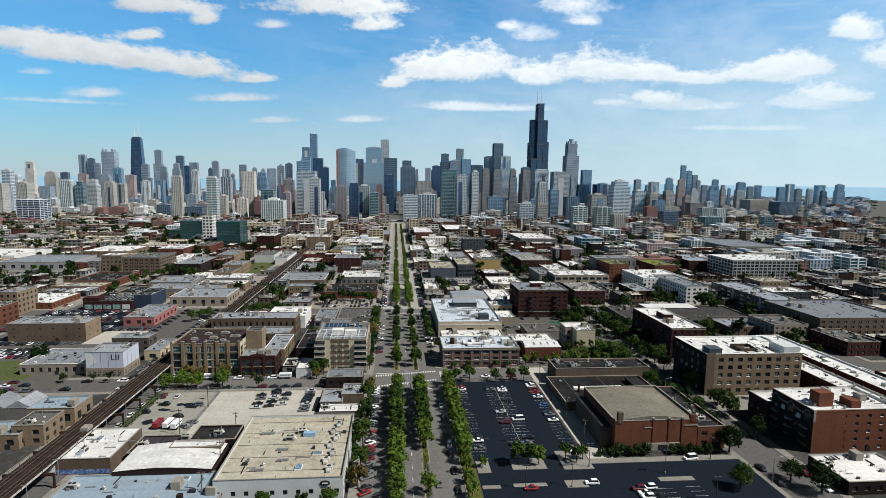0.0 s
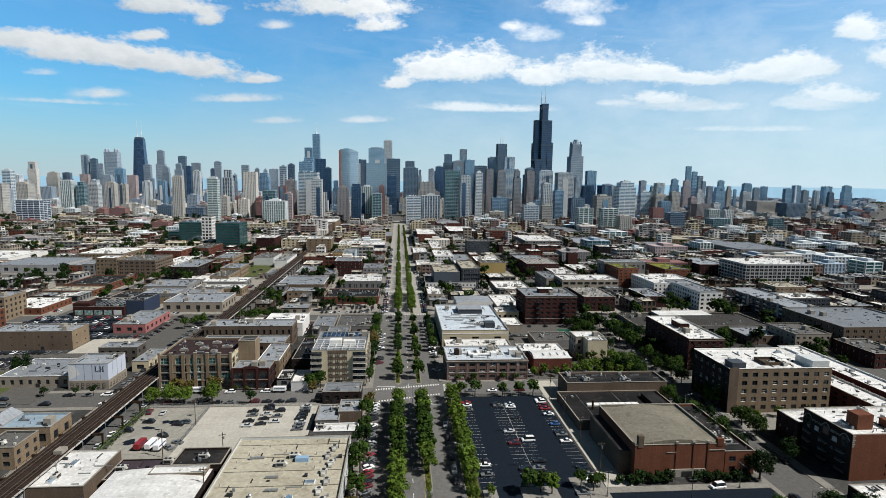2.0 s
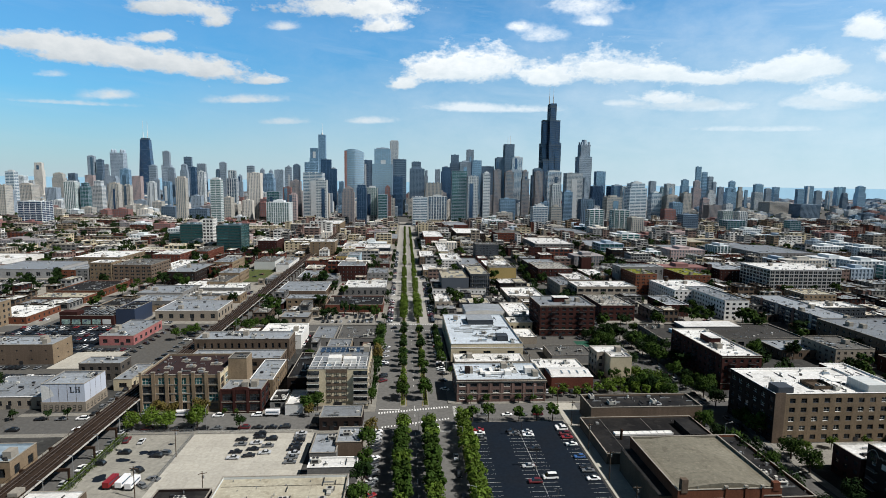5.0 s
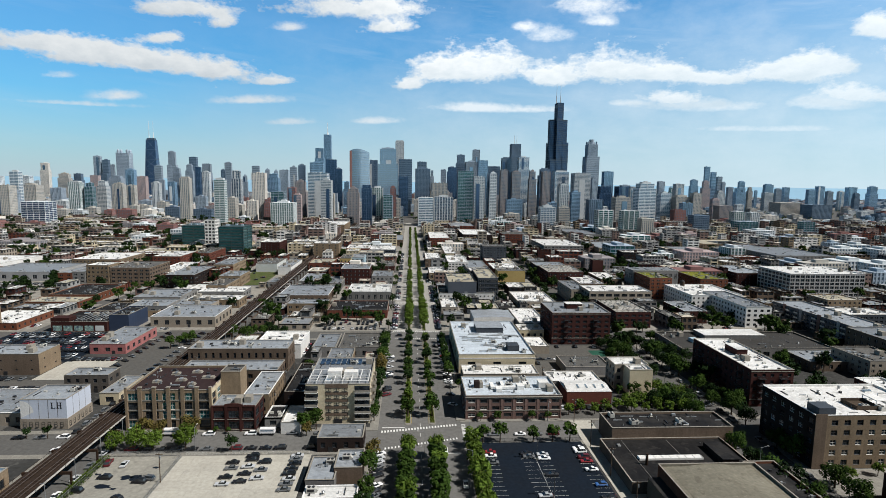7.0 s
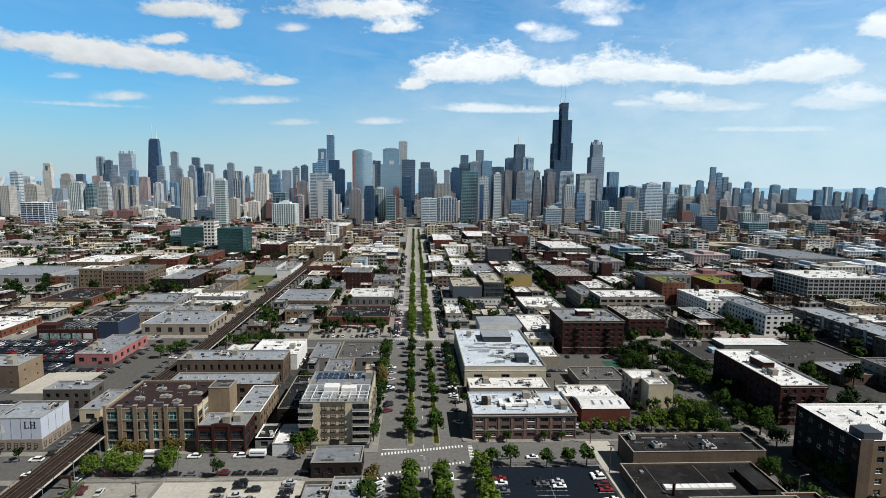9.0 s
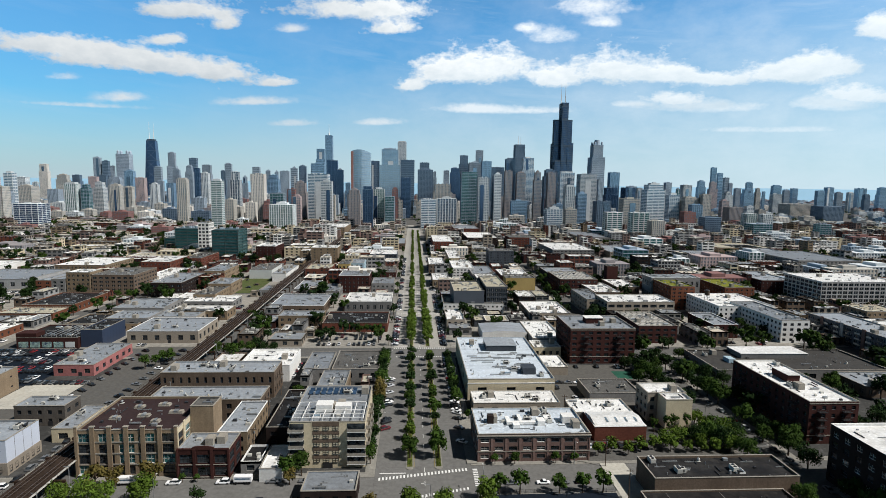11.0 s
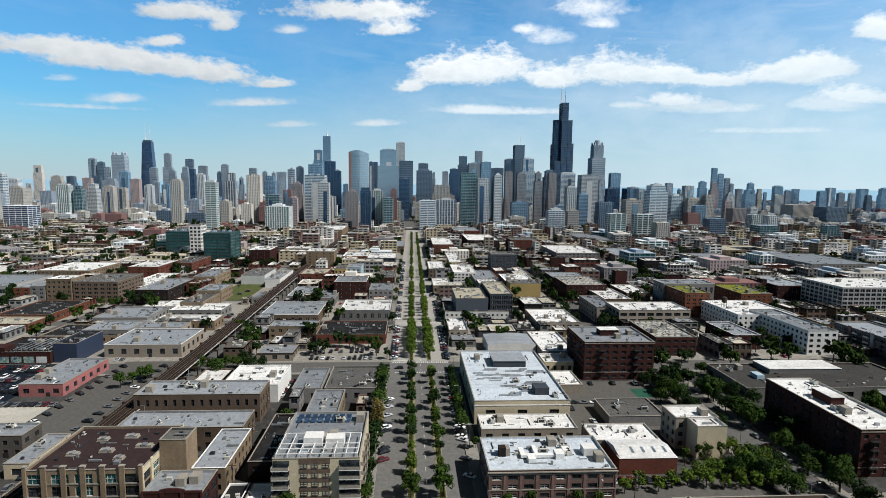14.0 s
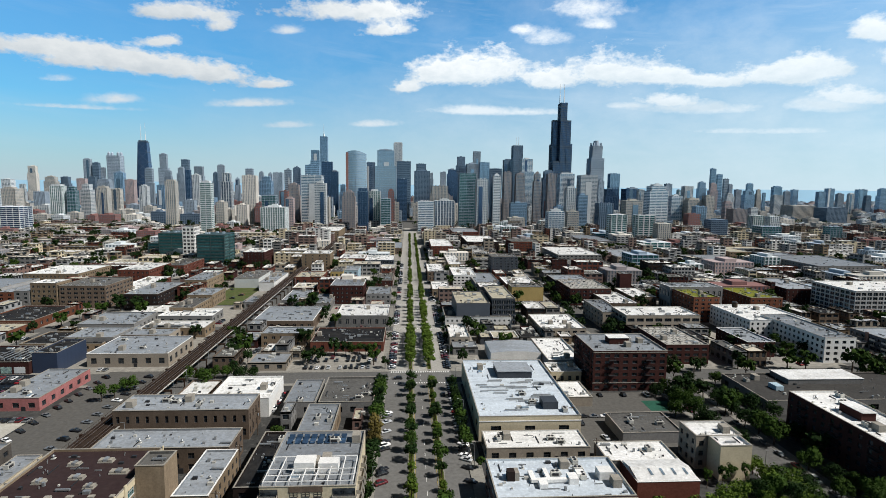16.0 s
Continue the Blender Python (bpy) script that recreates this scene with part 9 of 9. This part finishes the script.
plant("far", 167, 631, 1.15)
plant("far", 178, 491, 1.15)
plant("far", 173, 499, 1.15)
plant("far", 194, 492, 1.15)
plant("far", 410, 831, 1.15)
plant("far", 418, 806, 1.15)
plant("far", 432, 793, 1.15)
plant("far", 484, 836, 1.15)
plant("far", 482, 925, 1.15)
plant("far", 437, 993, 1.15)
plant("far", 790, 1068, 1.15)
plant("far", 773, 1023, 1.15)
plant("far", 729, 1019, 1.15)
plant("far", -464, 800, 1.15)
plant("far", -439, 778, 1.15)
plant("far", -440, 757, 1.15)
plant("far", -481, 851, 1.15)
plant("far", -380, 859, 1.15)
plant("far", -235, 606, 1.15)
plant("far", -224, 607, 1.15)
plant("far", -239, 624, 1.15)
plant("far", -236, 599, 1.15)
plant("far", -530, 942, 1.15)
plant("far", -538, 979, 1.15)
plant("far", -609, 1163, 1.15)
plant("far", -515, 1177, 1.15)
plant("far", -151, 511, 1.15)
plant("far", -142, 504, 1.15)
plant("far", -162, 519, 1.15)
plant("far", -110, 497, 1.15)
plant("far", -118, 504, 1.15)
plant("far", -101, 490, 1.15)
plant("far", -91, 487, 1.15)
plant("far", -202, 476, 1.15)
plant("far", -178, 892, 1.15)
plant("far", -165, 906, 1.15)
plant("far", -240, 869, 1.15)
for x, y in ((-120, 421), (-116, 425), (-109, 423), (-103, 428), (-97, 429), (-89, 425), (-83, 428), (-143, 415), (-138, 411)):
    plant("wide", x, y, TREE_RNG.uniform(0.6, 0.85))
plant("wide", -187, 298, 1.2)
plant("wide", -193, 309, 1.1)
plant("street", -52, 350, 1.15)
plant("street", -102, 413, 1.15)


def clear(x, y, gap):
    return all(not (a - gap < x < b + gap and c - gap < y < d + gap) for a, b, c, d in near_prints(x, x, y, y))


kept = 0
while kept < 3650:
    y = 300 + 1250 * TREE_RNG.random() ** 0.9
    x = TREE_RNG.uniform(-0.85, 0.95 if y > 800 else 0.8) * y
    kept += 1
    if -20 < x < 30 or -166 < x < -108 or not clear(x, y, 1.6) or (y < 440 and -166 < x < 130) or (y < 480 and -345 < x < -160):
        continue
    if y < 520 and TREE_RNG.random() < (0.8 if x < 0 else 0.4):
        continue
    plant("far", x, y, TREE_RNG.uniform(0.9, 1.6))

# woods and gardens far out
for k in range(1300):
    y = 1500 + 3000 * TREE_RNG.random()
    x = TREE_RNG.uniform(-0.75, 0.95) * y
    if not clear(x, y, 3):
        continue
    r = TREE_RNG.uniform(4, 9) * (1 if y < 3000 else 2.2)
    if "leaf_mid" not in WOOD_MATS:
        WOOD_MATS.append("leaf_mid")
    slot = WOOD_MATS.index("leaf_mid")
    for j in range(22):
        q = Vector((x + TREE_RNG.gauss(0, r * 0.5), y + TREE_RNG.gauss(0, r * 0.4), TREE_RNG.uniform(1.0, 8.0)))
        w = TREE_RNG.uniform(1.2, 2.6) * (1 if y < 3000 else 2)
        a = TREE_RNG.uniform(0, 3.1)
        i = len(WOODS.v)
        WOODS.v += [(q.x - w * math.cos(a), q.y - w * math.sin(a), q.z - 1), (q.x + w * 0.3, q.y - w * 0.3, q.z - w * 0.7), (q.x + w * math.cos(a), q.y + w * math.sin(a), q.z + 0.8), (q.x, q.y, q.z + w * 0.8)]
        WOODS.f.append((i, i + 1, i + 2, i + 3))
        WOODS.m.append(slot)
tagged(part("far_trees", WOODS, WOOD_MATS), "distant green trees among the city blocks", "trees", kind="stuff")


# ---- cars ----
def make_car(paint, kind, label, lamps=True):
    """A car along +y: lower body, glazed cabin, roof, wheels and lamps."""
    c = thing("car", 0, 0, 0, label, "car", "parked cars")
    l, w, h = {"sedan": (4.7, 1.84, 1.45), "suv": (4.8, 1.92, 1.75), "van": (5.4, 2.0, 2.2), "hatch": (4.2, 1.78, 1.5)}[kind]
    hood, tail, base = {"sedan": (1.25, 0.95, 0.82), "suv": (1.15, 0.15, 0.98), "van": (0.8, 0.05, 1.05), "hatch": (1.05, 0.2, 0.85)}[kind]

    def loft(s, rings, m):
        i = len(s.v)
        for x, y0, y1, z in rings:
            s.v += [(-x, y0, z), (x, y0, z), (x, y1, z), (-x, y1, z)]
        for k in range(len(rings) - 1):
            for q in range(4):
                s.f.append((i + 4 * k + q, i + 4 * k + (q + 1) % 4, i + 4 * k + 4 + (q + 1) % 4, i + 4 * k + 4 + q))
                s.m.append(m)
        s.f.append(tuple(i + 4 * (len(rings) - 1) + q for q in range(4)))
        s.m.append(m)
    a, b = w / 2, l / 2
    body = Shape()
    loft(body, [(a - 0.12, -b + 0.1, b - 0.1, 0.24), (a, -b + 0.02, b - 0.02, 0.42), (a, -b, b, 0.62), (a - 0.06, -b + 0.04, b - 0.08, base - 0.06), (a - 0.14, -b + 0.12, b - 0.2, base)], 0)
    loft(body, [(a - 0.27, -b + tail + 0.52, b - hood - 0.85, h - 0.075), (a - 0.29, -b + tail + 0.58, b - hood - 0.92, h)], 0)
    part("body", body, "paint_car_" + paint, c)
    cabin = Shape()
    loft(cabin, [(a - 0.15, -b + tail + 0.05, b - hood, base - 0.01), (a - 0.26, -b + tail + 0.5, b - hood - 0.8, h - 0.07)], 0)
    part("window_band", cabin, "glass", c, "dark tinted car windows")
    wheel = Shape().tube((-0.11, 0, 0), (0.11, 0, 0), 0.33, 0.33, 12)
    wheel.tube((-0.125, 0, 0), (0.125, 0, 0), 0.2, 0.2, 8, 1)
    wm = wheel.mesh("wheel", ["rubber", "chrome"])
    for x in (-a + 0.1, a - 0.1):
        for y in (-b + 0.85, b - 0.9):
            part("wheel", wm, None, c, at=(x, y, 0.33))
    if not lamps:
        return c
    lm = Shape().box(-0.2, 0.2, -0.03, 0.03, -0.08, 0.08, 0, True)
    for x in (-a + 0.35, a - 0.35):
        part("headlight", lm.mesh("headlight", "lamp_clear"), None, c, at=(x, b - 0.02, 0.68))
        part("tail_light", lm.mesh("tail_light", "lamp_red"), None, c, at=(x, -b + 0.0, 0.74))
    return c


KINDS = (("black", "sedan", "black parked sedan car"), ("black", "suv", "black parked sport utility car"), ("white", "sedan", "white parked sedan car"),
                               ("white", "suv", "white parked sport utility car"), ("silver", "sedan", "silver parked sedan car"), ("grey", "suv", "grey parked sport utility car"),
                               ("red", "sedan", "red parked sedan car"), ("blue", "hatch", "blue parked hatchback car"), ("maroon", "suv", "maroon parked sport utility car"),
                               ("silver", "hatch", "silver parked hatchback car"), ("grey", "sedan", "dark grey parked sedan car"), ("white", "van", "white parked delivery van"))
CARS = {}
MIX = [0, 0, 0, 0, 0, 1, 1, 1, 1, 2, 2, 3, 4, 5, 6, 8, 10, 10, 10, 10]
CAR_RNG = random.Random(11)
LOT, LOT_MATS = Shape(), []


def park(x, y, turn, which=None, z=0.0):
    k = CAR_RNG.choice(MIX) if which is None else which
    m = pose(x, y, z, 0, 0, turn + CAR_RNG.uniform(-2.5, 2.5))
    close = y < 235 and -60 < x < 75
    if (y > 345 or x < -140 or x > 140) and (k, close) in CARS:
        for child in CARS[k, close].children:
            if child.name.split(".")[0] not in ("body", "window_band", "roof"):
                continue
            here = m @ Matrix.Translation(child.location)
            for slot in child.data.materials:
                if slot.name not in LOT_MATS:
                    LOT_MATS.append(slot.name)
            names = [LOT_MATS.index(slot.name) for slot in child.data.materials]
            i = len(LOT.v)
            LOT.v += [tuple(here @ v.co) for v in child.data.vertices]
            LOT.f += [tuple(i + q for q in f.vertices) for f in child.data.polygons]
            LOT.m += [names[f.material_index] for f in child.data.polygons]
        if "rubber" not in LOT_MATS:
            LOT_MATS.append("rubber")
        for wy in (-1.45, 1.4):
            i = len(LOT.v)
            axle = Shape().box(-0.86, 0.86, wy - 0.3, wy + 0.3, 0.0, 0.55)
            LOT.v += [tuple(m @ Vector(v)) for v in axle.v]
            LOT.f += [tuple(i + q for q in f) for f in axle.f]
            LOT.m += [LOT_MATS.index("rubber")] * len(axle.f)
        return CARS[k, close]
    if (k, close) in CARS:
        return copy_thing(CARS[k, close], m)
    CARS[k, close] = make_car(*KINDS[k], close)
    CARS[k, close].matrix_basis = m
    return CARS[k, close]


for k in range(8):
    for j in range(22):
        x, y = -259 + j * 3.1, 379 + (k // 2) * 15 + (k % 2) * 5.4
        if CAR_RNG.random() < 0.8 and clear(x, y, 2.4):
            park(x, y, CAR_RNG.choice((0, 180)), None, 0.2)
for k in range(22):
    if CAR_RNG.random() < 0.7:
        park(-222 + k * 4.3, 269 if k % 2 else 279.5, 90, None, 0.0)
for k in range(9):
    park(72 + 6 * k, 341 if k % 2 else 398, 0, None, 0.19)
    park(74 + 5.2 * k, 373, 90, None, 0.19)
for k in range(13):
    for y in (443, 456, 461):
        if CAR_RNG.random() < 0.7 and clear(-58 + k * 3.2, y, 2.5):
            park(-58 + k * 3.2, y, CAR_RNG.choice((0, 180)), None, 0.17)
for k in range(10):
    park(-189 + k * 2.7, 377, CAR_RNG.choice((0, 180)), None, 0.19)
for k in range(4):
    for j in range(18):
        if CAR_RNG.random() < 0.75 and clear(-398 + j * 3.3, 566 + k * 14, 2.4):
            park(-398 + j * 3.3, 566 + k * 14, CAR_RNG.choice((0, 180)), None, 0.17)
for y in (326, 332, 345.5):
    for k in range(15):
        if CAR_RNG.random() < 0.8 and clear(-240 + k * 3.1, y, 2.2):
            park(-240 + k * 3.1, y, CAR_RNG.choice((0, 180)), None, 0.2)
# slanted parking along the boulevard
for side, x, turn in ((-1, -9.3, -58), (1, 22.2, 58)):
    y = 172.0
    while y < 860:
        gap = 263 < y < 292 or 414 < y < 440 or 518 < y < 538 or 603 < y < 622 or 688 < y < 706 or 798 < y < 817
        full = 0.9 if (side < 0 and y < 262) or 436 < y < 520 else 0.65
        if 262 < y < 420:
            full = 0.28 if side < 0 else (0.9 if y > 335 else 0.15)
        if side > 0 and y < 262:
            full = 0.0
        if not gap and CAR_RNG.random() < full:
            park(x, y, turn)
        y += 3.1
for y, k in ((172, 0), (184, 0), (196, 1), (203, 3), (212, 1), (228, 0), (240, 2)):
    park(21.6, y, 180, k)
park(15.5, 176, 180, 10)
park(9.0, 447, 0, 4)
park(17.5, 402, 0, 0)
park(16, 264, 178, 2)
park(-5.5, 425, 90, 1)
# car parks
for x, y, t, k in ((33, 262, 90, 6), (33, 259, 90, 2), (33, 254, 90, 10), (33, 205.5, 90, 2), (33, 208, 90, 0), (33, 199, 90, 10), (47, 260.5, 90, 0), (47.5, 258, 90, 10), (53, 259.5, 90, 4),
                   (53, 256.5, 90, 2), (53, 245, 90, 0), (47.5, 232, 90, 4), (47.5, 221.5, 90, 8), (53.5, 224, 90, 11), (54, 207.5, 90, 0), (47.5, 202, 90, 1), (52, 202.5, 90, 10), (47.3, 197.5, 90, 0),
                   (68.5, 264, 90, 2), (68.5, 261.5, 90, 3), (68.5, 257, 90, 8), (68.5, 254, 90, 6), (68.5, 248, 90, 2), (68.5, 238, 90, 7), (68.5, 230.5, 90, 0), (68.5, 228, 90, 10), (68.5, 222.5, 90, 2),
                   (68.5, 202.5, 90, 0), (68.5, 200, 90, 1), (68.5, 197.3, 90, 10), (69, 190.5 + 4, 90, 3), (46, 171, 90, 6), (67.5, 173, 90, 3), (82, 168.5, 90, 8), (86, 169, 90, 3), (83, 166, 90, 2),
                   (86.5, 165.8, 90, 0), (83, 163.5, 90, 3), (86.5, 162.5, 90, 1), (83.5, 161, 90, 2), (110.5, 187, 96, 11), (63, 186, 90, 10)):
    park(x, y, t, k, 0.2)
for x, ys in ((-62, (257, 253, 247, 242.6)), (-56, (266, 259, 254, 249, 244)), (-50.5, (257, 251.5, 246)), (-40, (262, 258.6, 255.5, 252, 248.5, 245.2, 242, 238.5))):
    for y in ys:
        park(x + CAR_RNG.uniform(-0.5, 0.5), min(y, 261.5), 92, CAR_RNG.choice((0, 0, 1, 10, 2, 4)), 0.2)
for x, y, t in ((-101, 257, 5), (-107, 258, 10), (-92, 235, 60), (-88, 247, 80), (-90, 245, 82), (-103, 248, 85), (-108, 240, 85), (-84, 229, 75), (-94, 229, 40), (-86, 225, 50)):
    park(x, y, t, None, 0.2)
for k in range(16):
    x = -104 + k * 5.6
    if k not in (6, 11):
        park(x, 268.2, 90)
    if k in (4, 7, 10, 12, 13):
        park(x + 2, 280.6, 90)
for x in (30, 37, 48, 55, 62):
    park(x, 277.2, 90)
park(95, 281, 90, 1)
for k in range(14):
    park(-112.8, 200 + k * 9.5 + CAR_RNG.uniform(-1, 1), 0, CAR_RNG.choice((2, 4, 10, 8, 9)))
for k in range(9):
    park(-134, 285 + k * 7, 0)
for k in range(22):
    park(-160 + (k % 2) * 22, 350 + (k // 2) * 8.0, 75 if k % 2 else 60, None, 0.2)
for k in range(26):
    park(-180 - (k % 13) * 4.0, 320 + (k // 13) * 12, 0, None, 0.2)
for k in range(12):
    park(-175 - k * 4.6, 268 + (k % 2) * 7, 90)
for k in range(24):
    if CAR_RNG.random() < 0.75:
        park(132.6, 160 + k * 9.5, 0)
    if CAR_RNG.random() < 0.6:
        park(146.3, 165 + k * 9.5, 180)
for k in range(8):
    park(73 + k * 3.1, 300 + 3, 0, None, 0.2)
for x, y in ((74, 380), (77, 380), (82, 352), (76, 366)):
    park(x, y, 10, None, 0.2)
for k in range(8):
    park(-63, 383 + k * 3.2, 90)

for k in range(1500):
    y = 440 + 700 * CAR_RNG.random()
    x = CAR_RNG.uniform(-0.8, 0.9) * y
    if (-25 < x < 38) or -130 < x < -110 or not clear(x, y, 2.6):
        continue
    turn = CAR_RNG.choice((0, 90))
    for j in range(CAR_RNG.choice((1, 2, 4))):
        xx, yy = x + (j * 2.9 if turn == 0 else 0), y + (j * 2.9 if turn else 0)
        if clear(xx, yy, 2.4):
            park(xx, yy, turn, None, 0.165)
tagged(part("far_cars", LOT, LOT_MATS), "distant parked cars along the boulevard", "cars", kind="stuff")


# ---- street furniture ----
def make_lot_light():
    t = thing("car_park_light", 0, 0, 0, "tall dark steel car park light with two heads", "light pole", "car park lights")
    part("pole", Shape().tube((0, 0, 0), (0, 0, 8.6), 0.13, 0.09, 8), "pole_steel", t)
    part("footing", Shape().tube((0, 0, 0), (0, 0, 0.8), 0.3, 0.3, 10), "concrete", t)
    for x in (-0.75, 0.75):
        part("lamp_head", Shape().box(x - 0.45, x + 0.45, -0.25, 0.25, 8.55, 8.75, 0, True), "pole_steel", t)
    return t


def make_street_lamp():
    t = thing("street_lamp", 0, 0, 0, "grey steel street lamp with a long arm", "street lamp", "street lamps")
    part("pole", Shape().tube((0, 0, 0), (0, 0, 9.0), 0.14, 0.08, 8), "galvanised", t)
    part("arm", Shape().tube((0, 0, 8.9), (2.4, 0, 9.5), 0.06, 0.05, 6), "galvanised", t)
    part("lamp_head", Shape().box(2.2, 3.0, -0.16, 0.16, 9.42, 9.58, 0, True), "unit_paint", t)
    part("footing", Shape().tube((0, 0, 0), (0, 0, 0.4), 0.28, 0.24, 8), "galvanised", t)
    return t


def make_utility_pole():
    t = thing("utility_pole", 0, 0, 0, "weathered wooden utility pole with a crossarm", "utility pole", "utility poles")
    part("pole", Shape().tube((0, 0, 0), (0, 0, 11), 0.17, 0.12, 7), "pole_wood", t)
    part("crossarm", Shape().box(-1.3, 1.3, -0.08, 0.08, 10.1, 10.3, 0, True), "pole_wood", t)
    for x in (-1.1, -0.5, 0.5, 1.1):
        part("insulator", Shape().tube((x, 0, 10.3), (x, 0, 10.5), 0.06, 0.05, 6), "unit_paint", t)
    part("transformer", Shape().tube((0.35, 0, 8.6), (0.35, 0, 9.5), 0.25, 0.25, 8), "galvanised", t)
    return t


def spread(maker, spots):
    first = maker()
    for k, (x, y, z, turn) in enumerate(spots):
        if k == 0:
            first.matrix_basis = pose(x, y, z, 0, 0, turn)
        else:
            copy_thing(first, pose(x, y, z, 0, 0, turn))


spread(make_lot_light, [(33.5, 190.5, 0.2, 0), (50, 203, 0.2, 0), (50, 231, 0.2, 0), (50, 256, 0.2, 0), (60, 171.5, 0.2, 0), (70.5, 184, 0.36, 0), (96, 178, 0.2, 0), (118, 186.5, 0.36, 90),
                        (104, 160, 0.2, 0), (44, 171, 0.2, 0)])
spread(make_street_lamp, [(-11.8, y, 0.15, 0) for y in range(190, 720, 42) if not 262 < y < 284] + [(24.6, y, 0.15, 180) for y in range(205, 720, 42) if not 268 < y < 292] +
       [(130.6, y, 0.15, 0) for y in range(170, 420, 38)] + [(26, 270.6, 0.15, 90), (63, 290.4, 0.15, 270), (-50, 282, 0.15, 270), (-80, 267.5, 0.15, 90), (8, 262, 0.0, 180)])
spread(make_utility_pole, [(74, y, 0.22, 0) for y in (200, 222, 244, 266, 288)] + [(-62, 214, 0.2, 20), (-60.5, 190, 0.15, 0), (-60, 170, 0.15, 0), (-85, 218, 0.2, 0), (-83, 245, 0.2, 0),
                                                                                   (-58, 300, 0.15, 0), (-60, 330, 0.15, 0), (-62, 360, 0.15, 0), (-160, 300, 0.15, 0), (-195, 300, 0.15, 0), (70, 330, 0.15, 0), (70, 360, 0.15, 0)])


def fence(xa, ya, xb, yb, z, label, mat="galvanised", high=1.8):
    t = thing("fence", (xa + xb) / 2, (ya + yb) / 2, z, label, "fence")
    l = math.hypot(xb - xa, yb - ya)
    t.rotation_euler = (0, 0, math.atan2(yb - ya, xb - xa))
    n = max(2, int(l / 3))
    post = Shape().tube((0, 0, 0), (0, 0, high), 0.05, 0.05, 5).mesh("post", mat)
    for k in range(n + 1):
        part("post", post, None, t, at=(-l / 2 + l * k / n, 0, 0))
    for h in (0.15, high * 0.5, high - 0.05):
        part("rail", Shape().box(-l / 2, l / 2, -0.03, 0.03, h, h + 0.06, 0, True), mat, t)
    slats = Shape()
    for k in range(int(l / 0.22)):
        slats.box(-l / 2 + k * 0.22, -l / 2 + k * 0.22 + 0.03, -0.015, 0.015, 0.15, high - 0.05)
    part("picket", slats, mat, t, kind="stuff")
    return t


fence(28, 271.0, 71.5, 271.0, 0.15, "dark steel picket fence at the car park's edge", "pole_steel", 1.5)
fence(28.6, 196, 28.6, 270.5, 0.15, "dark steel picket fence behind the verge", "pole_steel", 1.5)
fence(-109, 214, -109, 262, 0.2, "rusty chain-link fence along a weedy strip", "galvanised", 2.0)
fence(-109, 263.5, -84, 263.5, 0.2, "grey chain-link fence of the car park", "galvanised", 2.0)
fence(-82, 263.8, -36, 263.8, 0.2, "pale low fence of the concrete car park", "unit_paint", 1.1)
fence(-83, 222, -83, 262, 0.2, "grey chain-link fence between two car parks", "galvanised", 1.8)


def trailer(x, y, turn, paint, label):
    t = thing("trailer", x, y, 0.2, label, "trailer")
    t.rotation_euler = (0, 0, radians(turn))
    part("box", Shape().box(-1.05, 1.05, -3.0, 3.0, 0.8, 2.7, 0, True), paint, t)
    part("chassis", Shape().box(-0.8, 0.8, -2.9, 3.2, 0.5, 0.8, 0, True), "frame_dark", t)
    wm = Shape().tube((-0.14, 0, 0), (0.14, 0, 0), 0.45, 0.45, 10).mesh("wheel", "rubber")
    for wx in (-0.95, 0.95):
        for wy in (-2.3, -1.4, 2.2):
            part("wheel", wm, None, t, at=(wx, wy, 0.45))
    part("window", Shape().box(-1.07, -1.05, -2.5, 2.6, 1.7, 2.2, 0, True), "glass_dark", t)
    part("window", Shape().box(1.05, 1.07, -2.5, 2.6, 1.7, 2.2, 0, True), "glass_dark", t)


trailer(-96.6, 226, -4, "paint_car_red", "red box trailer parked beside white ones")
trailer(-92.6, 226, -4, "paint_car_white", "white box trailer parked between two others")
trailer(-89, 225, -4, "paint_car_white", "short white box trailer parked in a row")
trailer(-56, 280.4, 90, "paint_car_white", "white box truck parked at the kerb")
trailer(-95, 280.8, 90, "paint_car_white", "white box truck parked under trees")
